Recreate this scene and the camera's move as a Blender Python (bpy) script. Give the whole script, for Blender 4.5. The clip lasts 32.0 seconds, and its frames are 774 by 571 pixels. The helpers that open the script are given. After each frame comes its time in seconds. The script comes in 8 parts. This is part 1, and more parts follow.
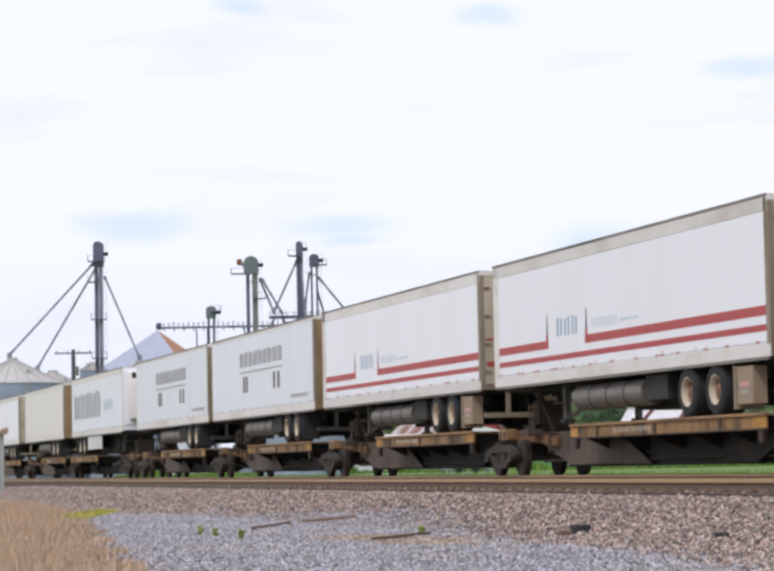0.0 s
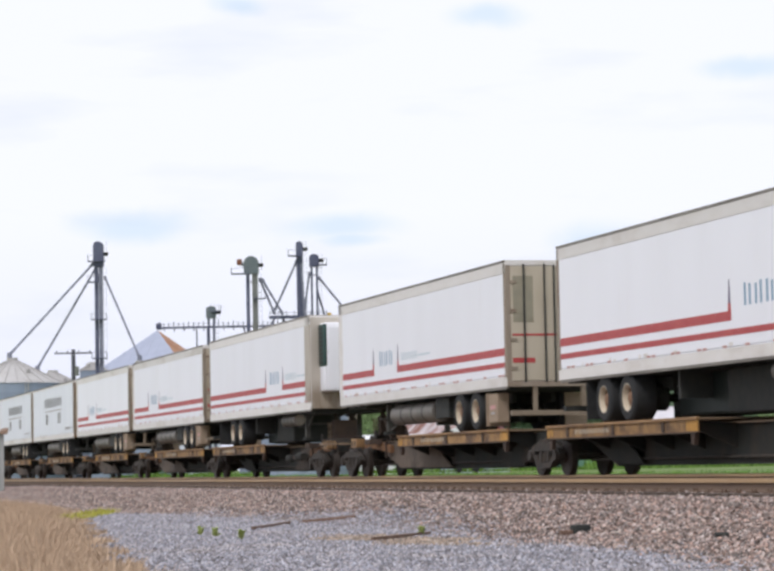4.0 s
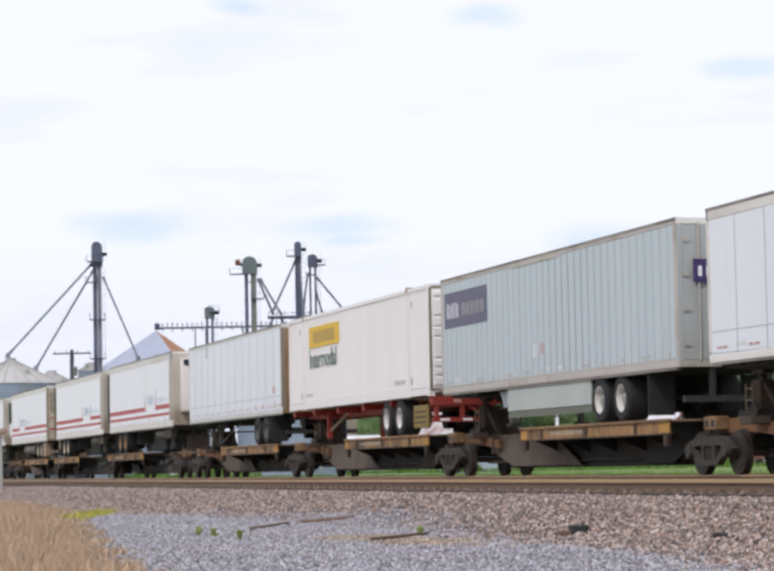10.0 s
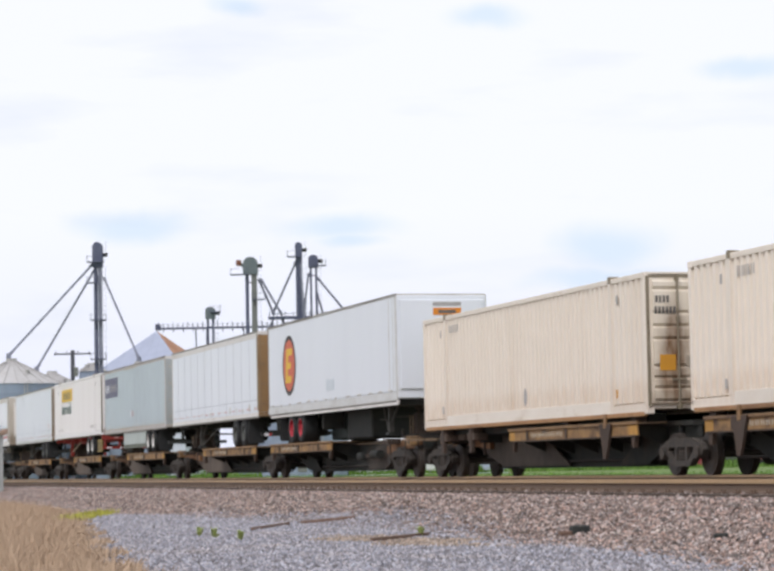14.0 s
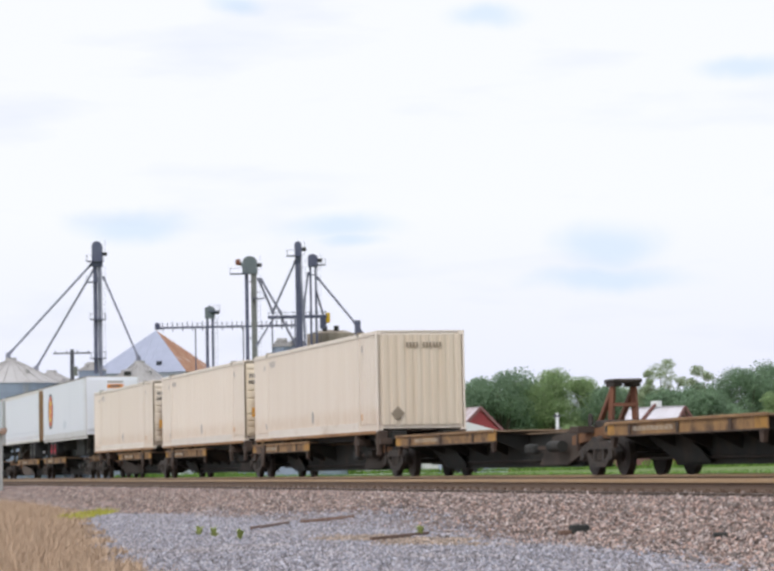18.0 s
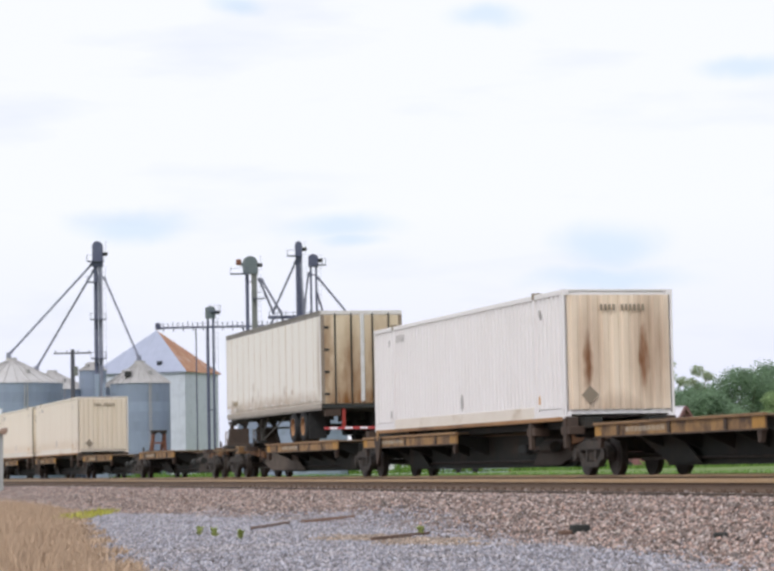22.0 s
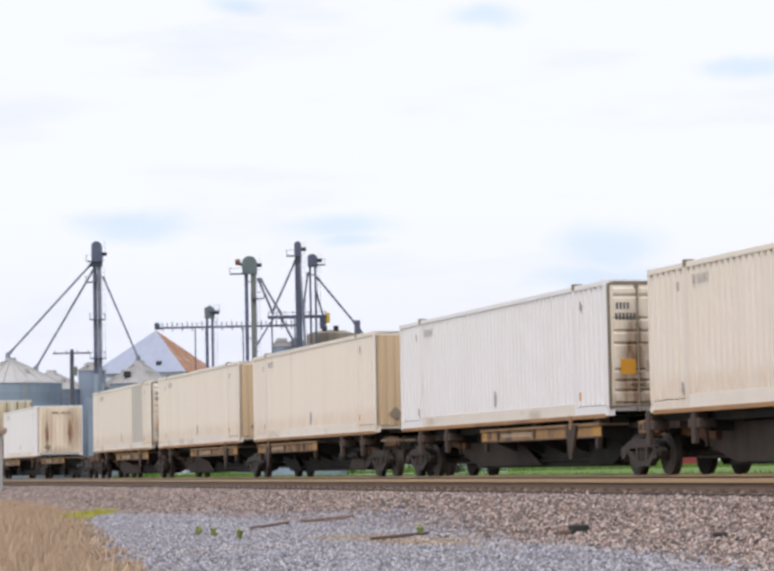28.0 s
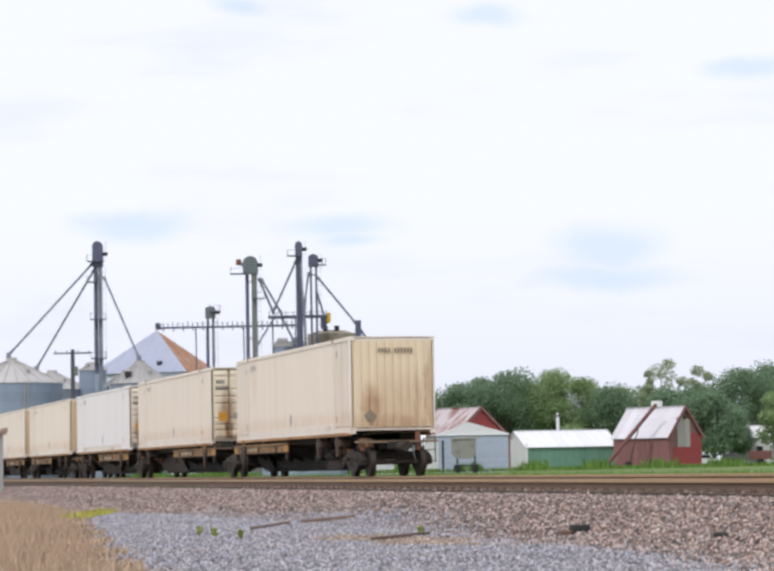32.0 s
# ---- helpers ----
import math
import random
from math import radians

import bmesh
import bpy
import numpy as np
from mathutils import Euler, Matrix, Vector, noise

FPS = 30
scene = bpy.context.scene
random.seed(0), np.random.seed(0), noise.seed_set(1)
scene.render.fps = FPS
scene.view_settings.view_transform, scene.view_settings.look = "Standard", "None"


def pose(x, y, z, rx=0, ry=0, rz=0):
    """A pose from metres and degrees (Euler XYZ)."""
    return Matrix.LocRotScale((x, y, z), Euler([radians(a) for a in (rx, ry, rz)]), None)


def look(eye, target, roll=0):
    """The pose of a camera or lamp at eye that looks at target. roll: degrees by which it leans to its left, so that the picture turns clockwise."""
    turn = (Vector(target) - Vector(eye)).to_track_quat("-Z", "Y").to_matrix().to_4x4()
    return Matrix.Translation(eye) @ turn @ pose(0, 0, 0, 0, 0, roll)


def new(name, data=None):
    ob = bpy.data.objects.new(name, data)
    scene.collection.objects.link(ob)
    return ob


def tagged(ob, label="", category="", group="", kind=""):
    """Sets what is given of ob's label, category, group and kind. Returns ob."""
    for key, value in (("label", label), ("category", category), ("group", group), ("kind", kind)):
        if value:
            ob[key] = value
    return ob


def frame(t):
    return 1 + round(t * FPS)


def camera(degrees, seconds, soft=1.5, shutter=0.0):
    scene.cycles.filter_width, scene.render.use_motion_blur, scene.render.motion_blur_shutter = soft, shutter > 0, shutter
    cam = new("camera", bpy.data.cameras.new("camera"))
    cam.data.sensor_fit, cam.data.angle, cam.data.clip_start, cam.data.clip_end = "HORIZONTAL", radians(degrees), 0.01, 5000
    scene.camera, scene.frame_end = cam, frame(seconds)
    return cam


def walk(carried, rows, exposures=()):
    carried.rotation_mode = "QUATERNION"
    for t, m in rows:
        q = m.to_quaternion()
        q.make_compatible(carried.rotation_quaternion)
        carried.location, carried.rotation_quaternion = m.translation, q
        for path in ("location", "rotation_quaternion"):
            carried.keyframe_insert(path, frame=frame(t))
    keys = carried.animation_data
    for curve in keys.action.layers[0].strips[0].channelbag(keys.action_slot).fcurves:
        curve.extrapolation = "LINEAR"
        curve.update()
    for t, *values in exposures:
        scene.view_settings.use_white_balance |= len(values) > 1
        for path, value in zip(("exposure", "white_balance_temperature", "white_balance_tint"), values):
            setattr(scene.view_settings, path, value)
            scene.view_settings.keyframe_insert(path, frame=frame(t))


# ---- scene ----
# ---------- camera: a long lens on a tripod, low beside the line, with a slight shake ----------
# rows: seconds, pan to the left and tilt up in degrees
SHAKE = [
    (0, 0.02, 0), (0.5, 0.036, 0), (1, 0.02, 0), (1.5, 0.003, 0), (2, 0.003, 0), (2.5, -0.014, 0.006),
    (3, 0.02, 0.017), (3.5, 0.02, 0), (5.5, 0.025, 0), (6, 0.025, 0), (6.5, 0.02, 0), (7, -0.008, 0.017),
    (7.5, 0.048, -0.017), (8, 0.02, 0), (8.5, 0.02, 0), (9, -0.048, 0), (9.5, -0.048, 0.017),
    (10, -0.014, 0.006), (10.5, -0.014, 0), (11, -0.042, 0), (11.5, -0.014, 0), (12, -0.014, 0),
    (12.5, 0.02, 0.006), (13, 0.003, 0), (13.5, -0.014, 0), (14, 0.003, 0.017), (14.5, 0.003, 0),
    (15, -0.014, 0), (15.5, -0.008, 0), (17.5, 0.003, 0), (18, -0.008, 0), (18.5, 0.014, 0), (19, -0.031, 0.006),
    (19.5, -0.014, 0), (20, -0.048, 0), (20.5, -0.014, 0), (21, 0.003, 0), (21.5, -0.008, 0), (22, 0.003, 0),
    (22.5, -0.014, 0), (23, -0.014, 0), (23.5, 0.003, 0), (24, 0.003, 0), (24.5, 0.003, 0), (25, -0.014, 0),
    (25.5, -0.014, 0), (27.5, -0.014, 0), (28, -0.014, 0), (28.5, 0.003, 0), (29, 0.003, 0), (29.5, 0.003, 0),
    (30, 0.003, 0), (30.5, 0.003, 0), (31, 0.003, 0), (31.5, 0.003, 0), (32, 0.003, 0),
]
EYE_Z = 1.0
cam = camera(17.43, 32.0, soft=3.0)
walk(cam, [(t, pose(0, 0, EYE_Z, 90 + 4.1195 + up, 0, pan) @ pose(0, 0, 0, 0, 0, -1.11)) for t, pan, up in SHAKE])

# ---------- light: a bright, thinly clouded sky and a veiled sun behind the camera ----------
SUN_EL, SUN_AZ = 48, 212          # degrees; azimuth clockwise from +y
world = bpy.data.worlds.new("sky")
scene.world = world
world.use_nodes = True
wn, wl = world.node_tree.nodes, world.node_tree.links
wn.clear()
w_out = wn.new("ShaderNodeOutputWorld")
w_bg = wn.new("ShaderNodeBackground")
w_sky = wn.new("ShaderNodeTexSky")
w_sky.sky_type = "NISHITA"
w_sky.sun_disc = False
w_sky.sun_elevation = radians(SUN_EL)
w_sky.sun_rotation = radians(SUN_AZ)
w_geo = wn.new("ShaderNodeTexCoord")
w_scale = wn.new("ShaderNodeVectorMath")
w_scale.operation = "MULTIPLY"
w_scale.inputs[1].default_value = (9.0, 9.0, 44.0)
w_noise = wn.new("ShaderNodeTexNoise")
w_noise.inputs["Scale"].default_value = 1.0
w_noise.inputs["Detail"].default_value = 5.0
w_noise.inputs["Roughness"].default_value = 0.5
w_ramp = wn.new("ShaderNodeValToRGB")
w_ramp.color_ramp.elements[0].position, w_ramp.color_ramp.elements[0].color = 0.30, (0.86, 0.86, 0.86, 1)
w_ramp.color_ramp.elements[1].position, w_ramp.color_ramp.elements[1].color = 0.46, (1, 1, 1, 1)
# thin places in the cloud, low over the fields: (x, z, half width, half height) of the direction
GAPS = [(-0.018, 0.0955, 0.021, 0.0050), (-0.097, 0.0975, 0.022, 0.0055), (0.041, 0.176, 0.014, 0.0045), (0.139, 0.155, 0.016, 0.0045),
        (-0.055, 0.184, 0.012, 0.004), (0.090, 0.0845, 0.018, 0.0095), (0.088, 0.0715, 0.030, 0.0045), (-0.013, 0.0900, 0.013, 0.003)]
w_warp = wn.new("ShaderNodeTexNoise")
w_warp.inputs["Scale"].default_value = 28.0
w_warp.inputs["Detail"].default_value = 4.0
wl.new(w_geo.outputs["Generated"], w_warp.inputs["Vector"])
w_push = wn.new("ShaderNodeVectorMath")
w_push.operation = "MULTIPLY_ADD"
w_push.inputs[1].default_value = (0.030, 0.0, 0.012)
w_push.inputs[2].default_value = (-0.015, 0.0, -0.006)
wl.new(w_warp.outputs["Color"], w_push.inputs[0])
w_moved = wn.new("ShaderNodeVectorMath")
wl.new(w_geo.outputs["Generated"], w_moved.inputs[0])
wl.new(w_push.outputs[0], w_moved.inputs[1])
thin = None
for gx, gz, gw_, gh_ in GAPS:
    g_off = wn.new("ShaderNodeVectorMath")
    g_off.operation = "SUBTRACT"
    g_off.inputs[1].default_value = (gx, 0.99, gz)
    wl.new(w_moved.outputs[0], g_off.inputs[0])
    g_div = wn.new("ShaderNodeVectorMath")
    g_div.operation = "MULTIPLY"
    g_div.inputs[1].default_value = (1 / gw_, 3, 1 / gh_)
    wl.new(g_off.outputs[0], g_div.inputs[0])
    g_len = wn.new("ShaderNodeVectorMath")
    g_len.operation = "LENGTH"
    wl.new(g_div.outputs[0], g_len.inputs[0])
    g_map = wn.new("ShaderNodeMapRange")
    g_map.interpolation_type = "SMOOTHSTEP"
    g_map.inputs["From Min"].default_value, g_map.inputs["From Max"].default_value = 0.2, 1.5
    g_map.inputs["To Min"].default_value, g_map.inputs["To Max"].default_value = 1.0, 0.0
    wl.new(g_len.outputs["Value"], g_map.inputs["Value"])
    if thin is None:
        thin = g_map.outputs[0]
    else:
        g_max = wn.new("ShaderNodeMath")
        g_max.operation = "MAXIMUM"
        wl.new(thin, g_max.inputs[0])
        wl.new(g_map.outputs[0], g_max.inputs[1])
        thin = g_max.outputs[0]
w_gain = wn.new("ShaderNodeVectorMath")
w_gain.operation = "SCALE"
w_gain.inputs["Scale"].default_value = 0.10
w_mix = wn.new("ShaderNodeMixRGB")
w_sep = wn.new("ShaderNodeSeparateXYZ")
w_up = wn.new("ShaderNodeMapRange")
w_up.inputs["From Min"].default_value, w_up.inputs["From Max"].default_value = 0.02, 0.10
w_cloud = wn.new("ShaderNodeMixRGB")
w_cloud.inputs[1].default_value = (0.85, 0.88, 1.04, 1)       # hazy cloud low down
w_cloud.inputs[2].default_value = (0.955, 0.978, 1.06, 1)     # bright cloud
wl.new(w_geo.outputs["Generated"], w_sep.inputs[0])
wl.new(w_sep.outputs["Z"], w_up.inputs["Value"])
wl.new(w_up.outputs[0], w_cloud.inputs[0])
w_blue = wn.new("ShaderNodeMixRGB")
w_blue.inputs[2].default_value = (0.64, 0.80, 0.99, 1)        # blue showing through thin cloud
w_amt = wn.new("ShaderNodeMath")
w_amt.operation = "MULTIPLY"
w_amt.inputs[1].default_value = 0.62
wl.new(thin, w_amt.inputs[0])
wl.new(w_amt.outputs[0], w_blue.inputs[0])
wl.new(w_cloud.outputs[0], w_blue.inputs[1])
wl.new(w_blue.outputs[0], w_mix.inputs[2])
wl.new(w_geo.outputs["Generated"], w_scale.inputs[0])
wl.new(w_scale.outputs[0], w_noise.inputs["Vector"])
wl.new(w_noise.outputs["Fac"], w_ramp.inputs[0])
wl.new(w_sky.outputs[0], w_gain.inputs[0])
wl.new(w_ramp.outputs[0], w_mix.inputs[0])
wl.new(w_gain.outputs[0], w_mix.inputs[1])
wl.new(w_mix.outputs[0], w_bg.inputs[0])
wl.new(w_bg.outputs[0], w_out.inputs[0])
w_bg.inputs[1].default_value = 1.0

sun = new("sun", bpy.data.lights.new("sun", "SUN"))
sun.data.energy, sun.data.angle, sun.data.color = 1.6, radians(12), (1.0, 0.965, 0.94)
sa, se = radians(SUN_AZ), radians(SUN_EL)
sun.matrix_world = look((math.sin(sa) * math.cos(se) * 50, math.cos(sa) * math.cos(se) * 50, math.sin(se) * 50), (0, 0, 0))
scene.view_settings.exposure = 0.0


# ---------- materials ----------
def material(name, base, other=None, rough=0.7, metal=0.0, grain=6.0, amount=0.5, stain=None, stain_at=(0.55, 0.75),
             stain_scale=0.8, stretch=(1, 1, 1), bump=0.15, vary=0.0, island=0.0, spec=0.4, alt=None):
    """Paint, metal, stone or earth: two tones mixed by fine noise, a larger stain, a bump and a change from piece to piece."""
    m = bpy.data.materials.new(name)
    m.use_nodes = True
    n, l = m.node_tree.nodes, m.node_tree.links
    b = n["Principled BSDF"]
    b.inputs["Roughness"].default_value = rough
    b.inputs["Metallic"].default_value = metal
    b.inputs["Specular IOR Level"].default_value = spec
    tc = n.new("ShaderNodeTexCoord")
    mp = n.new("ShaderNodeMapping")
    mp.inputs["Scale"].default_value = stretch
    l.new(tc.outputs["Object"], mp.inputs[0])
    src = mp.outputs[0]
    if vary or island:
        inf = n.new("ShaderNodeObjectInfo")
        off = n.new("ShaderNodeVectorMath")
        off.operation = "MULTIPLY_ADD"
        off.inputs[1].default_value = (37, 51, 23)
        l.new(inf.outputs["Random"], off.inputs[0])
        l.new(src, off.inputs[2])
        src = off.outputs[0]
    fine = n.new("ShaderNodeTexNoise")
    fine.inputs["Scale"].default_value = grain
    fine.inputs["Detail"].default_value = 6
    l.new(src, fine.inputs["Vector"])
    mix = n.new("ShaderNodeMixRGB")
    mix.inputs[1].default_value = (*base, 1)
    mix.inputs[2].default_value = (*(other or [c * 0.75 for c in base]), 1)
    ramp = n.new("ShaderNodeMapRange")
    ramp.inputs["From Min"].default_value, ramp.inputs["From Max"].default_value = 0.35, 0.7
    ramp.inputs["To Max"].default_value = amount
    l.new(fine.outputs["Fac"], ramp.inputs["Value"])
    l.new(ramp.outputs[0], mix.inputs[0])
    col = mix.outputs[0]
    if stain:
        big = n.new("ShaderNodeTexNoise")
        big.inputs["Scale"].default_value = stain_scale
        big.inputs["Detail"].default_value = 8
        big.inputs["Roughness"].default_value = 0.65
        l.new(src, big.inputs["Vector"])
        r2 = n.new("ShaderNodeMapRange")
        r2.inputs["From Min"].default_value, r2.inputs["From Max"].default_value = stain_at
        l.new(big.outputs["Fac"], r2.inputs["Value"])
        m2 = n.new("ShaderNodeMixRGB")
        m2.inputs[2].default_value = (*stain, 1)
        l.new(r2.outputs[0], m2.inputs[0])
        l.new(col, m2.inputs[1])
        col = m2.outputs[0]
    if vary or island:
        hsv = n.new("ShaderNodeHueSaturation")
        mr = n.new("ShaderNodeMapRange")
        k = vary or island
        mr.inputs["To Min"].default_value, mr.inputs["To Max"].default_value = 1 - k, (1 + k * 1.6 if island else 1 + k)
        if island:
            geo = n.new("ShaderNodeNewGeometry")
            pw = n.new("ShaderNodeMath")
            pw.operation = "POWER"
            pw.inputs[1].default_value = 1.7
            l.new(geo.outputs["Random Per Island"], pw.inputs[0])
            l.new(pw.outputs[0], mr.inputs["Value"])
        else:
            l.new(inf.outputs["Random"], mr.inputs["Value"])
        if alt:
            pick = n.new("ShaderNodeMath")
            pick.operation = "MULTIPLY"
            pick.inputs[1].default_value = 17.31
            l.new(geo.outputs["Random Per Island"], pick.inputs[0])
            frac = n.new("ShaderNodeMath")
            frac.operation = "FRACT"
            l.new(pick.outputs[0], frac.inputs[0])
            m3 = n.new("ShaderNodeMixRGB")
            m3.inputs[2].default_value = (*alt, 1)
            l.new(frac.outputs[0], m3.inputs[0])
            l.new(col, m3.inputs[1])
            col = m3.outputs[0]
        l.new(mr.outputs[0], hsv.inputs["Value"])
        l.new(col, hsv.inputs["Color"])
        col = hsv.outputs[0]
    l.new(col, b.inputs["Base Color"])
    if bump:
        bp = n.new("ShaderNodeBump")
        bp.inputs["Strength"].default_value = bump
        bp.inputs["Distance"].default_value = 0.02
        l.new(fine.outputs["Fac"], bp.inputs["Height"])
        l.new(bp.outputs[0], b.inputs["Normal"])
    return m


WHITE = material("white_paint", (0.84, 0.845, 0.90), (0.79, 0.79, 0.835), 0.45, grain=1.5, stain=(0.70, 0.67, 0.63), stain_at=(0.58, 0.95), stretch=(0.5, 0.5, 0.12), bump=0.03, vary=0.03)
CREAM = material("cream_paint", (0.80, 0.72, 0.635), (0.74, 0.65, 0.555), 0.55, grain=2.0, stain=(0.52, 0.40, 0.28), stain_at=(0.60, 0.95), stretch=(0.8, 0.8, 0.1), bump=0.04, vary=0.05)
CREAM_END = material("cream_end_paint", (0.60, 0.45, 0.29), (0.50, 0.35, 0.21), 0.6, grain=2.0, stain=(0.30, 0.18, 0.08), stain_at=(0.56, 0.80), stretch=(1, 2.2, 0.16), bump=0.04, vary=0.06)
ICE = material("pale_blue_paint", (0.501, 0.569, 0.610), (0.446, 0.514, 0.555), 0.5, grain=2.0, stain=(0.46, 0.46, 0.43), stain_at=(0.55, 0.9), stretch=(1, 1, 0.15), bump=0.03)
COOLWHITE = material("cool_white_sheet", (0.76, 0.785, 0.84), (0.70, 0.725, 0.785), 0.45, grain=1.5, stain=(0.60, 0.56, 0.48), stain_at=(0.6, 0.95), stretch=(0.6, 0.6, 0.12), bump=0.03, vary=0.03)
OLDWHITE = material("weathered_white_sheet", (0.76, 0.73, 0.69), (0.70, 0.67, 0.63), 0.55, grain=1.8, stain=(0.54, 0.47, 0.39), stain_at=(0.58, 0.95), stretch=(0.8, 0.8, 0.12), bump=0.04)
ALU = material("dull_aluminium", (0.52, 0.48, 0.43), (0.38, 0.34, 0.29), 0.5, 0.25, grain=5, stain=(0.28, 0.24, 0.20), bump=0.05)
DOOR = material("grimy_door_paint", (0.50, 0.44, 0.35), (0.39, 0.33, 0.25), 0.6, grain=2.2, stain=(0.25, 0.17, 0.10), stain_at=(0.56, 0.76), stretch=(1, 1, 0.35), bump=0.05, vary=0.08)
RUSTDOOR = material("rusty_door_paint", (0.30, 0.19, 0.10), (0.38, 0.28, 0.16), 0.7, grain=4, stain=(0.14, 0.08, 0.05), stain_at=(0.45, 0.7), stretch=(1, 1, 0.3), bump=0.08)
DARKDOOR = material("dark_maroon_door", (0.10, 0.06, 0.055), (0.16, 0.10, 0.09), 0.6, grain=4, bump=0.05)
RED = material("red_stripe", (0.42, 0.055, 0.06), (0.48, 0.10, 0.09), 0.5, grain=3, bump=0.02)
BLUEMARK = material("blue_lettering", (0.22, 0.34, 0.46), (0.30, 0.42, 0.54), 0.5, grain=4, bump=0)
PALEMARK = material("faded_blue_lettering", (0.56, 0.64, 0.70), (0.62, 0.68, 0.72), 0.5, grain=4, bump=0)
DARKMARK = material("dark_lettering", (0.115, 0.105, 0.10), (0.19, 0.175, 0.165), 0.5, grain=4, bump=0)
GREYMARK = material("grey_lettering", (0.36, 0.34, 0.33), (0.46, 0.44, 0.43), 0.5, grain=4, bump=0)
GREENMARK = material("dark_green_lettering", (0.10, 0.16, 0.14), (0.16, 0.22, 0.20), 0.5, grain=4, bump=0)
PLACARD = material("faded_placard", (0.25, 0.205, 0.155), (0.33, 0.27, 0.20), 0.6, grain=4, bump=0)
OLDYELLOW = material("faded_orange_decal", (0.58, 0.27, 0.025), (0.46, 0.21, 0.03), 0.6, grain=4, bump=0)
# worn rail head; the light on its side is put into the tan
RAILHEAD = material("lit_tan_rail_head", (0.44, 0.29, 0.15), (0.33, 0.20, 0.10), 0.45, 0.2, grain=4, stretch=(0.1, 1, 1), bump=0.02)
ROADGRAVEL = material("pale_gravel_road", (0.52, 0.51, 0.47), (0.44, 0.43, 0.40), 0.95, grain=2, bump=0.2)
SEAM = material("grey_panel_seam", (0.30, 0.32, 0.36), (0.40, 0.41, 0.45), 0.6, grain=3, bump=0)
PALE_END = material("pale_cream_end_paint", (0.70, 0.61, 0.50), (0.60, 0.48, 0.35), 0.6, grain=2.0, stain=(0.42, 0.28, 0.15), stain_at=(0.60, 0.85), stretch=(1, 2.2, 0.16), bump=0.04)
GREYBAND = material("grimy_white_rail", (0.66, 0.66, 0.66), (0.52, 0.50, 0.47), 0.5, 0.1, grain=4, stain=(0.34, 0.29, 0.23), stain_at=(0.55, 0.8), stretch=(0.4, 1, 1), bump=0.05, vary=0.05)
RUSTBROWN = material("red_brown_steel", (0.080, 0.052, 0.038), (0.040, 0.032, 0.026), 0.8, grain=3, stain=(0.05, 0.04, 0.035), stain_at=(0.48, 0.72), bump=0.12, vary=0.15)
YELLOW = material("yellow_decal", (0.75, 0.47, 0.02), (0.66, 0.40, 0.02), 0.5, grain=3, bump=0.02)
NAVY = material("navy_decal", (0.105, 0.10, 0.165), (0.15, 0.145, 0.21), 0.5, grain=2, bump=0.02)
ORANGE = material("orange_decal", (0.72, 0.26, 0.03), (0.62, 0.20, 0.03), 0.5, grain=3, bump=0.02)
BLACK = material("black_trim", (0.03, 0.03, 0.032), (0.05, 0.045, 0.045), 0.6, grain=4, bump=0.05)
UNDER = material("dark_underframe", (0.026, 0.029, 0.028), (0.050, 0.046, 0.040), 0.75, grain=5, bump=0.1, vary=0.12)
CASTING = material("rusty_black_casting", (0.034, 0.031, 0.028), (0.088, 0.062, 0.046), 0.8, grain=9, bump=0.2, vary=0.15)
STEEL = material("worn_wheel_steel", (0.045, 0.038, 0.034), (0.085, 0.06, 0.045), 0.6, 0.4, grain=8, bump=0.1, vary=0.1)
# grime, with the shade under the deck darkened into the base colour
BEAM = material("grimy_shaded_beam", (0.020, 0.023, 0.021), (0.040, 0.034, 0.028), 0.8, grain=3, stain=(0.052, 0.036, 0.026), stain_at=(0.52, 0.70), bump=0.1, vary=0.12)
DECK = material("weathered_yellow_paint", (0.33, 0.19, 0.075), (0.20, 0.11, 0.05), 0.7, grain=3, amount=0.9, stain=(0.085, 0.05, 0.032), stain_at=(0.46, 0.62), stain_scale=1.6, bump=0.1, vary=0.15)
DECKTOP = material("scuffed_deck_plate", (0.24, 0.17, 0.11), (0.15, 0.10, 0.07), 0.7, grain=4, bump=0.1)
HITCHRED = material("rust_red_hitch", (0.21, 0.085, 0.05), (0.13, 0.06, 0.04), 0.7, grain=5, bump=0.1)
CHASSISRED = material("red_chassis_paint", (0.30, 0.035, 0.025), (0.20, 0.035, 0.03), 0.6, grain=4, bump=0.06)
RUBBER = material("black_tyre_rubber", (0.020, 0.021, 0.023), (0.034, 0.033, 0.032), 0.85, grain=8, bump=0.1)
RIM = material("cream_wheel_rim", (0.62, 0.54, 0.42), (0.50, 0.42, 0.32), 0.5, grain=6, bump=0.05)
RIMWHITE = material("white_wheel_rim", (0.72, 0.70, 0.68), (0.6, 0.58, 0.55), 0.5, grain=6, bump=0.05)
RIMRED = material("red_wheel_rim", (0.45, 0.03, 0.05), (0.35, 0.03, 0.04), 0.5, grain=6, bump=0.05)
RIMORANGE = material("rusty_orange_rim", (0.42, 0.23, 0.115), (0.28, 0.15, 0.075), 0.6, grain=6, bump=0.05)
ALUTANK = material("dusty_fuel_tank", (0.20, 0.185, 0.165), (0.12, 0.11, 0.10), 0.55, 0.3, grain=4, bump=0.05)
TANK = material("dull_tank_metal", (0.018, 0.026, 0.026), (0.034, 0.038, 0.036), 0.5, 0.3, grain=4, bump=0.05)
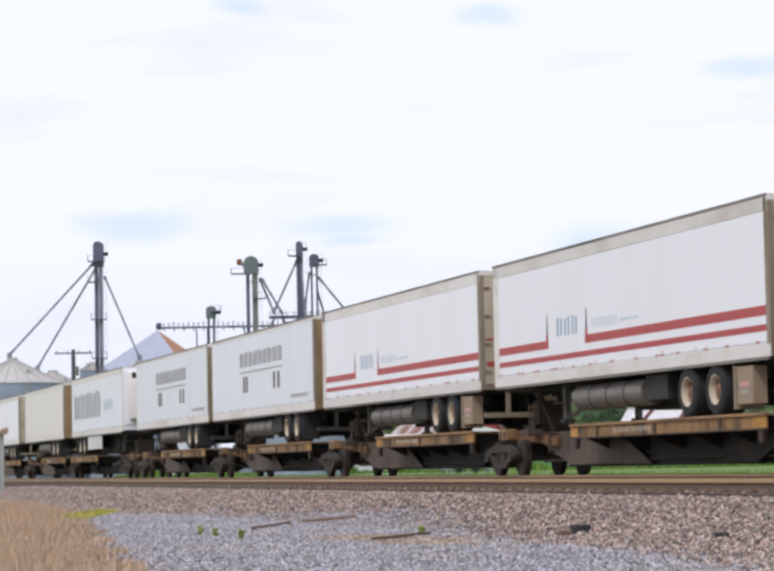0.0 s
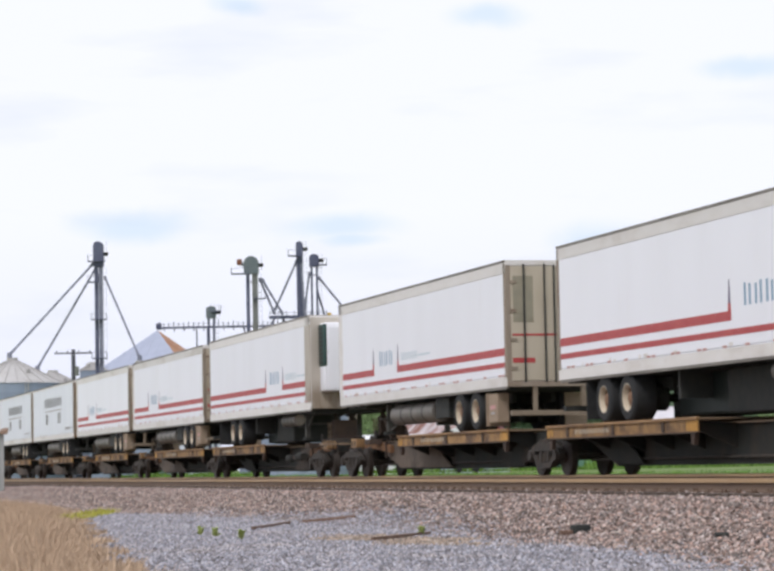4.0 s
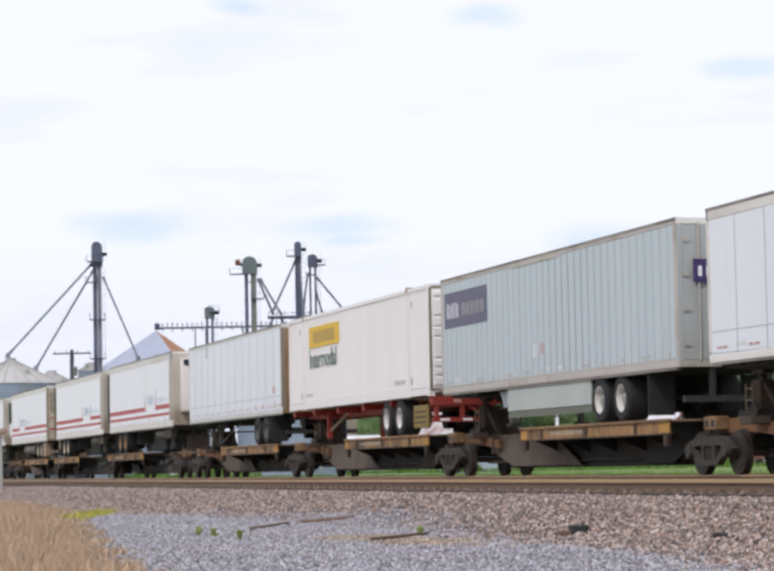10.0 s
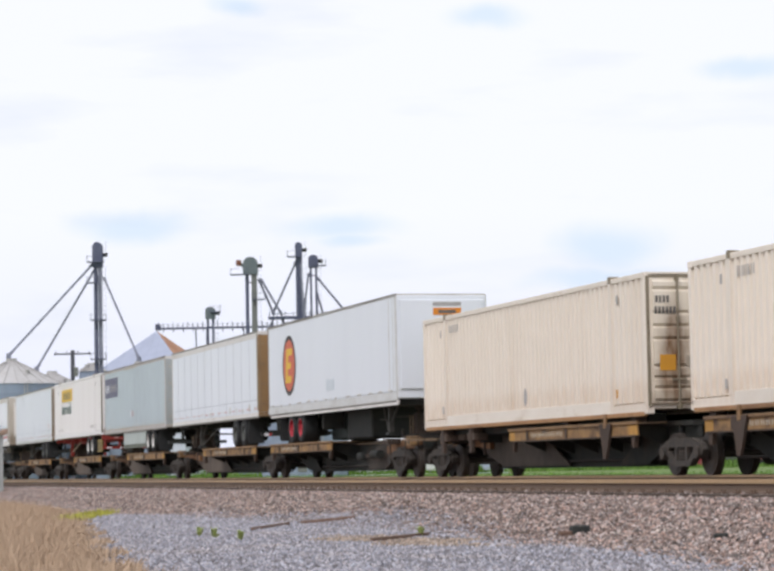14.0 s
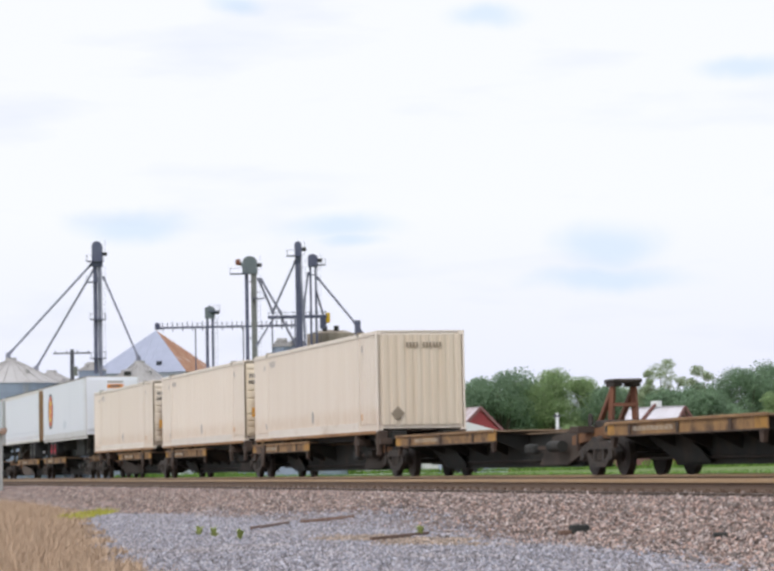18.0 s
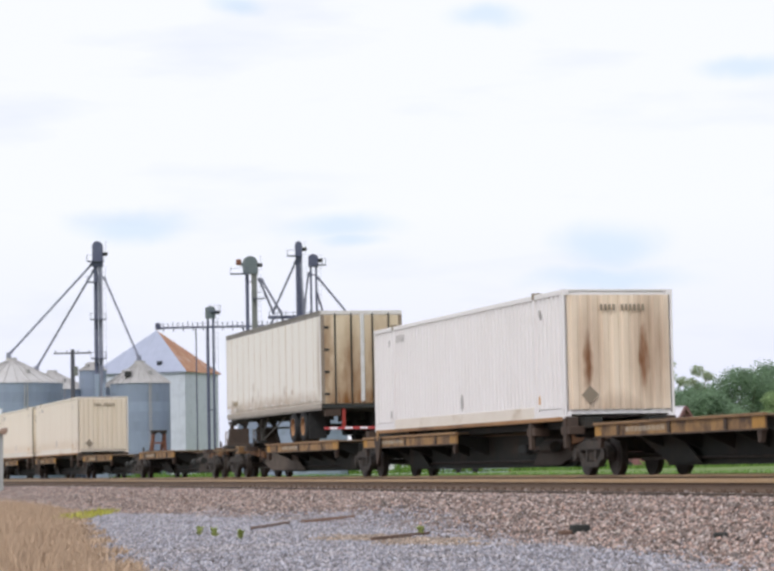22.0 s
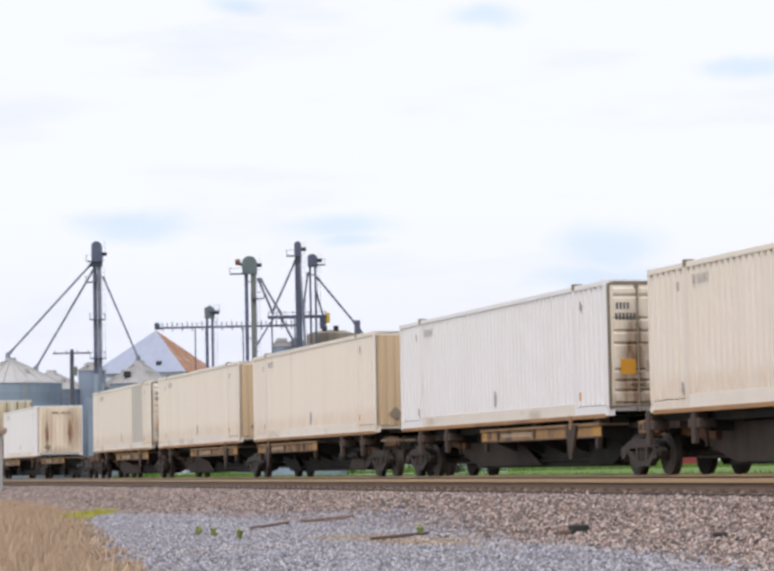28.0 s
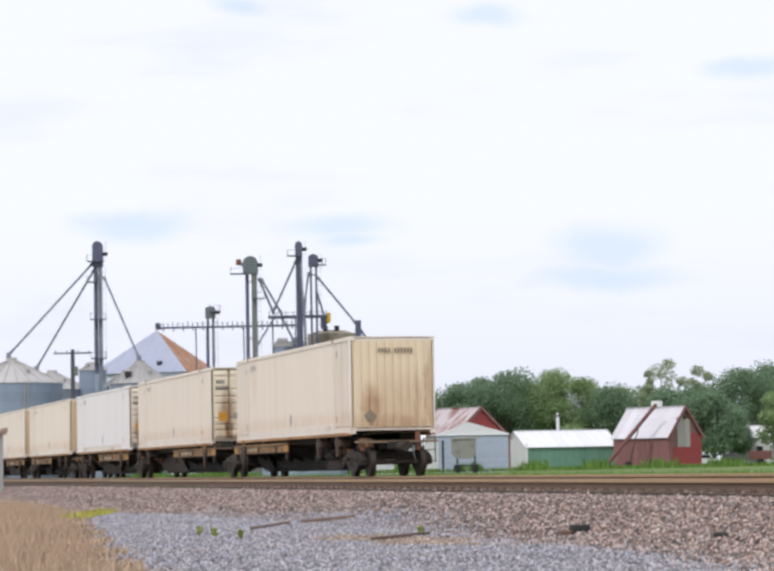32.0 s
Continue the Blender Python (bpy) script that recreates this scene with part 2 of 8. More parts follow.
MUDFLAP = material("tan_mudflap", (0.34, 0.26, 0.19), (0.24, 0.18, 0.13), 0.8, grain=4, bump=0.05)
BALLAST = material("ballast_bed", (0.20, 0.145, 0.12), (0.11, 0.08, 0.07), 0.95, grain=14, amount=0.9, stain=(0.15, 0.11, 0.095), stain_scale=0.35, bump=0.8)
STONE = material("ballast_stone", (0.30, 0.20, 0.165), (0.20, 0.13, 0.105), 0.9, grain=5, amount=0.8, stain=(0.40, 0.35, 0.30), stain_at=(0.58, 0.66), stain_scale=3.5, bump=0.3, island=0.68, alt=(0.30, 0.26, 0.245))
GRAVEL = material("grey_gravel", (0.33, 0.335, 0.39), (0.26, 0.265, 0.315), 0.9, grain=5, amount=0.8, stain=(0.36, 0.30, 0.26), stain_at=(0.56, 0.70), stain_scale=0.5, bump=0.3, island=0.46, alt=(0.33, 0.30, 0.31))
EARTH = material("gravelly_ground", (0.20, 0.185, 0.18), (0.14, 0.125, 0.12), 0.95, grain=9, amount=0.9, stain=(0.20, 0.14, 0.10), stain_at=(0.5, 0.7), stain_scale=0.12, bump=0.6)
MEADOW = material("mown_grass_ground", (0.10, 0.17, 0.035), (0.14, 0.20, 0.05), 0.95, grain=1.2, stain=(0.20, 0.21, 0.08), stain_at=(0.5, 0.75), stain_scale=0.05, bump=0.4)
RAIL = material("rusty_rail_web", (0.135, 0.09, 0.065), (0.18, 0.115, 0.075), 0.7, 0.2, grain=5, stretch=(0.2, 1, 1), bump=0.08)
TIE = material("creosoted_tie", (0.075, 0.055, 0.045), (0.13, 0.10, 0.08), 0.9, grain=6, stretch=(6, 1, 1), bump=0.25, vary=0.2)
WOOD = material("old_brown_plank", (0.17, 0.105, 0.08), (0.24, 0.16, 0.12), 0.85, grain=5, stretch=(1, 6, 1), bump=0.2, vary=0.12)
SAND = material("sandy_gravel", (0.36, 0.27, 0.20), (0.29, 0.21, 0.155), 0.9, grain=5, amount=0.8, bump=0.3, island=0.42, alt=(0.37, 0.31, 0.27))
DRYGRASS = material("dry_grass_blades", (0.50, 0.365, 0.255), (0.43, 0.30, 0.205), 0.85, grain=3, bump=0, island=0.16)
GREENGRASS = material("green_grass_blades", (0.10, 0.20, 0.03), (0.16, 0.24, 0.05), 0.8, grain=2, bump=0, island=0.35)
YELLOWGRASS = material("yellow_green_grass", (0.42, 0.40, 0.07), (0.33, 0.34, 0.07), 0.8, grain=3, bump=0, island=0.3)


def stained(m, spots, tint, ragged=0.5, warp=0.25, freq=3.0, streaky=(3, 3, 0.6)):
    """Adds stains to a material: spots of (x, y, z, half x, half y, half z, strength) on the thing; a half size of 0 takes no part."""
    n, l = m.node_tree.nodes, m.node_tree.links
    base = n["Principled BSDF"].inputs["Base Color"]
    under = base.links[0].from_socket
    tc = n.new("ShaderNodeTexCoord")
    wob = n.new("ShaderNodeTexNoise")
    wob.inputs["Scale"].default_value = freq
    wob.inputs["Detail"].default_value = 5
    l.new(tc.outputs["Object"], wob.inputs["Vector"])
    push = n.new("ShaderNodeVectorMath")
    push.operation = "MULTIPLY_ADD"
    push.inputs[1].default_value = (warp * 2, warp * 2, warp * 2)
    push.inputs[2].default_value = (-warp, -warp, -warp)
    l.new(wob.outputs["Color"], push.inputs[0])
    at = n.new("ShaderNodeVectorMath")
    l.new(tc.outputs["Object"], at.inputs[0])
    l.new(push.outputs[0], at.inputs[1])
    total = None
    for x, y, z, hx, hy, hz, k in spots:
        off = n.new("ShaderNodeVectorMath")
        off.operation = "SUBTRACT"
        off.inputs[1].default_value = (x, y, z)
        l.new(at.outputs[0], off.inputs[0])
        div = n.new("ShaderNodeVectorMath")
        div.operation = "MULTIPLY"
        div.inputs[1].default_value = [1 / h if h else 0 for h in (hx, hy, hz)]
        l.new(off.outputs[0], div.inputs[0])
        ln = n.new("ShaderNodeVectorMath")
        ln.operation = "LENGTH"
        l.new(div.outputs[0], ln.inputs[0])
        fall = n.new("ShaderNodeMapRange")
        fall.interpolation_type = "SMOOTHSTEP"
        fall.inputs["From Min"].default_value, fall.inputs["From Max"].default_value = 0.25, 1.15
        fall.inputs["To Min"].default_value, fall.inputs["To Max"].default_value = k, 0.0
        l.new(ln.outputs["Value"], fall.inputs["Value"])
        if total is None:
            total = fall.outputs[0]
        else:
            mx = n.new("ShaderNodeMath")
            mx.operation = "MAXIMUM"
            l.new(total, mx.inputs[0])
            l.new(fall.outputs[0], mx.inputs[1])
            total = mx.outputs[0]
    mp = n.new("ShaderNodeMapping")
    mp.inputs["Scale"].default_value = streaky
    l.new(tc.outputs["Object"], mp.inputs[0])
    rag = n.new("ShaderNodeTexNoise")
    rag.inputs["Scale"].default_value = 2.5
    rag.inputs["Detail"].default_value = 6
    l.new(mp.outputs[0], rag.inputs["Vector"])
    cut = n.new("ShaderNodeMapRange")
    cut.inputs["From Min"].default_value, cut.inputs["From Max"].default_value = 0.35, 0.6
    cut.inputs["To Min"].default_value, cut.inputs["To Max"].default_value = 1 - ragged, 1.0
    l.new(rag.outputs["Fac"], cut.inputs["Value"])
    mul = n.new("ShaderNodeMath")
    mul.operation = "MULTIPLY"
    l.new(total, mul.inputs[0])
    l.new(cut.outputs[0], mul.inputs[1])
    mix = n.new("ShaderNodeMixRGB")
    mix.inputs[2].default_value = (*tint, 1)
    l.new(mul.outputs[0], mix.inputs[0])
    l.new(under, mix.inputs[1])
    l.new(mix.outputs[0], base)
    return m


WEEDGREEN = material("pale_green_weed_leaf", (0.36, 0.42, 0.14), (0.42, 0.46, 0.18), 0.8, grain=4, bump=0, vary=0.1)


# ---------- mesh helpers ----------
def box(bm, x0, x1, y0, y1, z0, z1, bevel=0.0):
    r = bmesh.ops.create_cube(bm, size=1, matrix=Matrix.LocRotScale(((x0 + x1) / 2, (y0 + y1) / 2, (z0 + z1) / 2), None, (x1 - x0, y1 - y0, z1 - z0)))
    if bevel:
        es = list({e for v in r["verts"] for e in v.link_edges})
        bmesh.ops.bevel(bm, geom=es, offset=bevel, segments=2, affect="EDGES", profile=0.5)
    return r["verts"]


def tube(bm, p, q, r, seg=10, r2=None):
    p, q = Vector(p), Vector(q)
    a = q - p
    m = Matrix.Translation((p + q) / 2) @ a.to_track_quat("Z", "Y").to_matrix().to_4x4()
    return bmesh.ops.create_cone(bm, cap_ends=True, segments=seg, radius1=r, radius2=r if r2 is None else r2, depth=a.length, matrix=m)["verts"]


def strut(bm, p, q, w, h=None):
    """A square bar from p to q."""
    p, q = Vector(p), Vector(q)
    a = q - p
    m = Matrix.Translation((p + q) / 2) @ a.to_track_quat("Z", "Y").to_matrix().to_4x4() @ Matrix.Diagonal((w, h or w, a.length, 1))
    return bmesh.ops.create_cube(bm, size=1, matrix=m)["verts"]


def prism(bm, poly, y0, y1, axis="y"):
    """A flat polygon, given as (x, z) pairs, extruded from y0 to y1 (or as (y, z) pairs along x)."""
    put = (lambda a, b, c: (a, c, b)) if axis == "y" else (lambda a, b, c: (c, a, b))
    lo = [bm.verts.new(put(a, b, y0)) for a, b in poly]
    hi = [bm.verts.new(put(a, b, y1)) for a, b in poly]
    n = len(poly)
    bm.faces.new(lo)
    bm.faces.new(hi[::-1])
    for i in range(n):
        bm.faces.new((lo[i], hi[i], hi[(i + 1) % n], lo[(i + 1) % n]))
    bmesh.ops.recalc_face_normals(bm, faces=bm.faces[:])


def mesh_of(name, bm, mat, smooth=False):
    me = bpy.data.meshes.new(name)
    bm.to_mesh(me)
    bm.free()
    me.materials.append(mat)
    if smooth:
        for p in me.polygons:
            p.use_smooth = True
        me.set_sharp_from_angle(angle=radians(35))
    return me


def part(name, bm, mat, parent, label="", smooth=False, kind=""):
    ob = new(name, bm if isinstance(bm, bpy.types.Mesh) else mesh_of(name, bm, mat, smooth))
    ob.parent = parent
    return tagged(ob, label, kind=kind)


def one(name, mat, parent, *dims, bevel=0.0, label=""):
    """A part that is one box."""
    bm = bmesh.new()
    box(bm, *dims, bevel=bevel)
    return part(name, bm, mat, parent, label)


def rod(name, mat, parent, p, q, r, seg=10, label="", r2=None):
    bm = bmesh.new()
    tube(bm, p, q, r, seg, r2)
    return part(name, bm, mat, parent, label, smooth=True)


def thing(name, label, category, group="", at=None, kind=""):
    ob = new(name)
    ob.empty_display_size = 0.2
    if at is not None:
        ob.matrix_basis = at
    return tagged(ob, label, category, group, kind)


# ---------- the line: a straight double track; s runs along it, away from the camera, d across it ----------
LINE = 15.2602                                    # degrees by which the line bears to the left of +y
ALONG = Vector((-math.sin(radians(LINE)), math.cos(radians(LINE)), 0))
ACROSS = Vector((math.cos(radians(LINE)), math.sin(radians(LINE)), 0))
RAIL_Z, TRAIN_D, NEAR_D = 0.74, 19.625, 15.30


def on_line(s, d, z=0.0):
    """Local x along the line, y towards the camera's side."""
    p = ALONG * s + ACROSS * d
    return pose(p.x, p.y, z, 0, 0, 90 + LINE)


def travelled(t):
    """Metres that the train has gone at t seconds: it gathers speed from 13 to 15 m/s."""
    return 12.936 * t + 0.0494068 * t * t - 0.000215266 * t ** 3


# ---------- ground, ballast, track ----------
def sheet(name, d_rows, s_rows, mat, label, kind="structure", rough_z=0.0):
    """A strip of ground: rows of (d, z) across the line, carried along it over s_rows."""
    bm = bmesh.new()
    grid = []
    for s in s_rows:
        row = []
        for d, z in d_rows:
            p = ALONG * s + ACROSS * d
            h = noise.noise(Vector((s * 0.6, d * 0.9, 3.0))) * rough_z
            row.append(bm.verts.new((p.x, p.y, z + h)))
        grid.append(row)
    for a, b in zip(grid, grid[1:]):
        for i in range(len(d_rows) - 1):
            bm.faces.new((a[i], a[i + 1], b[i + 1], b[i]))
    bmesh.ops.recalc_face_normals(bm, faces=bm.faces[:])
    if sum(f.normal.z for f in bm.faces) < 0:
        bmesh.ops.reverse_faces(bm, faces=bm.faces[:])
    ob = new(name, mesh_of(name, bm, mat, True))
    return tagged(ob, label, "ground", kind=kind)


far_rows = [(-3000, 0), (-60, 0), (0, 0), (10, 0), (26, 0.0), (45, 0.1), (120, 0.4), (3000, 0.5)]
sheet("ground", far_rows, [-3000, -200, 0, 60, 140, 260, 420, 700, 3500], MEADOW, "flat grassy farmland beside the railway line")
sheet("ground_yard", [(1.5, 0.012), (4, 0.02), (8, 0.025), (10.8, 0.03)], [6 + 2.5 * i for i in range(40)], EARTH,
      "grey gravel track beside the railway", rough_z=0.02)
BED = [(9.8, -0.03), (10.6, 0.05), (11.6, 0.21), (12.6, 0.38), (13.2, 0.455), (13.9, 0.465), (14.45, 0.515), (14.9, 0.55), (16.4, 0.555), (17.6, 0.54), (18.6, 0.555), (20.8, 0.555), (21.6, 0.52), (23.4, 0.06), (24.0, -0.03)]
sheet("ballast_bed", BED, [-420, -100, -20] + [2.0 * i for i in range(0, 66)] + [150, 200, 300, 500, 900], BALLAST,
      "brown crushed-stone ballast bed under two tracks", rough_z=0.03)


def bed_height(d):
    return np.interp(d, [a for a, _ in BED], [b for _, b in BED])


ROCK = np.array([(1, 0, 0), (-1, 0, 0), (0, 1, 0), (0, -1, 0), (0, 0, 1), (0, 0, -1)], float)
ROCK_FACES = np.array([(0, 2, 4), (2, 1, 4), (1, 3, 4), (3, 0, 4), (2, 0, 5), (1, 2, 5), (3, 1, 5), (0, 3, 5)])


def stones(name, s, d, z, size, mat, label):
    """Many loose stones in one mesh: uneven eight-sided lumps."""
    rng = np.random.default_rng(len(s))
    n = len(s)
    pts = np.outer(s, ALONG) + np.outer(d, ACROSS)
    pts[:, 2] += z
    v = ROCK[None] * (size[:, None, None] * rng.uniform(0.55, 1.25, (n, 6, 1)))
    v += rng.normal(0, 0.22, (n, 6, 3)) * size[:, None, None]
    ang = rng.uniform(0, 6.283, n)
    c, k = np.cos(ang)[:, None], np.sin(ang)[:, None]
    x, y = v[..., 0] * c - v[..., 1] * k, v[..., 0] * k + v[..., 1] * c
    v = np.stack([x, y, v[..., 2] * 0.8], -1) + pts[:, None]
    f = (ROCK_FACES[None] + np.arange(n)[:, None, None] * 6).reshape(-1)
    me = bpy.data.meshes.new(name)
    me.vertices.add(n * 6)
    me.vertices.foreach_set("co", v.reshape(-1))
    me.loops.add(len(f))
    me.loops.foreach_set("vertex_index", f)
    me.polygons.add(len(f) // 3)
    me.polygons.foreach_set("loop_start", np.arange(0, len(f), 3))
    me.polygons.foreach_set("loop_total", np.full(len(f) // 3, 3))
    me.update(calc_edges=True)
    me.materials.append(mat)
    return tagged(new(name, me), label, "stones", kind="stuff")


sheet("road", [(49.5, 0.16), (58.0, 0.20)], [-200, 0, 60, 140, 260, 420, 900], ROADGRAVEL, "pale gravel road beyond the tracks")
rng = np.random.default_rng(5)
n = 160000
s_, d_ = 18 + 95 * rng.random(n) ** 1.5, rng.uniform(7.0, 14.5, n)
edge = 11.45 + 0.45 * np.sin(s_ * 0.33) - np.clip(s_ - 55, 0, 8) * 0.45 - np.clip(36 - s_, 0, 18) * 0.165
keep = d_ > edge + rng.normal(0, 0.35, n)
s_, d_ = s_[keep], d_[keep]
stones("ballast_stones", s_, d_, np.maximum(bed_height(d_), 0.03) + 0.01, rng.uniform(0.017, 0.040, len(s_)), STONE, "loose brown and pinkish ballast stones")
n = 110000
s_, d_ = 18 + 46 * rng.random(n) ** 1.3, rng.uniform(3.5, 12.8, n)
edge = 11.45 + 0.45 * np.sin(s_ * 0.33) - np.clip(s_ - 55, 0, 8) * 0.45 - np.clip(36 - s_, 0, 18) * 0.165
verge = 4.2 + np.clip(s_ - 25, 0, 40) * 0.125
keep = (d_ < edge + rng.normal(0, 0.4, n)) & (d_ > verge + rng.normal(0, 0.15, n))
s_, d_ = s_[keep], d_[keep]
blot = ((s_ - 32.6 + 0.5 * (d_ - 9.2)) / 3.2) ** 2 + ((d_ - 9.0 + 0.25 * np.sin(s_ * 2.1)) / 0.75) ** 2
sand = blot + rng.normal(0, 0.22, len(s_)) < 1.0
stones("sandy_stones", s_[sand], d_[sand], np.maximum(bed_height(d_[sand]), 0.03) + 0.006, rng.uniform(0.012, 0.026, int(sand.sum())), SAND, "tan sandy patch of small stones in the gravel")
s_, d_ = s_[~sand], d_[~sand]
stones("gravel_stones", s_, d_, np.maximum(bed_height(d_), 0.03) + 0.004, rng.uniform(0.013, 0.030, len(s_)), GRAVEL, "loose blue-grey gravel stones")


def rail_mesh(length, mat):
    bm = bmesh.new()
    half = [(0.07, 0), (0.07, 0.012), (0.016, 0.032), (0.009, 0.06), (0.009, 0.115), (0.034, 0.133), (0.036, 0.165), (0.028, 0.172)]
    poly = half + [(-y, z) for y, z in half[::-1]]
    prism(bm, poly, 0, length, axis="x")
    return mesh_of("rail", bm, mat)


def track(name, d, label, low=0.0):
    tr = thing(name, label, "railway track", "tracks", on_line(-400, d, RAIL_Z - 0.172 - low), "structure")
    web = rail_mesh(1300, RAIL)
    for y in (0.7535, -0.7535):
        r = part("rail", web, RAIL, tr)
        r.location.y = y
        one("rail_head", RAILHEAD, r, 0, 1300, -0.0385, 0.0385, 0.136, 0.1735, label="tan worn rail head, lit tone in its colour")
    bm = bmesh.new()
    box(bm, -0.115, 0.115, -1.3, 1.3, -0.17, -0.006, bevel=0.012)
    tie = mesh_of("tie", bm, TIE)
    bm = bmesh.new()
    box(bm, -0.09, 0.09, -0.16, 0.16, -0.006, 0.016)
    for k in (-0.06, 0.06):
        box(bm, k - 0.012, k + 0.012, 0.085, 0.11, 0.016, 0.05)
    plate = mesh_of("tie_plate", bm, RAIL)
    for i in range(200):
        t_ = part("tie", tie, TIE, tr)
        t_.location.x = 418 + 0.55 * i
        if d == NEAR_D:
            p_ = part("tie_plate", plate, RAIL, t_)
            p_.location.y = 0.7535
    return tr


track("track_near", NEAR_D, "rusty steel rails on wooden ties in ballast", 0.025)
track("track_far", TRAIN_D, "rusty steel rails carrying the moving train")

# ---------- train ----------
L = 16.15                                           # 53-foot boxes
MOVERS = []                                         # (thing, its place along the train, d)
BAND = material("dirty_cream_rail", (0.74, 0.71, 0.69), (0.66, 0.62, 0.58), 0.5, 0.1, grain=4, stain=(0.46, 0.40, 0.34), stain_at=(0.52, 0.85), stretch=(0.4, 1, 1), bump=0.05, vary=0.06)


def letters(parent, mat, x0, x1, z0, z1, count, y=1.304, name="lettering_bar"):
    """Plain upright bars in the place of a name, from x0 down to x1."""
    w = (x1 - x0) / count
    for i in range(count):
        a = x0 + w * (i + 0.12)
        for k in range(2):
            xx = a + w * (0.0 + 0.44 * k)
            lo, hi = sorted((xx, xx + w * 0.18))
            one(name, mat, parent, lo, hi, y, y + 0.004, z0, z0 + (z1 - z0) * (1.0, 0.94, 1.0, 0.9)[(i * 3 + k * 5) % 4])


def ribbed_sheet(x0, x1, y, z0, z1, pitch, depth, flat=0.4, axis="x"):
    """A corrugated sheet; ribs upright, outer face at y."""
    bm = bmesh.new()
    n_ = max(1, round(abs(x1 - x0) / pitch))
    p = (x1 - x0) / n_
    prof = []
    for i in range(n_):
        a = x0 + p * i
        prof += [(a, 0), (a + p * flat, 0), (a + p * (flat + 0.1), -depth), (a + p * 0.9, -depth)]
    prof.append((x1, 0))
    put = (lambda a, b, z: (a, y + b, z)) if axis == "x" else (lambda a, b, z: (y + b, a, z))
    lo = [bm.verts.new(put(a, b, z0)) for a, b in prof]
    hi = [bm.verts.new(put(a, b, z1)) for a, b in prof]
    for i in range(len(prof) - 1):
        bm.faces.new((lo[i], lo[i + 1], hi[i + 1], hi[i]))
    return bm


def tyre_mesh():
    bm = bmesh.new()
    rings = [(0.29, 0.0), (0.44, 0.0), (0.49, 0.04), (0.50, 0.10), (0.50, 0.42), (0.49, 0.48), (0.44, 0.52), (0.29, 0.52)]
    seg = 28
    vs = [[bm.verts.new((r * math.cos(6.28319 * k / seg), y, r * math.sin(6.28319 * k / seg))) for k in range(seg)] for r, y in rings]
    for a, b in zip(vs, vs[1:]):
        for k in range(seg):
            bm.faces.new((a[k], a[(k + 1) % seg], b[(k + 1) % seg], b[k]))
    bmesh.ops.recalc_face_normals(bm, faces=bm.faces[:])
    return mesh_of("tyre", bm, RUBBER, True)


def turned(rings, seg, closed=True):
    """A body of rings (radius, y) turned about the y axis."""
    bm = bmesh.new()
    vs = [[bm.verts.new((r * math.cos(6.28319 * k / seg), y, r * math.sin(6.28319 * k / seg))) for k in range(seg)] for r, y in rings]
    for a, b in zip(vs, vs[1:]):
        for k in range(seg):
            bm.faces.new((a[k], a[(k + 1) % seg], b[(k + 1) % seg], b[k]))
    if closed:
        bm.faces.new(vs[-1])
    bmesh.ops.recalc_face_normals(bm, faces=bm.faces[:])
    return bm


def rim_mesh():
    """The dished rim of an outer twin wheel: a bright lip and a wall that runs deep inside."""
    return turned([(0.30, 0.06), (0.30, 0.49), (0.29, 0.515), (0.266, 0.512), (0.252, 0.44), (0.245, 0.36)], 28, False)


def hub_mesh():
    bm = turned([(0.25, 0.40), (0.235, 0.34), (0.20, 0.33), (0.14, 0.335), (0.125, 0.42), (0.10, 0.46), (0.02, 0.47)], 20)
    for k in range(8):
        a = 0.7854 * k
        tube(bm, (0.175 * math.cos(a), 0.33, 0.175 * math.sin(a)), (0.175 * math.cos(a), 0.365, 0.175 * math.sin(a)), 0.018, 6)
    return bm


TYRE = tyre_mesh()
HUBBROWN = material("rusty_wheel_hub", (0.24, 0.13, 0.075), (0.15, 0.085, 0.055), 0.7, 0.1, grain=6, bump=0.06)
HUBGREY = material("dusty_grey_hub", (0.34, 0.33, 0.31), (0.24, 0.23, 0.21), 0.6, 0.2, grain=6, bump=0.06)
# rim and hub colour darkened for wheels that sit in shadow
RIMDARK = material("shaded_dusty_rim", (0.13, 0.135, 0.125), (0.085, 0.085, 0.08), 0.6, 0.2, grain=6, bump=0.05)
RIMS, HUBS = {}, {}
for m_, h_ in ((RIM, HUBBROWN), (RIMWHITE, HUBGREY), (RIMRED, RIMRED), (RIMORANGE, HUBBROWN), (RIMDARK, RIMDARK)):
    RIMS[m_.name] = mesh_of("rim", rim_mesh(), m_, True)
    HUBS[m_.name] = mesh_of("hub", hub_mesh(), h_, True)


def bogie(tr, xs, rim, frame_mat, z=1.60):
    """Two road axles with double tyres."""
    for x in xs:
        rod("axle", UNDER, tr, (x, -0.8, z), (x, 0.8, z), 0.07)
        for side in (1, -1):
            ty = part("wheel", TYRE, RUBBER, tr)
            ty.location = (x, 0.74 * side, z)
            ty.rotation_euler.z = 0 if side > 0 else math.pi
            part("rim", RIMS[rim.name], rim, ty)
            part("hub", HUBS[rim.name], rim, ty)
            rod("brake_drum", UNDER, tr, (x, 0.42 * side, z), (x, 0.80 * side, z), 0.285, 16)
    lo, hi = min(xs) - 0.8, max(xs) + 0.8
    for side in (1, -1):
        one("bogie_rail", frame_mat, tr, lo, hi, 0.5 * side - 0.06, 0.5 * side + 0.06, 1.78, 2.0)


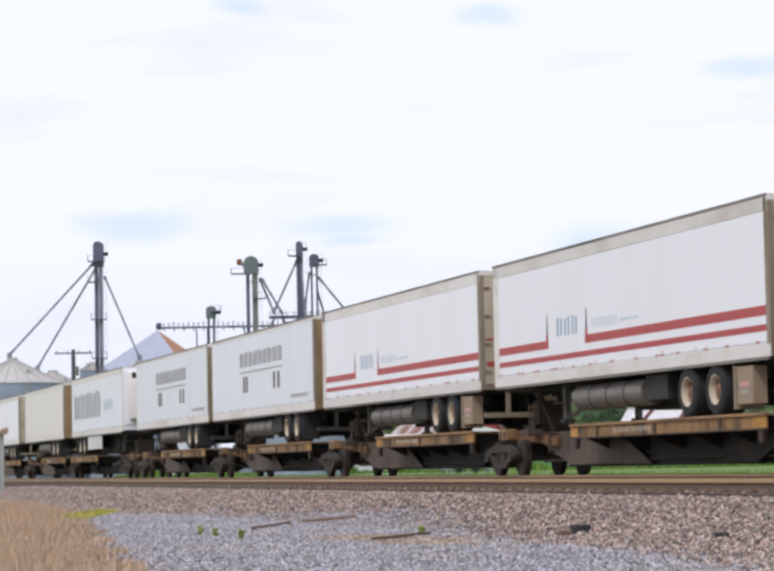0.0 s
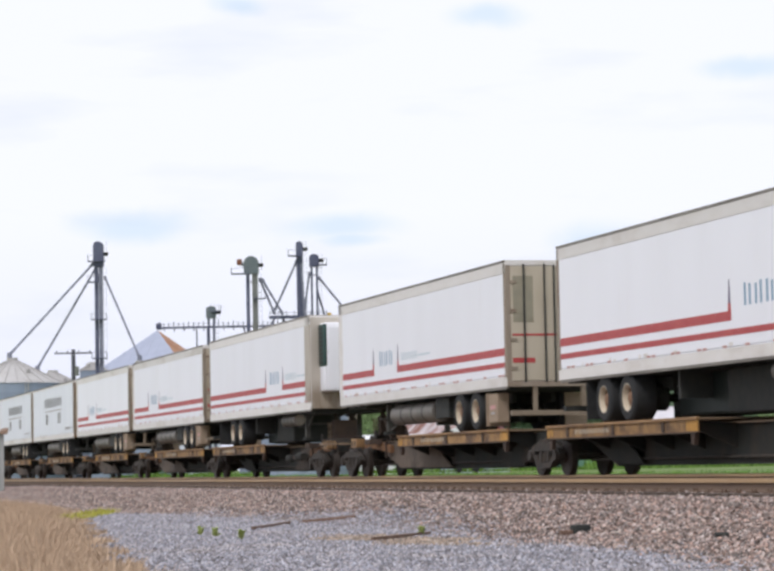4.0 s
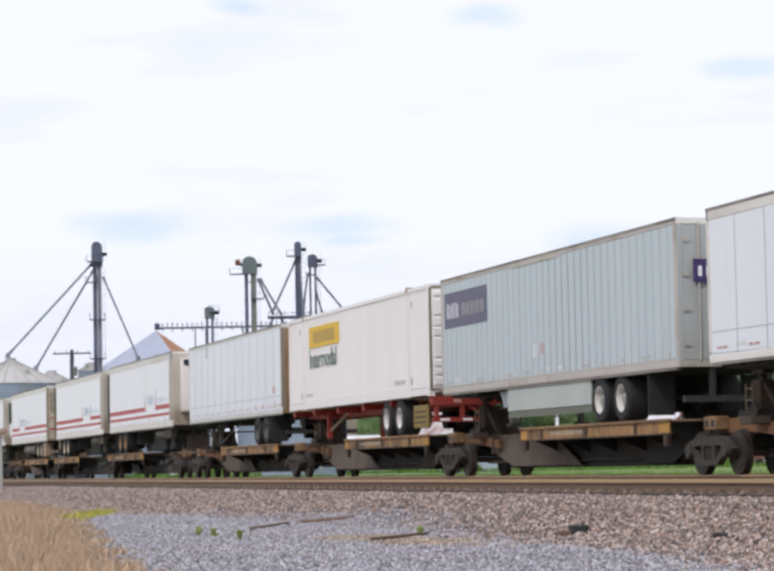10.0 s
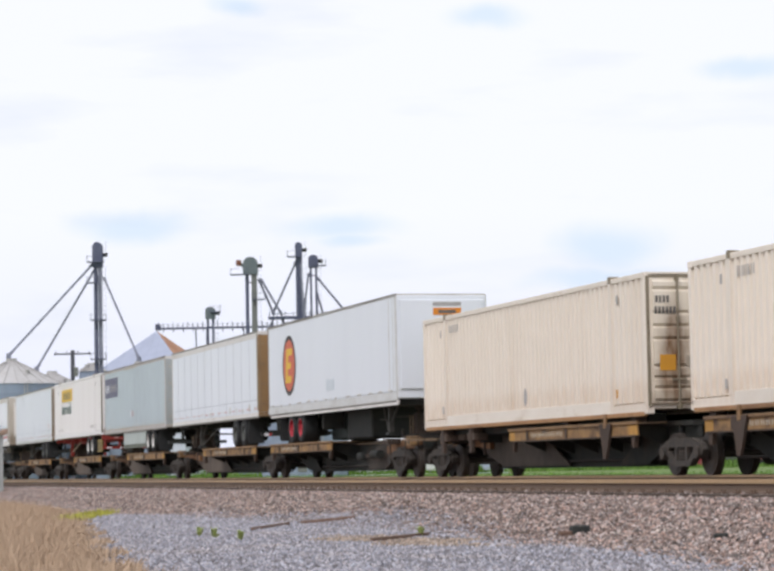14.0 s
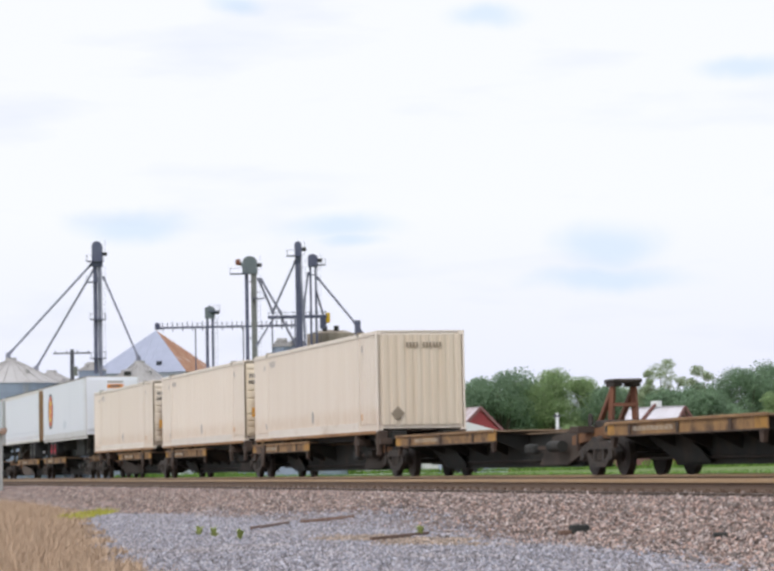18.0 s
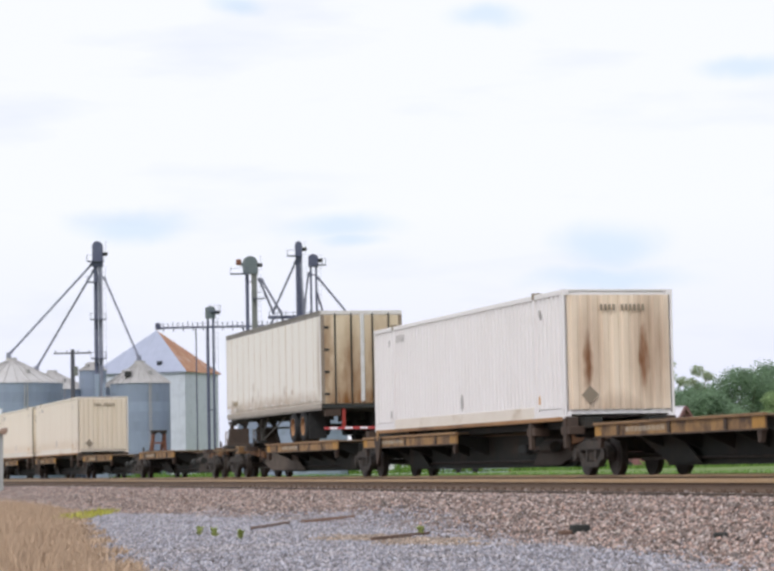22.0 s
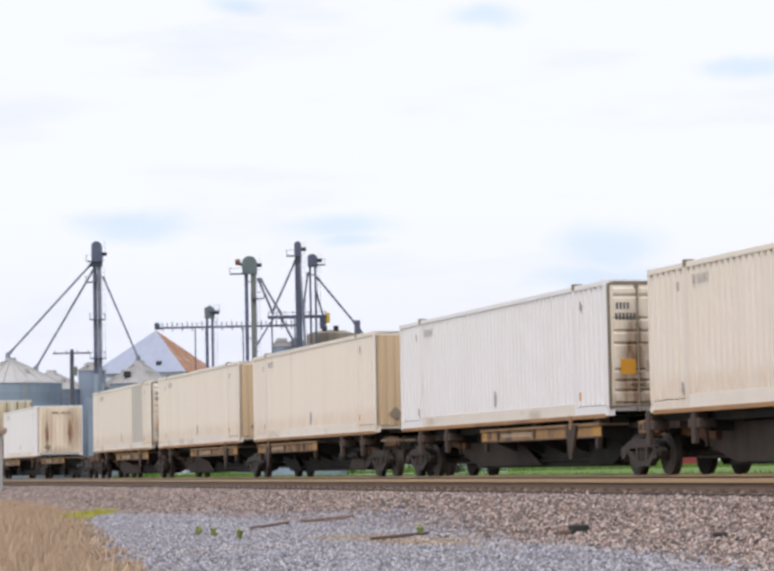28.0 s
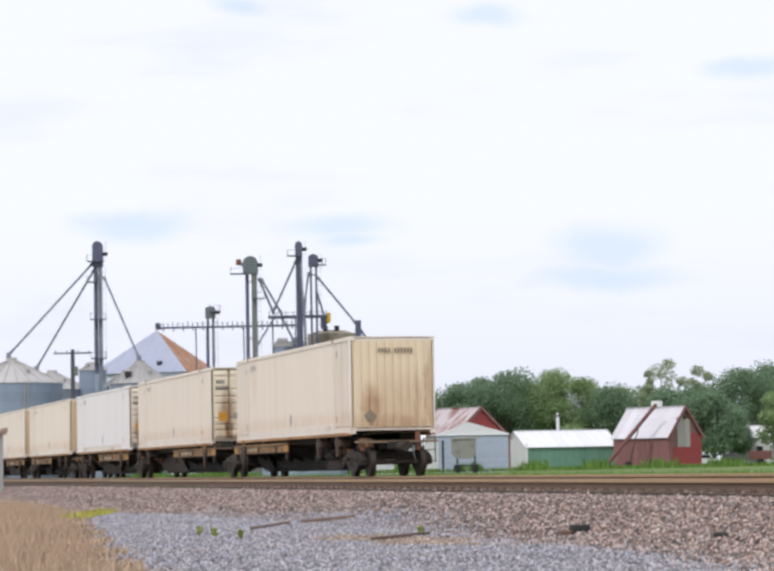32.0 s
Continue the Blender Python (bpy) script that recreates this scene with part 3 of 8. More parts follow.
def nose_unit(tr, x, sgn, side_grille=False):
    """The refrigeration unit on a trailer's nose; sgn: the way it sticks out along x."""
    lo, hi = sorted((x + sgn * 0.02, x + sgn * 0.75))
    bm = bmesh.new()
    box(bm, lo, hi, -1.0, 1.0, 2.65, 4.78, bevel=0.07)
    unit = part("refrigeration_unit", bm, WHITE if side_grille else UNITCREAM, tr, "white refrigeration unit with a black grille", True)
    if side_grille:
        f = lambda a, b: sorted((x + sgn * a, x + sgn * b))
        bm = bmesh.new()
        box(bm, *f(0.03, 0.77), 0.92, 1.03, 3.42, 4.74, bevel=0.05)
        gr = part("grille", bm, GREENBLACK, unit, "dark green rounded side grille", True)
        for i in range(9):
            one("louvre", BLACK, gr, *f(0.10, 0.66), 1.028, 1.045, 3.52 + 0.13 * i, 3.58 + 0.13 * i)
        for y0, y1 in ((0.10, 0.88), (-0.9, 0.07)):
            one("front_door", WHITE, unit, *f(0.745, 0.757), y0, y1, 2.75, 4.62)
        return
    prismed = bmesh.new()
    prism(prismed, [(0.97, 4.74), (-0.97, 4.74), (-0.97, 3.55), (0.12, 3.55), (0.26, 3.68), (0.52, 4.36), (0.97, 4.52)], *sorted((x + sgn * 0.74, x + sgn * 0.765)), axis="x")
    part("black_panel", prismed, NAVYBLACK, unit)
    gr = one("grille_frame", TANK, unit, *sorted((x + sgn * 0.76, x + sgn * 0.78)), -0.9, 0.16, 3.66, 4.66, bevel=0.008)
    for i in range(8):
        one("louvre", ALU, gr, *sorted((x + sgn * 0.775, x + sgn * 0.80)), -0.84, 0.10, 3.72 + 0.115 * i, 3.77 + 0.115 * i)
    one("front_door", UNITCREAM, unit, *sorted((x + sgn * 0.745, x + sgn * 0.757)), 0.30, 0.94, 2.75, 4.25)
    one("front_door", UNITCREAM, unit, *sorted((x + sgn * 0.745, x + sgn * 0.757)), -0.9, 0.27, 2.75, 3.50)
    one("maker_mark", GREYMARK, unit, *sorted((x + sgn * 0.757, x + sgn * 0.760)), 0.5, 0.7, 3.1, 3.2)


NAVYBLACK = material("navy_black_plastic", (0.018, 0.024, 0.04), (0.03, 0.036, 0.05), 0.5, grain=4, bump=0.03)
UNITCREAM = material("pinkish_white_unit_cover", (0.78, 0.73, 0.71), (0.70, 0.64, 0.61), 0.5, grain=2, bump=0.03)
GREENBLACK = material("dark_green_grille_plastic", (0.02, 0.055, 0.05), (0.03, 0.075, 0.065), 0.5, grain=4, bump=0.03)


def rear_doors(tr, x, sgn, mat, bar_mat, z0=2.1, z1=5.0):
    """Two doors in a frame with lock rods and hinges, on the end at x that faces sgn."""
    f = lambda a, b: sorted((x + sgn * a, x + sgn * b))
    for y0, y1 in ((0.01, 1.18), (-1.18, -0.01)):
        dr = one("door", mat, tr, *f(0.0, 0.03), y0, y1, z0 + 0.14, z1 - 0.12, bevel=0.008)
        for k in (0.28, 0.72):
            y = y0 + (y1 - y0) * k
            rod("lock_rod", bar_mat, dr, (x + sgn * 0.06, y, z0 + 0.1), (x + sgn * 0.06, y, z1 - 0.08), 0.022, 8)
        for i in range(4):
            y = y1 - 0.02 if y1 > 0.5 else y0 + 0.02
            one("hinge", GRIMEPOST if mat.name == "grimy_door_paint" else bar_mat, dr, *f(0.02, 0.055), y - (0.12 if y > 0 else 0.02), y + (0.02 if y > 0 else 0.12), z0 + 0.4 + 0.68 * i, z0 + 0.47 + 0.68 * i)
    for side in (1, -1):
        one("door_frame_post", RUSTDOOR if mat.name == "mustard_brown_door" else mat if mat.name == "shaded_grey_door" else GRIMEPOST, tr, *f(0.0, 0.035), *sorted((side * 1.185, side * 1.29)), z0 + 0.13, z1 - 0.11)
    cream = mat.name == "grimy_door_paint"
    one("door_sill", GRIMEPOST if cream else bar_mat, tr, *f(0.0, 0.05), -1.29, 1.29, z0, z0 + 0.13)
    one("door_header", BAND, tr, *f(0.0, 0.04), -1.29, 1.29, z1 - 0.11, z1)
    if mat.name == "old_cream_trailer_door":
        ub = one("underride_bar", RED, tr, *f(-0.10, 0.04), -1.2, 1.2, 1.45, 1.53, label="red and white striped bumper bar")
        for i in range(5):
            one("white_stripe", WHITE, ub, *f(0.041, 0.045), -1.1 + 0.48 * i, -0.86 + 0.48 * i, 1.46, 1.52)
        one("side_box", RUSTBROWN, tr, *f(-0.12, 0.02), 0.7, 1.2, 1.86, 2.08)
        one("centre_bar", GREYBAND, tr, *f(0.03, 0.08), -0.07, 0.05, z0 + 0.2, z1 - 0.1, bevel=0.01)
    else:
        one("underride_bar", LEGTAN if cream else UNDER, tr, *f(-0.10, 0.04), -1.2, 1.2, 1.42, 1.54)
    for y in (-0.6, 0.6):
        one("bumper_post", CHASSISRED if mat.name == "old_cream_trailer_door" else LEGTAN if cream else UNDER, tr, *f(-0.08, 0.02), y - 0.05, y + 0.05, 1.5, z0)


def trailer(q, wheels, label, skin=WHITE, length=L, style="", rim=RIM, doors=DOOR, reefer=False, tank=True, ribs=0, skirt=False, top=0.30, z0=2.1, z1=5.0, bands=BAND, seams=0, axles=(2.7, 4.1), leg_at=None):
    """A road trailer; x from 0 at the leading end to -length. wheels: R at the trailing end, F at the leading end."""
    tr = thing("semi_trailer", label, "trailer", "trailers on the train")
    X = (lambda u: -u) if wheels == "R" else (lambda u: -length + u)       # u from the nose
    bh = 0.14 if (seams and skin.name != "old_white_trailer_side") else 0.24
    lu = leg_at or (3.9 if wheels == "R" else 2.3)
    sg = 1 if wheels == "R" else -1                                        # the way the nose points along x
    bm = bmesh.new()
    box(bm, -length, 0, -1.28, 1.28, z0 + 0.05, z1 - 0.02, bevel=0.03)
    part("body", bm, skin, tr)
    if seams:
        bm = bmesh.new()
        box(bm, -0.011, 0.011, 1.29, 1.2995, z0 + bh + 0.01, z1 - top)
        sm_ = mesh_of("panel_seam", bm, RUSTPALE if skin.name == "old_white_trailer_side" else SEAM)
        for i in range(1, int(length / seams)):
            part("panel_seam", sm_, SEAM, tr).location.x = -i * length / int(length / seams)
    if ribs:
        part("side_panel", ribbed_sheet(-length + 0.12, -0.12, 1.296, z0 + bh - 0.02, z1 - top * 0.5, ribs, 0.014, 0.82), skin, tr)
    else:
        one("side_panel", skin, tr, -length + 0.1, -0.1, 1.278, 1.296, z0 + bh + 0.03, z1 - top)
    for side in (1, -1):
        y0, y1 = sorted((side * 1.27, side * 1.304))
        one("top_rail", SOOTRAIL if skin.name == "old_white_trailer_side" else bands, tr, -length, 0, y0, y1, z1 - top, z1, bevel=0.008)
        one("bottom_rail", OLDRAIL if skin.name == "old_white_trailer_side" else bands, tr, -length, 0, y0, y1, z0, z0 + (0.16 if skin.name == "old_white_trailer_side" else bh), bevel=0.008)
        for x in (-0.07, -length + 0.07):
            hw = (0.36 if wheels == "F" else 0.2) if style == "stripe" and abs(x - X(0)) < 0.5 else 0.07
            x = X(0) - sg * hw if hw > 0.1 else x
            end_post = abs(x - X(length)) < 0.5 and doors.name not in ("old_cream_trailer_door", "shaded_grey_door")
            one("corner_post", GRIMEPOST if end_post else NOSETAN if hw > 0.1 and wheels == "F" else bands, tr, x - hw, x + hw, y0, y1, z0 + 0.2, z1 - 0.05, bevel=0.01)
    one("roof", ALU, tr, -length + 0.02, -0.02, -1.27, 1.27, z1 - 0.03, z1 + 0.012)
    one("roof_edge", ROOFEDGE, tr, -length, 0, 1.27, 1.312, z1 - 0.045, z1 + 0.016, bevel=0.006, label="dark weathered roof edge moulding")
    one("floor_edge", ROOFEDGE, tr, -length + 0.1, -0.1, 1.22, 1.292, z0 - 0.05, z0 - 0.004)
    bm = bmesh.new()
    n_ = int(length / 0.75)
    for i in range(n_):
        x = -0.4 - i * (length - 0.8) / (n_ - 1)
        box(bm, x - 0.03, x + 0.03, -1.22, 1.22, z0 - 0.08, z0 + 0.06)
    part("floor_frame", bm, UNDER, tr)
    # marker lamps along the lower rail
    bm = bmesh.new()
    box(bm, -0.10, 0.10, 1.304, 1.308, z0 + 0.25, z0 + 0.29)
    lamp_ = mesh_of("marker_strip", bm, FADEDRED if style == "stripe" or seams > 1 else ALU)
    rs = random.Random(int(q * 10))
    for i in range(13):
        xx = -0.6 - i * (length - 1.2) / 12 + rs.uniform(-0.15, 0.15)
        part("marker_strip", lamp_, RED, tr).location.x = xx
        if seams > 1 or rs.random() < 0.4:
            part("marker_strip", lamp_, RED, tr).location.x = xx - 0.27
    for i in range(9):
        xx = -0.9 - (length - 1.8) * rs.random()
        one("scuff", BAND, tr, xx - rs.uniform(0.05, 0.25), xx, 1.2965, 1.2985, z0 + 0.26, z0 + 0.29 + rs.uniform(0.02, 0.07))
    if seams > 1 and ribs == 0:
        one("rub_line", SEAM, tr, -length + 0.15, -0.15, 1.2965, 1.2985, z0 + 0.56, z0 + 0.575)
        for i in range(6):
            xx = -length + 0.4 + rs.random() ** 1.6 * length * 0.6
            one("dirt_scuff", SCUFF, tr, xx, xx + rs.uniform(0.1, 0.4), 1.2965, 1.299, z0 + bh + 0.06, z0 + bh + rs.uniform(0.12, 0.3))
    # running gear
    bogie(tr, [X(length - axles[0]), X(length - axles[1])], rim, UNDER)
    for y in (-1.0, 1.0):
        bm = bmesh.new()
        a, b = sorted((X(length - 1.75), X(length - 1.70)))
        box(bm, a, b, y - 0.28, y + 0.28, 1.2, 2.0)
        part("mud_flap", bm, MUDFLAP if style == "stripe" and wheels == "R" else RUBBER, tr)
    if style == "stripe" and wheels == "R":
        a, b = sorted((X(length - 1.66), X(length - 0.95)))
        sb_ = one("side_box", MUDFLAP, tr, a, b, 0.95, 1.25, 1.28, 1.98, bevel=0.02)
        one("box_mark", FADEDRED, sb_, a + 0.14, b - 0.14, 1.2505, 1.2545, 1.60, 1.70)
        one("box_mark", GREYMARK, sb_, a + 0.20, b - 0.20, 1.2505, 1.2545, 1.48, 1.53)
    for y in (-0.85, 0.85):
        lg = one("landing_leg", LEGGREY, tr, X(lu) - 0.07, X(lu) + 0.07, y - 0.07, y + 0.07, 1.25, z0)
        one("foot", UNDER, lg, X(lu) - 0.16, X(lu) + 0.16, y - 0.13, y + 0.13, 1.19, 1.26)
    bm = bmesh.new()
    for y in (0.85, -0.85):
        strut(bm, (X(lu), y, 1.5), (X(lu + 0.62), y * 0.9, z0), 0.055)
        strut(bm, (X(lu), y, 1.5), (X(lu - 0.62), y * 0.9, z0), 0.055)
    strut(bm, (X(lu), -0.85, 1.7), (X(lu), 0.85, 1.7), 0.06)
    strut(bm, (X(lu + 0.3), 0.85, 1.32), (X(lu + 2.1), 0.5, z0 - 0.05), 0.045)
    part("landing_brace", bm, LEGGREY, tr)
    rod("landing_crank", LEGGREY, tr, (X(lu), 0.9, 1.62), (X(lu), 1.16, 1.62), 0.02, 6)
    if wheels == "F":
        # added dark boxes that stand in for the deep shade under the floor
        bm = bmesh.new()
        w0 = length - axles[1] - 0.75
        box(bm, *sorted((X(w0), X((w0 + 5.3) / 2 + 0.2))), -1.0, 0.42, 1.18, 2.02, bevel=0.05)
        part("shade_box", bm, TANK, tr, "large dark box standing in for shade under the floor")
        bm = bmesh.new()
        box(bm, *sorted((X((w0 + 5.3) / 2), X(5.3))), -1.0, 0.62, 1.16, 2.04, bevel=0.05)
        part("pallet_rack", bm, UNDER, tr)
        one("hanger", UNDER, tr, *sorted((X((w0 + 5.3) / 2 + 1.2), X((w0 + 5.3) / 2 + 1.3))), 0.3, 1.1, 1.5, 2.05)
    one("coupler_plate", UNDER, tr, *sorted((X(0.3), X(2.3))), -1.1, 1.1, z0 - 0.12, z0)
    if tank:
        ta, tb, tr_, tz = (5.1, 9.3, 0.28, 1.70) if wheels == "R" else (3.3, 5.2, 0.19, 1.85)
        ft = rod("fuel_tank", ALUTANK, tr, (X(ta), 0.88, tz), (X(tb), 0.88, tz), tr_, 22)
        # paler metal than the tank: light on the end cap by colour
        rod("tank_end", ALU, ft, (X(ta - 0.02), 0.88, tz), (X(ta + 0.05), 0.88, tz), tr_ * 0.93, 22, "dished tank end, its lit look given by a pale colour")
        for k in (0.25, 0.5, 0.75):
            tu = ta + (tb - ta) * k
            rod("tank_strap", BLACK, ft, (X(tu), 0.88, tz), (X(tu + 0.06), 0.88, tz), tr_ + 0.008, 22)
        if wheels == "R":
            one("pallet_box", UNDER, tr, *sorted((X(7.4), X(11.2))), -1.1, 0.5, 1.36, 2.05)
            one("battery_box", UNDER, tr, *sorted((X(9.5), X(10.7))), 0.55, 1.12, 1.50, 2.02, bevel=0.02)
    if skirt:
        sk = one("side_skirt", SKIRTGREY, tr, *sorted((X(5.2), X(length - 5.2))), 1.2, 1.25, 1.52, z0, bevel=0.01)
        one("skirt_flap", SKIRTFLAP, sk, *sorted((X(5.2), X(length - 5.2))), 1.205, 1.235, 1.36, 1.52, label="grey-green lower flap of the skirt")
        bm = bmesh.new()
        prism(bm, [(X(3.75), z0), (X(4.75), z0), (X(4.32), 1.62), (X(4.18), 1.62)], 0.96, 1.0)
        part("leg_gusset", bm, ICE, tr, "pale tapered plate above the landing leg")
        bm = bmesh.new()
        for i in range(int(length / 0.21)):
            box(bm, -0.2 - 0.21 * i, -0.12 - 0.21 * i, 1.302, 1.312, z0 + 0.145, z0 + 0.185)
        part("rail_studs", bm, RUSTPALE, tr)
    rear_doors(tr, X(length), -sg, doors, RUSTDOOR if doors in (RUSTDOOR, PLYDOOR) else UNDER if doors.name in ("old_cream_trailer_door", "grimy_door_paint") else ALU, z0, z1)
    if style == "stripe" and wheels == "R":
        for zz, hh, ww in ((3.30, 0.05, 1.1), (2.66, 0.12, 0.55)):
            one("door_stripe", RED, tr, -length - 0.036, -length - 0.0305, 1.15 - ww, 1.15, zz, zz + hh)
    if reefer:
        nose_unit(tr, X(0), sg, reefer == "side")
    bm = bmesh.new()
    if style == "stripe":
        box(bm, *sorted((X(0), X(0) + sg * 0.05)), -1.27, 1.27, z0 + 0.02, z1 - 0.05, bevel=0.03)
    else:
        box(bm, *sorted((X(0), X(0) + sg * 0.05)), -1.2, 1.2, z0 + 0.3, z1 - 0.15, bevel=0.02)
    part("nose_panel", bm, NOSETAN if style == "stripe" else skin, tr)
    if style == "stripe":
        left = -3.95 if wheels == "R" else -9.7
        right = left - 2.6
        y0, y1 = 1.296, 1.301
        one("upper_stripe", RED, tr, left, -0.14, y0, y1, 2.84, 3.02)
        one("upper_stripe", RED, tr, -length + 0.14, right, y0, y1, 2.84, 3.02)
        one("lower_stripe", RED, tr, -length + 0.14, -0.14, y0, y1, 2.56, 2.68)
        for xx, k in ((left, 1), (right, -1)):
            bm = bmesh.new()
            prism(bm, [(xx - 0.05, 2.84), (xx + 0.12, 2.84), (xx + 0.085, 3.16), (xx - 0.03, 3.16)], y0, y1 + 0.002)
            part("stripe_spur", bm, RED, tr)
            bm = bmesh.new()
            prism(bm, [(xx - 0.03, 3.16), (xx + 0.085, 3.16), (xx + 0.03, 3.60), (xx + 0.005, 3.60)], y0, y1 + 0.002)
            part("spur_tip", bm, SPURNAVY, tr)
        letters(tr, BLUEMARK, left - 0.6, right + 0.5, 3.08, 3.49, 3, 1.297)
        letters(tr, PALEMARK, right - 0.3, right - 1.9, 3.14, 3.36, 8, 1.297)
        one("underline", PALEMARK, tr, right - 3.1, right - 2.0, 1.297, 1.301, 3.19, 3.24)
    MOVERS.append((tr, q))
    return tr


GRIMEPOST = material("grimy_brown_post", (0.30, 0.25, 0.20), (0.20, 0.15, 0.11), 0.65, 0.1, grain=4, stain=(0.16, 0.09, 0.05), stain_at=(0.5, 0.75), stretch=(1, 1, 0.3), bump=0.05, vary=0.1)
ROOFEDGE = material("dark_weathered_moulding", (0.30, 0.275, 0.25), (0.17, 0.15, 0.135), 0.6, 0.1, grain=1.2, amount=1.0, stain=(0.10, 0.085, 0.07), stain_at=(0.5, 0.68), stain_scale=0.5, stretch=(0.5, 1, 1), bump=0.04, vary=0.1)
FADEDRED = material("faded_red_marker", (0.50, 0.24, 0.22), (0.60, 0.38, 0.35), 0.5, grain=5, bump=0)
LEGTAN = material("grimy_tan_bumper", (0.26, 0.21, 0.155), (0.17, 0.125, 0.09), 0.7, 0.1, grain=4, stain=(0.12, 0.06, 0.035), stain_at=(0.54, 0.72), bump=0.06)
SPURNAVY = material("dull_navy_mark", (0.17, 0.15, 0.22), (0.24, 0.20, 0.26), 0.5, grain=4, bump=0)
SCUFF = material("grimy_scuffed_paint", (0.62, 0.60, 0.57), (0.71, 0.71, 0.72), 0.7, grain=9, stain=(0.46, 0.42, 0.34), stain_at=(0.5, 0.65), stain_scale=4, bump=0.05)
LEGGREY = material("dusty_leg_steel", (0.105, 0.10, 0.09), (0.06, 0.058, 0.052), 0.7, 0.2, grain=5, bump=0.08, vary=0.12)
PALEBAND = material("pale_lower_rail", (0.78, 0.71, 0.63), (0.70, 0.61, 0.52), 0.5, grain=3, stain=(0.42, 0.30, 0.18), stain_at=(0.56, 0.75), stretch=(0.5, 1, 1), bump=0.03, vary=0.04)
RUSTPALE = material("pale_rust_streak", (0.50, 0.36, 0.23), (0.58, 0.45, 0.31), 0.85, grain=5, bump=0.05)
WORNPANEL = material("worn_grey_paint", (0.55, 0.51, 0.46), (0.45, 0.41, 0.37), 0.6, grain=3, stretch=(1, 1, 0.2), bump=0.05)
RODGREY = material("brown_grey_lock_gear", (0.27, 0.225, 0.165), (0.19, 0.15, 0.105), 0.6, 0.2, grain=4, bump=0.05)
RUST = (0.15, 0.068, 0.022)
NOSETAN = stained(material("grimy_tan_nose", (0.50, 0.455, 0.40), (0.39, 0.34, 0.28), 0.65, grain=3, stain=(0.20, 0.15, 0.10), stain_at=(0.52, 0.8), stretch=(1, 1, 0.3), bump=0.05),
                  [(0, 0, 2.2, 0, 0, 0.8, 0.7)], (0.20, 0.14, 0.09), 0.5, 0.2)
stained(CREAM, [(0, 0, 1.62, 0, 0, 0.42, 0.24)], (0.50, 0.30, 0.15), 0.6, 0.15)
DOORRUST = stained(material("cream_door_with_rust", (0.80, 0.71, 0.57), (0.72, 0.61, 0.45), 0.65, grain=2.5, amount=0.8, stretch=(1, 1.5, 0.4), bump=0.05),
                   [(0, 0.64, 1.75, 0, 0.24, 0.8, 1.0), (0, 0.68, 2.5, 0, 0.38, 1.0, 0.85), (0, 0.95, 1.7, 0, 0.4, 0.6, 0.35), (0, -0.5, 2.0, 0, 0.6, 0.8, 0.30), (0, 0, 1.4, 0, 1.6, 0.35, 0.45)], (0.26, 0.115, 0.035), 0.3, 0.10)
DOORRUSTY = stained(material("cream_door_heavily_rusted", (0.76, 0.68, 0.58), (0.66, 0.56, 0.44), 0.65, grain=2.5, amount=0.8, stretch=(1, 1.5, 0.4), bump=0.05),
                    [(0, 0.68, 2.6, 0, 0.40, 1.1, 1.0), (0, 0.70, 1.9, 0, 0.50, 0.9, 0.85), (0, -0.5, 2.4, 0, 0.6, 1.3, 0.7), (0, 0.2, 1.45, 0, 1.5, 0.45, 0.75)], RUST, 0.35, 0.12)
END22 = stained(material("white_end_with_two_rust_streaks", (0.82, 0.69, 0.555), (0.74, 0.58, 0.43), 0.6, grain=2, stretch=(1, 2, 0.2), bump=0.04),
                [(0, 0.72, 2.55, 0, 0.17, 0.95, 1.0), (0, -0.60, 2.65, 0, 0.20, 1.1, 1.0), (0, 0.66, 2.7, 0, 0.45, 1.6, 0.40), (0, -0.75, 2.8, 0, 0.65, 1.7, 0.55), (0, 0, 1.4, 0, 1.4, 0.5, 0.35)], (0.19, 0.068, 0.018), 0.25, 0.08)
END29 = stained(material("cream_end_with_a_dark_streak", (0.82, 0.68, 0.50), (0.76, 0.60, 0.41), 0.6, grain=2, stretch=(1, 2, 0.2), bump=0.04),
                [(0, 0.62, 2.05, 0, 0.42, 0.85, 0.75), (0, -0.75, 2.1, 0, 0.22, 1.2, 0.50), (0, -1.12, 2.3, 0, 0.22, 1.9, 0.55), (0, 0, 1.45, 0, 1.7, 0.6, 0.65), (0, -0.2, 1.9, 0, 1.5, 1.5, 0.32)], (0.33, 0.145, 0.045), 0.35, 0.14)
OLDDOOR = stained(material("old_cream_trailer_door", (0.70, 0.59, 0.43), (0.56, 0.43, 0.28), 0.6, grain=2.5, stretch=(1, 1.5, 0.3), bump=0.05),
                  [(0, 0.1, 2.2, 0, 1.9, 0.9, 1.0), (0, 0.1, 2.6, 0, 1.8, 1.5, 0.6), (0, 0.35, 3.0, 0, 0.55, 2.0, 0.8), (0, -0.6, 3.2, 0, 0.7, 2.1, 0.6), (0, 1.10, 3.6, 0, 0.22, 2.0, 0.7)], (0.20, 0.085, 0.022), 0.3, 0.15)
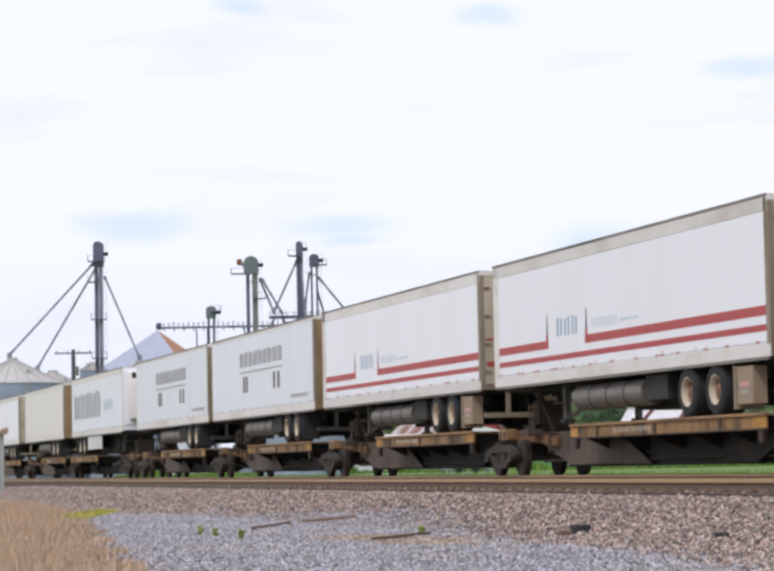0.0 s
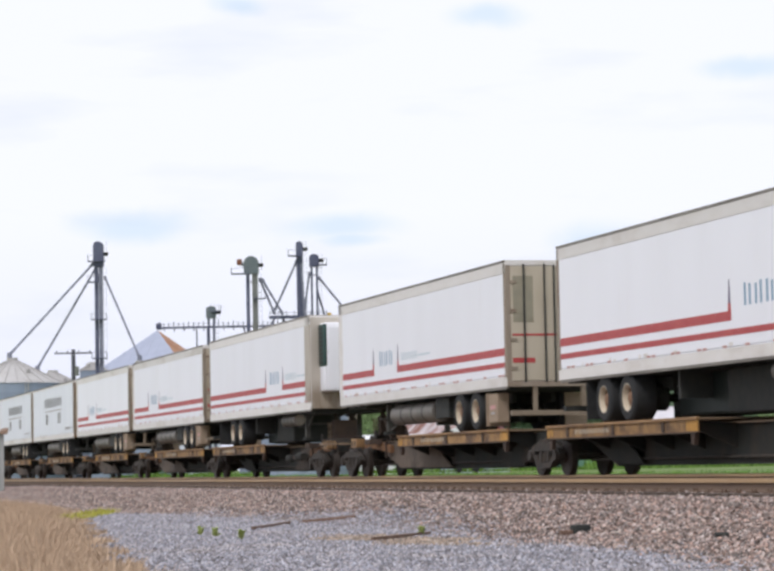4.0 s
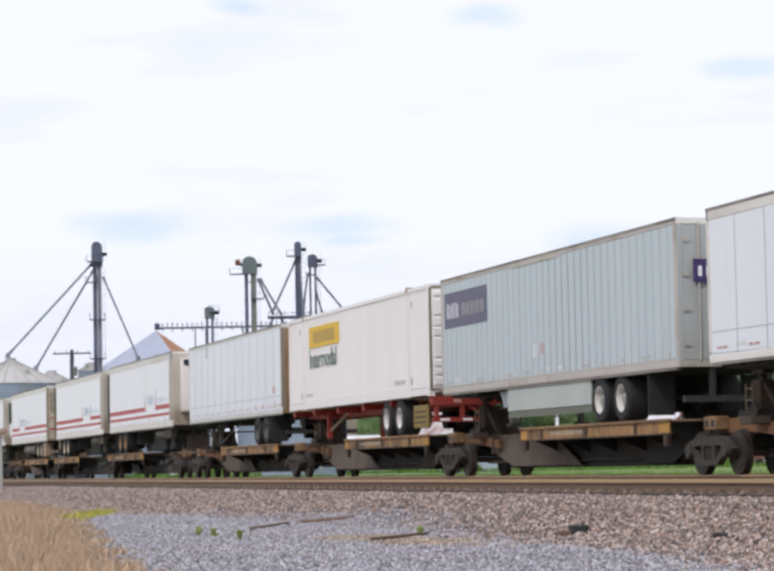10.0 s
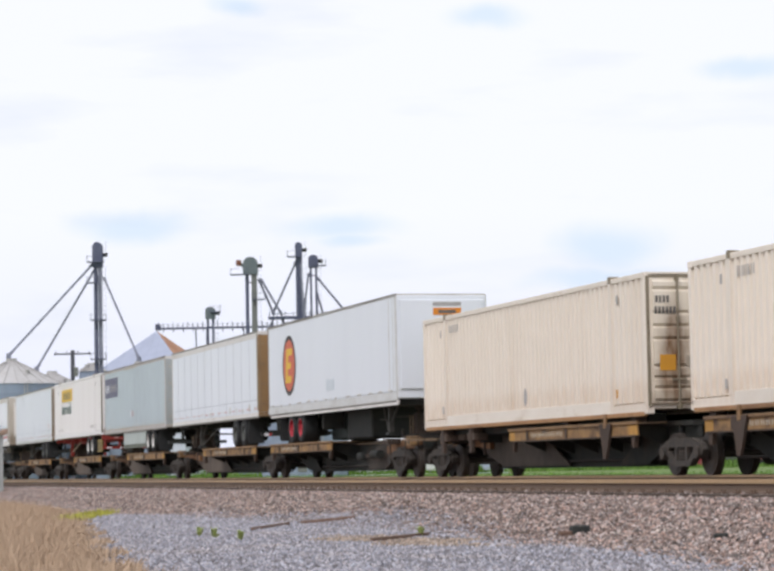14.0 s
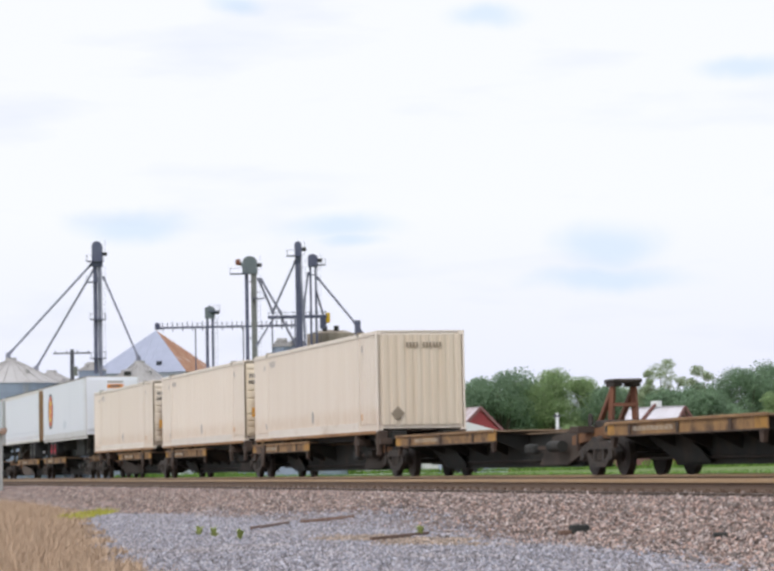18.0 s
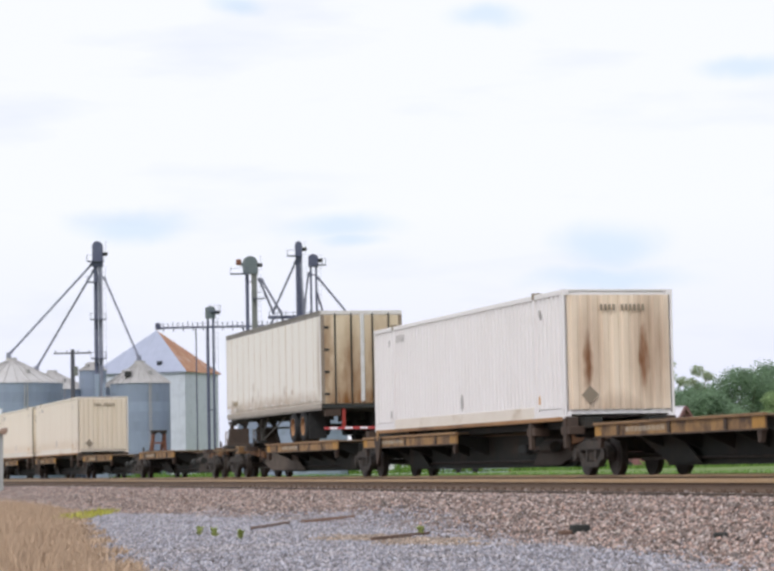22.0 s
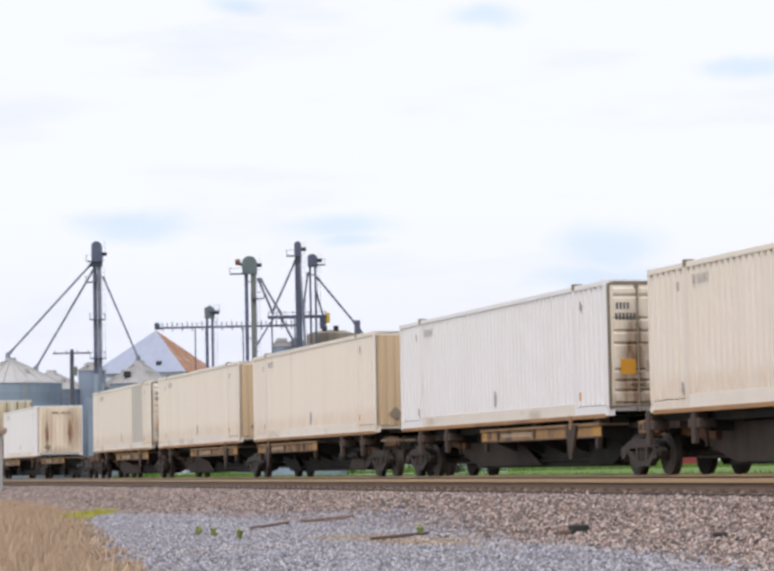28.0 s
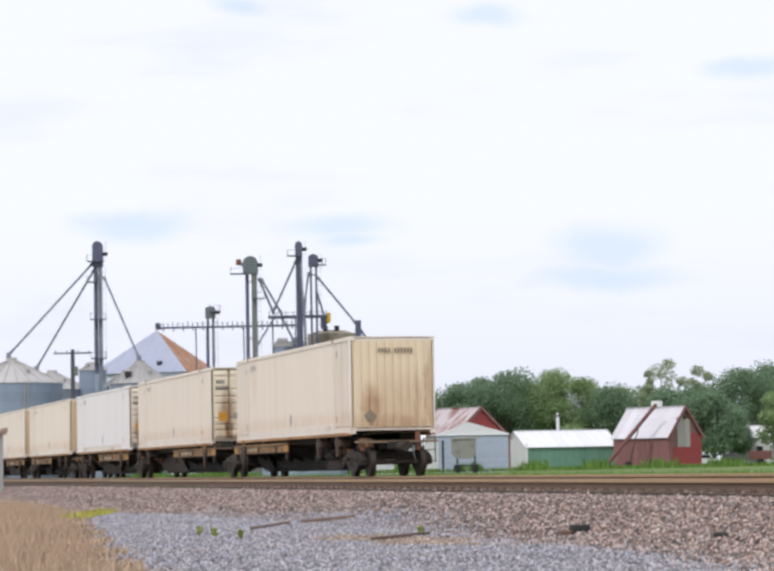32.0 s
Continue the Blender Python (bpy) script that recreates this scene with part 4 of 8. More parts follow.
OLDSIDE = stained(material("old_white_trailer_side", (0.84, 0.80, 0.745), (0.78, 0.73, 0.66), 0.55, grain=1.8, stain=(0.56, 0.49, 0.41), stain_at=(0.60, 0.95), stretch=(0.8, 0.8, 0.12), bump=0.04),
                  [(-4.5, 0, 3.05, 0.10, 0, 0.22, 1.0), (-4.4, 0, 2.65, 0.16, 0, 0.22, 0.9), (-5.3, 0, 2.8, 0.10, 0, 0.25, 0.7), (-9.3, 0, 2.75, 0.18, 0, 0.28, 0.6), (-10.4, 0, 2.7, 0.16, 0, 0.12, 0.9), (-1.3, 0, 2.5, 0.8, 0, 0.16, 0.6),
                   (-7.0, 0, 2.30, 12.0, 0, 0.45, 0.6), (-14.2, 0, 3.4, 0.5, 0, 2.2, 0.6)], (0.29, 0.17, 0.08), 0.5, 0.12)
DULLMARK = material("dull_olive_lettering", (0.34, 0.27, 0.16), (0.46, 0.38, 0.25), 0.7, grain=5, bump=0)
OLDRAIL = material("dirty_grey_lower_rail", (0.42, 0.37, 0.32), (0.32, 0.27, 0.22), 0.6, 0.1, grain=4, stretch=(0.3, 1, 1), bump=0.05)
SOOTRAIL = material("sooty_grey_rail", (0.20, 0.18, 0.16), (0.30, 0.27, 0.24), 0.6, 0.1, grain=4, stretch=(0.3, 1, 1), bump=0.05)
# skirt tone includes the shadow it hangs in, besides the stains
SKIRTGREY = material("grey_green_shaded_skirt", (0.45, 0.49, 0.47), (0.37, 0.40, 0.38), 0.5, grain=2, stain=(0.28, 0.26, 0.20), stain_at=(0.58, 0.85), stretch=(0.6, 1, 0.4), bump=0.03)
SKIRTFLAP = material("grey_green_rubber", (0.16, 0.17, 0.14), (0.11, 0.12, 0.10), 0.8, grain=4, bump=0.05)
PINKWHITE = material("warm_white_ribbed_side", (0.82, 0.79, 0.79), (0.76, 0.725, 0.715), 0.5, grain=1.5, stain=(0.62, 0.52, 0.42), stain_at=(0.6, 0.95), stretch=(0.8, 0.8, 0.12), bump=0.03)
ICERAIL = material("grimy_blue_grey_rail", (0.52, 0.48, 0.46), (0.42, 0.38, 0.35), 0.55, 0.1, grain=4, stain=(0.30, 0.20, 0.12), stain_at=(0.52, 0.72), stretch=(0.5, 1, 1), bump=0.05)
# door grey with the shade on the trailer's end mixed in, plus rust
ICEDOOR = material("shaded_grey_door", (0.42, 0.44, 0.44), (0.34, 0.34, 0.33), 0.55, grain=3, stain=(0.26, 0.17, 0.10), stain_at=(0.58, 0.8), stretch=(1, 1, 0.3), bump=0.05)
WORNDECAL = material("faded_brown_grey_decal", (0.33, 0.28, 0.23), (0.42, 0.36, 0.29), 0.6, grain=4, bump=0)
LIPRUST = material("orange_rust_lip", (0.40, 0.22, 0.10), (0.27, 0.14, 0.065), 0.75, grain=3, stain=(0.16, 0.085, 0.05), stain_at=(0.5, 0.7), stretch=(0.4, 1, 1), bump=0.08, vary=0.15)
GREYPANEL = material("bare_grey_panel", (0.17, 0.155, 0.14), (0.13, 0.12, 0.11), 0.6, grain=3, stretch=(1, 1, 0.2), bump=0.05)


def container(q, label, skin=CREAM, end="blank", z0=1.25, z1=4.10, pitch=0.28, patch=False, end_mat=None, number=True):
    """A 53-foot container; x from 0 at the leading end to -L."""
    co = thing("container", label, "container", "containers on the train")
    bm = bmesh.new()
    box(bm, -L + 0.05, -0.05, -1.22, 1.22, z0 + 0.1, z1 - 0.04)
    part("body", bm, skin, co)
    for a, b in ((-L + 0.12, -L + 1.94), (-L + 2.06, -2.06), (-1.94, -0.12)):
        part("side_panel", ribbed_sheet(a, b, 1.285, z0 + 0.24, z1 - 0.10, pitch, 0.055), skin, co)
    for side in (1, -1):
        y0, y1 = sorted((side * 1.24, side * 1.295))
        one("bottom_rail", skin, co, -L, 0, y0, y1, z0 + 0.03, z0 + 0.20, bevel=0.01)
        one("bottom_band", skin if not number else PALEBAND, co, -L + 2.1, -2.1, *sorted((side * 1.29, side * 1.303)), z0 + 0.02, z0 + 0.30, bevel=0.006)
        if number:
            one("rusty_lower_lip", LIPRUST, co, -L + 0.15, -0.15, *sorted((side * 1.22, side * 1.31)), z0 - 0.045, z0 + 0.045, bevel=0.01)
        one("top_rail", skin, co, -L, 0, y0, y1, z1 - 0.11, z1, bevel=0.01)
        for x in (-0.06, -L + 0.06, -2.0, -L + 2.0):
            proud = 0.014 if abs(x + L / 2) < 7 else 0.0
            post = one("corner_post", skin, co, x - 0.07, x + 0.07, y0 - (proud if side < 0 else 0), y1 + (proud if side > 0 else 0), z0 + 0.0, z1 - 0.02, bevel=0.012)
            if abs(x + L / 2) < 7:
                one("top_casting", RODGREY, post, x - 0.07, x + 0.07, side * 1.20 - 0.09, side * 1.20 + 0.112, z1 - 0.10, z1 + 0.05)
    one("roof", skin, co, -L + 0.03, -0.03, -1.25, 1.25, z1 - 0.03, z1 + 0.006)
    # small dark fittings on the side
    for x, z in ((-1.72, z0 + 0.45), (-L + 1.72, z0 + 0.45), (-1.6, z1 - 0.45), (-L + 1.6, z1 - 0.45)):
        low_rear = z < 3 and x < -L / 2
        one("lashing_plate", OLDYELLOW if low_rear and number else GREYMARK, co, x - 0.05, x + 0.05, 1.286, 1.292, z - 0.09, z + 0.09)
    if number:
        bm = bmesh.new()
        xc, zc = -L * 0.52, z0 + 0.58
        prism(bm, [(xc - 0.11, zc), (xc - 0.10, zc - 0.12), (xc, zc - 0.22), (xc + 0.10, zc - 0.12), (xc + 0.11, zc), (xc + 0.10, zc + 0.12), (xc, zc + 0.22), (xc - 0.10, zc + 0.12)], 1.287, 1.293)
        part("placard", bm, GREYMARK, co)
        letters(co, GREYMARK, -2.35, -3.2, z1 - 0.46, z1 - 0.26, 4, 1.287)
    em = end_mat or CREAM_END
    if end == "blank":
        part("end_panel", ribbed_sheet(-1.2, 1.2, -L - 0.0, z0 + 0.2, z1 - 0.12, 0.24, -0.024, 0.5, axis="y"), em, co, "blank ribbed end, rust streaked")
        for i in range(11):
            if i != 4:
                y = 0.40 - i * 0.098
                one("number_bar", PLACARD, co, -L - 0.036, -L - 0.03, y - 0.03, y + 0.025, z1 - 0.47, z1 - 0.33)
        bm = bmesh.new()
        bmesh.ops.create_cone(bm, cap_ends=True, segments=4, radius1=0.20, radius2=0.20, depth=0.012, matrix=pose(-L - 0.036, 0.70, z0 + 0.52, 0, 90, 0))
        part("hazard_placard", bm, PLACARD, co)
    else:
        f = sorted((-L - 0.03, -L + 0.02))
        for y0, y1 in ((0.01, 1.2), (-1.2, -0.01)):
            dr = one("door", em, co, *f, y0, y1, z0 + 0.2, z1 - 0.12, bevel=0.008)
            # pressed bands with sloping edges, a deep plain one under the top
            k_ = (z1 - z0) / 2.85
            for lo_, hi_ in ((0.28, 0.47), (0.54, 0.68), (0.75, 0.91), (0.98, 1.46), (1.53, 1.72), (1.79, 1.99), (2.06, 2.46), (2.54, 2.66)):
                lo_, hi_ = z0 + lo_ * k_, z0 + hi_ * k_
                bm = bmesh.new()
                prism(bm, [(-L - 0.028, lo_ - 0.03), (-L - 0.028, hi_ + 0.03), (-L - 0.07, hi_ - 0.01), (-L - 0.07, lo_ + 0.02)], y0 + 0.10, y1 - 0.06)
                part("door_rib", bm, em, dr)
            one("door_edge", em, dr, -L - 0.06, -L - 0.028, *sorted((math.copysign(0.035, y0 + y1), math.copysign(0.095, y0 + y1))), z0 + 0.2, z1 - 0.12, bevel=0.008)
            for k in (0.14, 0.52):
                y = math.copysign(0.01 + 1.19 * k, y0 + y1)
                rod("lock_rod", RODGREY, dr, (-L - 0.10, y, z0 + 0.1), (-L - 0.10, y, z1 - 0.06), 0.021, 8)
                one("rod_handle", RODGREY, dr, -L - 0.12, -L - 0.09, y - 0.16, y + 0.16, z0 + 0.66, z0 + 0.70)
                bm = bmesh.new()
                for zz in (0.12, 0.9, 1.9, 2.7):
                    box(bm, -L - 0.125, -L - 0.03, y - 0.035, y + 0.035, z0 + zz * k_ - 0.035, z0 + zz * k_ + 0.035)
                part("rod_keepers", bm, RODGREY, dr)
        one("door_gap", UNDER, co, -L - 0.034, -L - 0.028, -0.03, 0.03, z0 + 0.2, z1 - 0.12)
        for y in (-1.24, 1.24):
            one("door_post", RODGREY, co, -L - 0.028, -L + 0.01, y - 0.03, y + 0.03, z0 + 0.14, z1 - 0.08)
        one("door_header", RODGREY, co, -L - 0.03, -L + 0.01, -1.2, 1.2, z1 - 0.11, z1 - 0.05)
        if number:
          one("grey_decal", WORNDECAL, co, -L - 0.078, -L - 0.0705, 0.24, 0.46, z0 + 0.92, z0 + 1.16)
          one("warning_decal", OLDYELLOW, co, -L - 0.078, -L - 0.0705, 0.68, 1.02, z0 + 0.86, z0 + 1.18)
        for i in range(6 if number else 0):
            if i < 4:
                one("number_bar", DARKMARK, co, -L - 0.078, -L - 0.0705, 0.80 + i * 0.08, 0.85 + i * 0.08, z1 - 0.62, z1 - 0.48)
            one("number_bar", DARKMARK, co, -L - 0.078, -L - 0.0705, 0.66 + i * 0.08, 0.71 + i * 0.08, z1 - 0.84, z1 - 0.70)
    for y in (-1.22, 1.22):
        for x in (-0.1, -L + 0.1):
            for z in (z0 + 0.06, z1 - 0.06):
                one("corner_casting", skin, co, x - 0.1, x + 0.1, y - 0.08, y + 0.08, z - 0.06, z + 0.06)
    if patch:
        pn = part("repaired_panel", ribbed_sheet(-14.1, -11.3, 1.290, z0 + 0.31, z1 - 0.10, pitch, 0.03), WORNPANEL, co, "worn grey ribbed panel")
        for i in range(10):
            xx = -14.1 + 0.28 * i
            one("bare_groove", GREYPANEL, pn, xx + 0.135, xx + 0.255, 1.246, 1.266, z0 + 0.32, z1 - 0.11)
    MOVERS.append((co, q))
    return co


def truck_meshes():
    out = {}
    bm = bmesh.new()
    # cast side frame with two openings
    outer = [(-1.12, 0.50), (-0.98, 0.62), (-0.55, 0.74), (0.55, 0.74), (0.98, 0.62), (1.12, 0.50), (1.05, 0.36), (0.72, 0.36), (0.42, 0.22), (-0.42, 0.22), (-0.72, 0.36), (-1.05, 0.36)]
    prism(bm, [(x, z) for x, z in outer[:6]] + [(1.05, 0.38), (0.80, 0.40), (0.62, 0.56), (-0.62, 0.56), (-0.80, 0.40), (-1.05, 0.38)], -0.07, 0.07)
    prism(bm, [(-0.80, 0.44), (-0.66, 0.50), (-0.34, 0.30), (0.34, 0.30), (0.66, 0.50), (0.80, 0.44), (0.42, 0.18), (-0.42, 0.18)], -0.07, 0.07)
    for x in (-0.27, 0.27):
        box(bm, x - 0.05, x + 0.05, -0.07, 0.07, 0.28, 0.58)
    for x in (-0.89, 0.89):
        tube(bm, (x, -0.1, 0.46), (x, 0.13, 0.46), 0.13, 14)
    out["side_frame"] = mesh_of("side_frame", bm, CASTING)
    bm = bmesh.new()
    seg = 8
    for cx in (-0.13, 0, 0.13):
        rings = [[bm.verts.new((cx + r_ * math.cos(6.28319 * k / seg), r_ * math.sin(6.28319 * k / seg), z_)) for k in range(seg)] for r_, z_ in [(0.058 if i % 2 else 0.045, 0.31 + 0.03 * i) for i in range(9)]]
        for a, b in zip(rings, rings[1:]):
            for k in range(seg):
                bm.faces.new((a[k], a[(k + 1) % seg], b[(k + 1) % seg], b[k]))
    bmesh.ops.recalc_face_normals(bm, faces=bm.faces[:])
    out["spring_nest"] = mesh_of("spring_nest", bm, CASTING)
    bm = bmesh.new()
    box(bm, -0.2, 0.2, -1.0, 1.0, 0.50, 0.74, bevel=0.03)
    tube(bm, (0, 0, 0.72), (0, 0, 0.84), 0.2, 16)
    out["truck"] = mesh_of("truck", bm, CASTING)
    bm = bmesh.new()
    tube(bm, (0, -0.98, 0), (0, 0.98, 0), 0.075, 12)
    for s in (1, -1):
        tube(bm, (0, s * 0.70, 0), (0, s * 0.83, 0), 0.42, 32)
        tube(bm, (0, s * 0.685, 0), (0, s * 0.715, 0), 0.448, 32)
        tube(bm, (0, s * 0.83, 0), (0, s * 0.845, 0), 0.34, 24)
        tube(bm, (0, s * 0.83, 0), (0, s * 0.90, 0), 0.13, 12)
        for k in range(4):
            a = 1.5708 * k
            tube(bm, (0.24 * math.cos(a), s * 0.84, 0.24 * math.sin(a)), (0.24 * math.cos(a), s * 0.852, 0.24 * math.sin(a)), 0.035, 8)
    out["wheelset"] = mesh_of("wheelset", bm, STEEL, True)
    return out


TRUCK = truck_meshes()
WHEELSETS = []


def truck(car, x):
    tk = part("truck", TRUCK["truck"], CASTING, car)
    tk.location.x = x
    for y in (0.99, -0.99):
        sf = part("side_frame", TRUCK["side_frame"], CASTING, tk)
        sf.location.y = y
        part("spring_nest", TRUCK["spring_nest"], CASTING, tk).location.y = y
    for dx in (0.89, -0.89):
        ws = part("wheelset", TRUCK["wheelset"], STEEL, tk)
        ws.location = (dx, 0, 0.42)
        WHEELSETS.append(ws)
    return tk


# side sheet with the shade of the load above put into its colour
SHEETSHADED = material("grimy_shaded_sheet", (0.085, 0.066, 0.053), (0.050, 0.041, 0.035), 0.8, grain=3, stain=(0.040, 0.033, 0.028), stain_at=(0.5, 0.72), bump=0.1, vary=0.3)
DECKLIP = material("rusty_amber_steel", (0.31, 0.185, 0.085), (0.19, 0.105, 0.055), 0.7, grain=4, amount=0.9, stain=(0.11, 0.065, 0.04), stain_at=(0.52, 0.70), stretch=(0.4, 1, 1), bump=0.1, vary=0.12)
YELLOWPATCH = material("amber_yellow_paint", (0.46, 0.24, 0.05), (0.33, 0.17, 0.045), 0.65, grain=4, stain=(0.14, 0.08, 0.045), stain_at=(0.52, 0.70), stain_scale=1.5, bump=0.06, vary=0.15)
BEARERBROWN = material("orange_brown_bearer", (0.20, 0.098, 0.045), (0.125, 0.066, 0.038), 0.8, grain=3, stain=(0.06, 0.042, 0.032), stain_at=(0.52, 0.72), bump=0.1, vary=0.2)
# side sheet in the paler tone of the beam's lit side
SHEETLIT = material("dusty_lit_sheet", (0.135, 0.105, 0.083), (0.085, 0.064, 0.052), 0.8, grain=3, stain=(0.05, 0.04, 0.032), stain_at=(0.5, 0.72), bump=0.1, vary=0.15)
DECKMARK = material("dirty_white_stencil", (0.52, 0.47, 0.38), (0.40, 0.34, 0.26), 0.7, grain=6, bump=0)


def spine_car(q, length, deck="R", hitch=True, rear_truck=False, lead=0.0, trail=0.0, label="", load="trailer", span=(1.4, 10.7)):
    """One platform of a spine car, from its leading truck at x = 0 to the next at -length. lead, trail: overhang to a coupler; span: the wheel deck, from its own truck."""
    car = thing("spine_car", label or "grimy brown spine car platform with yellow deck edges", "rail car", "spine cars of the train")
    X = (lambda u: -u) if deck == "R" else (lambda u: -length + u)          # u from the hitch end
    bm = bmesh.new()
    lo, hi = -length - trail, lead
    poly = [(hi, 0.80), (hi, 1.02), (-3.6, 0.98), (-length + 3.6, 0.98), (lo, 1.02), (lo, 0.80), (-length + 1.9, 0.78), (-length + 3.0, 0.22), (-3.0, 0.22), (-1.9, 0.78)]
    prism(bm, poly, -0.33, 0.33)
    part("centre_sill", bm, BEAM, car, "deep grimy centre beam, deck shade in its colour")
    one("top_flange", DECKTOP, car, -length + 1.2, -1.2, -0.45, 0.45, 0.98, 1.01)
    one("bottom_flange", BEAM, car, -length + 3.0, -3.0, -0.42, 0.42, 0.19, 0.222)
    # wheel deck
    d0, d1 = sorted((X(length - span[1]), X(length - span[0])))
    one("deck_plate", DECKTOP, car, d0, d1, -1.27, 1.27, 1.06, 1.10)
    for side in (1, -1):
        y0, y1 = sorted((side * 1.23, side * 1.27))
        edge = one("deck_edge", DECK, car, d0, d1, y0, y1, 0.82, 1.06, bevel=0.008, label="worn yellow deck edge")
        one("edge_lip", DECKLIP, edge, d0 - 0.02, d1 + 0.02, *sorted((side * 1.22, side * 1.31)), 1.055, 1.115, bevel=0.01)
        one("lower_lip", RUSTBROWN, edge, d0, d1, *sorted((side * 1.22, side * 1.30)), 0.80, 0.83)
        for k, w in ((0.03, 0.30), (0.98, 0.22)):
            xx = d0 + (d1 - d0) * k
            one("yellow_patch", YELLOWPATCH, edge, max(d0, xx - w), min(d1, xx + w), *sorted((side * 1.268, side * 1.275)), 0.84, 1.045, label="brighter yellow paint patch")
        for k in (0.2, 0.52, 0.84):
            xx = d0 + (d1 - d0) * k
            one("stake_pocket", RUSTBROWN, edge, xx - 0.07, xx + 0.07, *sorted((side * 1.266, side * 1.30)), 0.84, 1.05, bevel=0.01)
        e = d0 if deck == "F" else d1
        for xx in ((d0 + 0.25, d1 - 0.25)):
            bm = bmesh.new()
            prism(bm, [(xx - 0.12, 0.83), (xx + 0.12, 0.83), (xx + 0.08, 0.58), (xx - 0.04, 0.58)], *sorted((side * 1.18, side * 1.27)))
            part("end_bracket", bm, RUSTBROWN, car)
        if side > 0:
            letters(car, DECKMARK, (d0 + d1) / 2 + 2.6, (d0 + d1) / 2 + 0.4, 0.90, 1.00, 9, 1.271)
        # side sheets: shallow over the truck, running down to the full depth of the beam
        for k in (0, 1):
            xx = [(-1.5, 0.86), (-2.6, 0.94), (-3.6, 1.02), (-6.6, 1.00), (-7.6, 0.62), (-8.6, 0.24), (-3.6, 0.24), (-2.5, 0.50), (-1.8, 0.72), (-1.5, 0.78)]
            if (k == 0) != (deck == "R"):
                xx = [(0.15, 1.02), (-2.0, 1.02), (-3.3, 0.92), (-4.4, 0.50), (-4.9, 0.24), (-3.2, 0.24), (-2.4, 0.50), (-1.6, 0.74), (0.15, 0.78)]
            elif deck == "F":
                xx = [(0.25, 1.04), (-3.4, 1.02), (-4.6, 0.90), (-5.2, 0.55), (-5.6, 0.24), (-3.6, 0.24), (-2.5, 0.50), (-1.7, 0.72), (0.25, 0.76)]
            if k:
                xx = [(-length - x, z) for x, z in xx]
            bm = bmesh.new()
            y0, y1 = sorted((side * 0.46, side * 0.50))
            prism(bm, xx, y0, y1)
            for u in (0.0, 1.2, 2.4):
                x_ = -u if not k else -length + u
                box(bm, x_ - 0.03, x_ + 0.03, *sorted((side * 0.50, side * 0.60)), 0.76, 1.03)
            # long sheets paint the beam's side lit, their dark copy paints it shaded
            long_ = (k == 0) == (deck == "R")
            part("side_sheet", bm, BEAM if not long_ else SHEETLIT if load == "trailer" and deck == "R" else SHEETSHADED, car, "dusty side sheet with the beam's light painted into its tone" if long_ else "")
    # the open end beside the hitch: bearer, rusty pads and a hand brake shaft
    for side in (1, -1):
        bm = bmesh.new()
        prism(bm, [(X(-0.4), 0.80), (X(-0.4), 1.07), (X(0.7), 1.08), (X(2.9), 0.88), (X(2.9), 0.68), (X(1.2), 0.80)], *sorted((side * 0.51, side * 0.62)))
        part("end_bearer", bm, BEARERBROWN, car, "rusty bearer sloping down from the truck" if side > 0 else "")
    bk = one("bearer_pad", DECKLIP, car, *sorted((X(-0.55), X(0.05))), 0.62, 0.90, 0.86, 1.12, bevel=0.02)
    for u in (-0.40, -0.10):
        one("slot", UNDER, bk, *sorted((X(u - 0.07), X(u + 0.07))), 0.898, 0.904, 0.92, 1.05)
    one("bearer_pad", RUSTBROWN, car, *sorted((X(1.42), X(1.98))), 0.60, 1.0, 0.93, 1.08, bevel=0.015)
    nb = 6
    for i in range(nb):
        xx = d0 + 0.3 + (d1 - d0 - 0.6) * i / (nb - 1)
        for side in (1, -1):
            bm = bmesh.new()
            prism(bm, [(side * 0.33, 0.98), (side * 1.2, 1.055), (side * 1.2, 0.88), (side * 0.33, 0.50)], xx - 0.03, xx + 0.03, axis="x")
            part("deck_bracket", bm, BEAM, car)
    if load == "container" and not hitch:
        gu = length - span[0] - 1.75
        for side in (1, -1):
            bm = bmesh.new()
            prism(bm, [(X(gu) - 0.36, 1.10), (X(gu) + 0.36, 1.10), (X(gu) + 0.20, 0.62), (X(gu) + 0.14, 0.36), (X(gu) - 0.02, 0.36), (X(gu) - 0.16, 0.62)], *sorted((side * 1.28, side * 1.335)))
            part("guide_bracket", bm, RUSTBROWN, car, "rusty tapered guide bracket")
            one("corner_guide", DECKLIP, car, X(gu) - 0.08, X(gu) + 0.08, *sorted((side * 1.30, side * 1.345)), 1.0, 1.30, bevel=0.015)
            # pedestal under the container's other corner
            for u in (1.0, 3.4):
                one("container_pedestal", RUSTBROWN, car, X(u) - 0.30, X(u) + 0.30, side * 1.10 - 0.18, side * 1.10 + 0.18, 0.90, 1.08, bevel=0.02)
                one("pedestal_stem", RUSTBROWN, car, X(u) - 0.10, X(u) + 0.10, *sorted((side * 1.20, side * 1.30)), 0.60, 1.29, bevel=0.015)
                one("bearing_pad", RUSTBROWN, car, X(u) - 0.15, X(u) + 0.15, side * 1.14 - 0.12, side * 1.14 + 0.12, 1.08, 1.295)
            for u in (length - span[0] - 0.3, length - span[0] - 4.5):
                one("bearing_pad", RUSTBROWN, car, X(u) - 0.15, X(u) + 0.15, side * 1.12 - 0.12, side * 1.12 + 0.12, 1.10, 1.295)
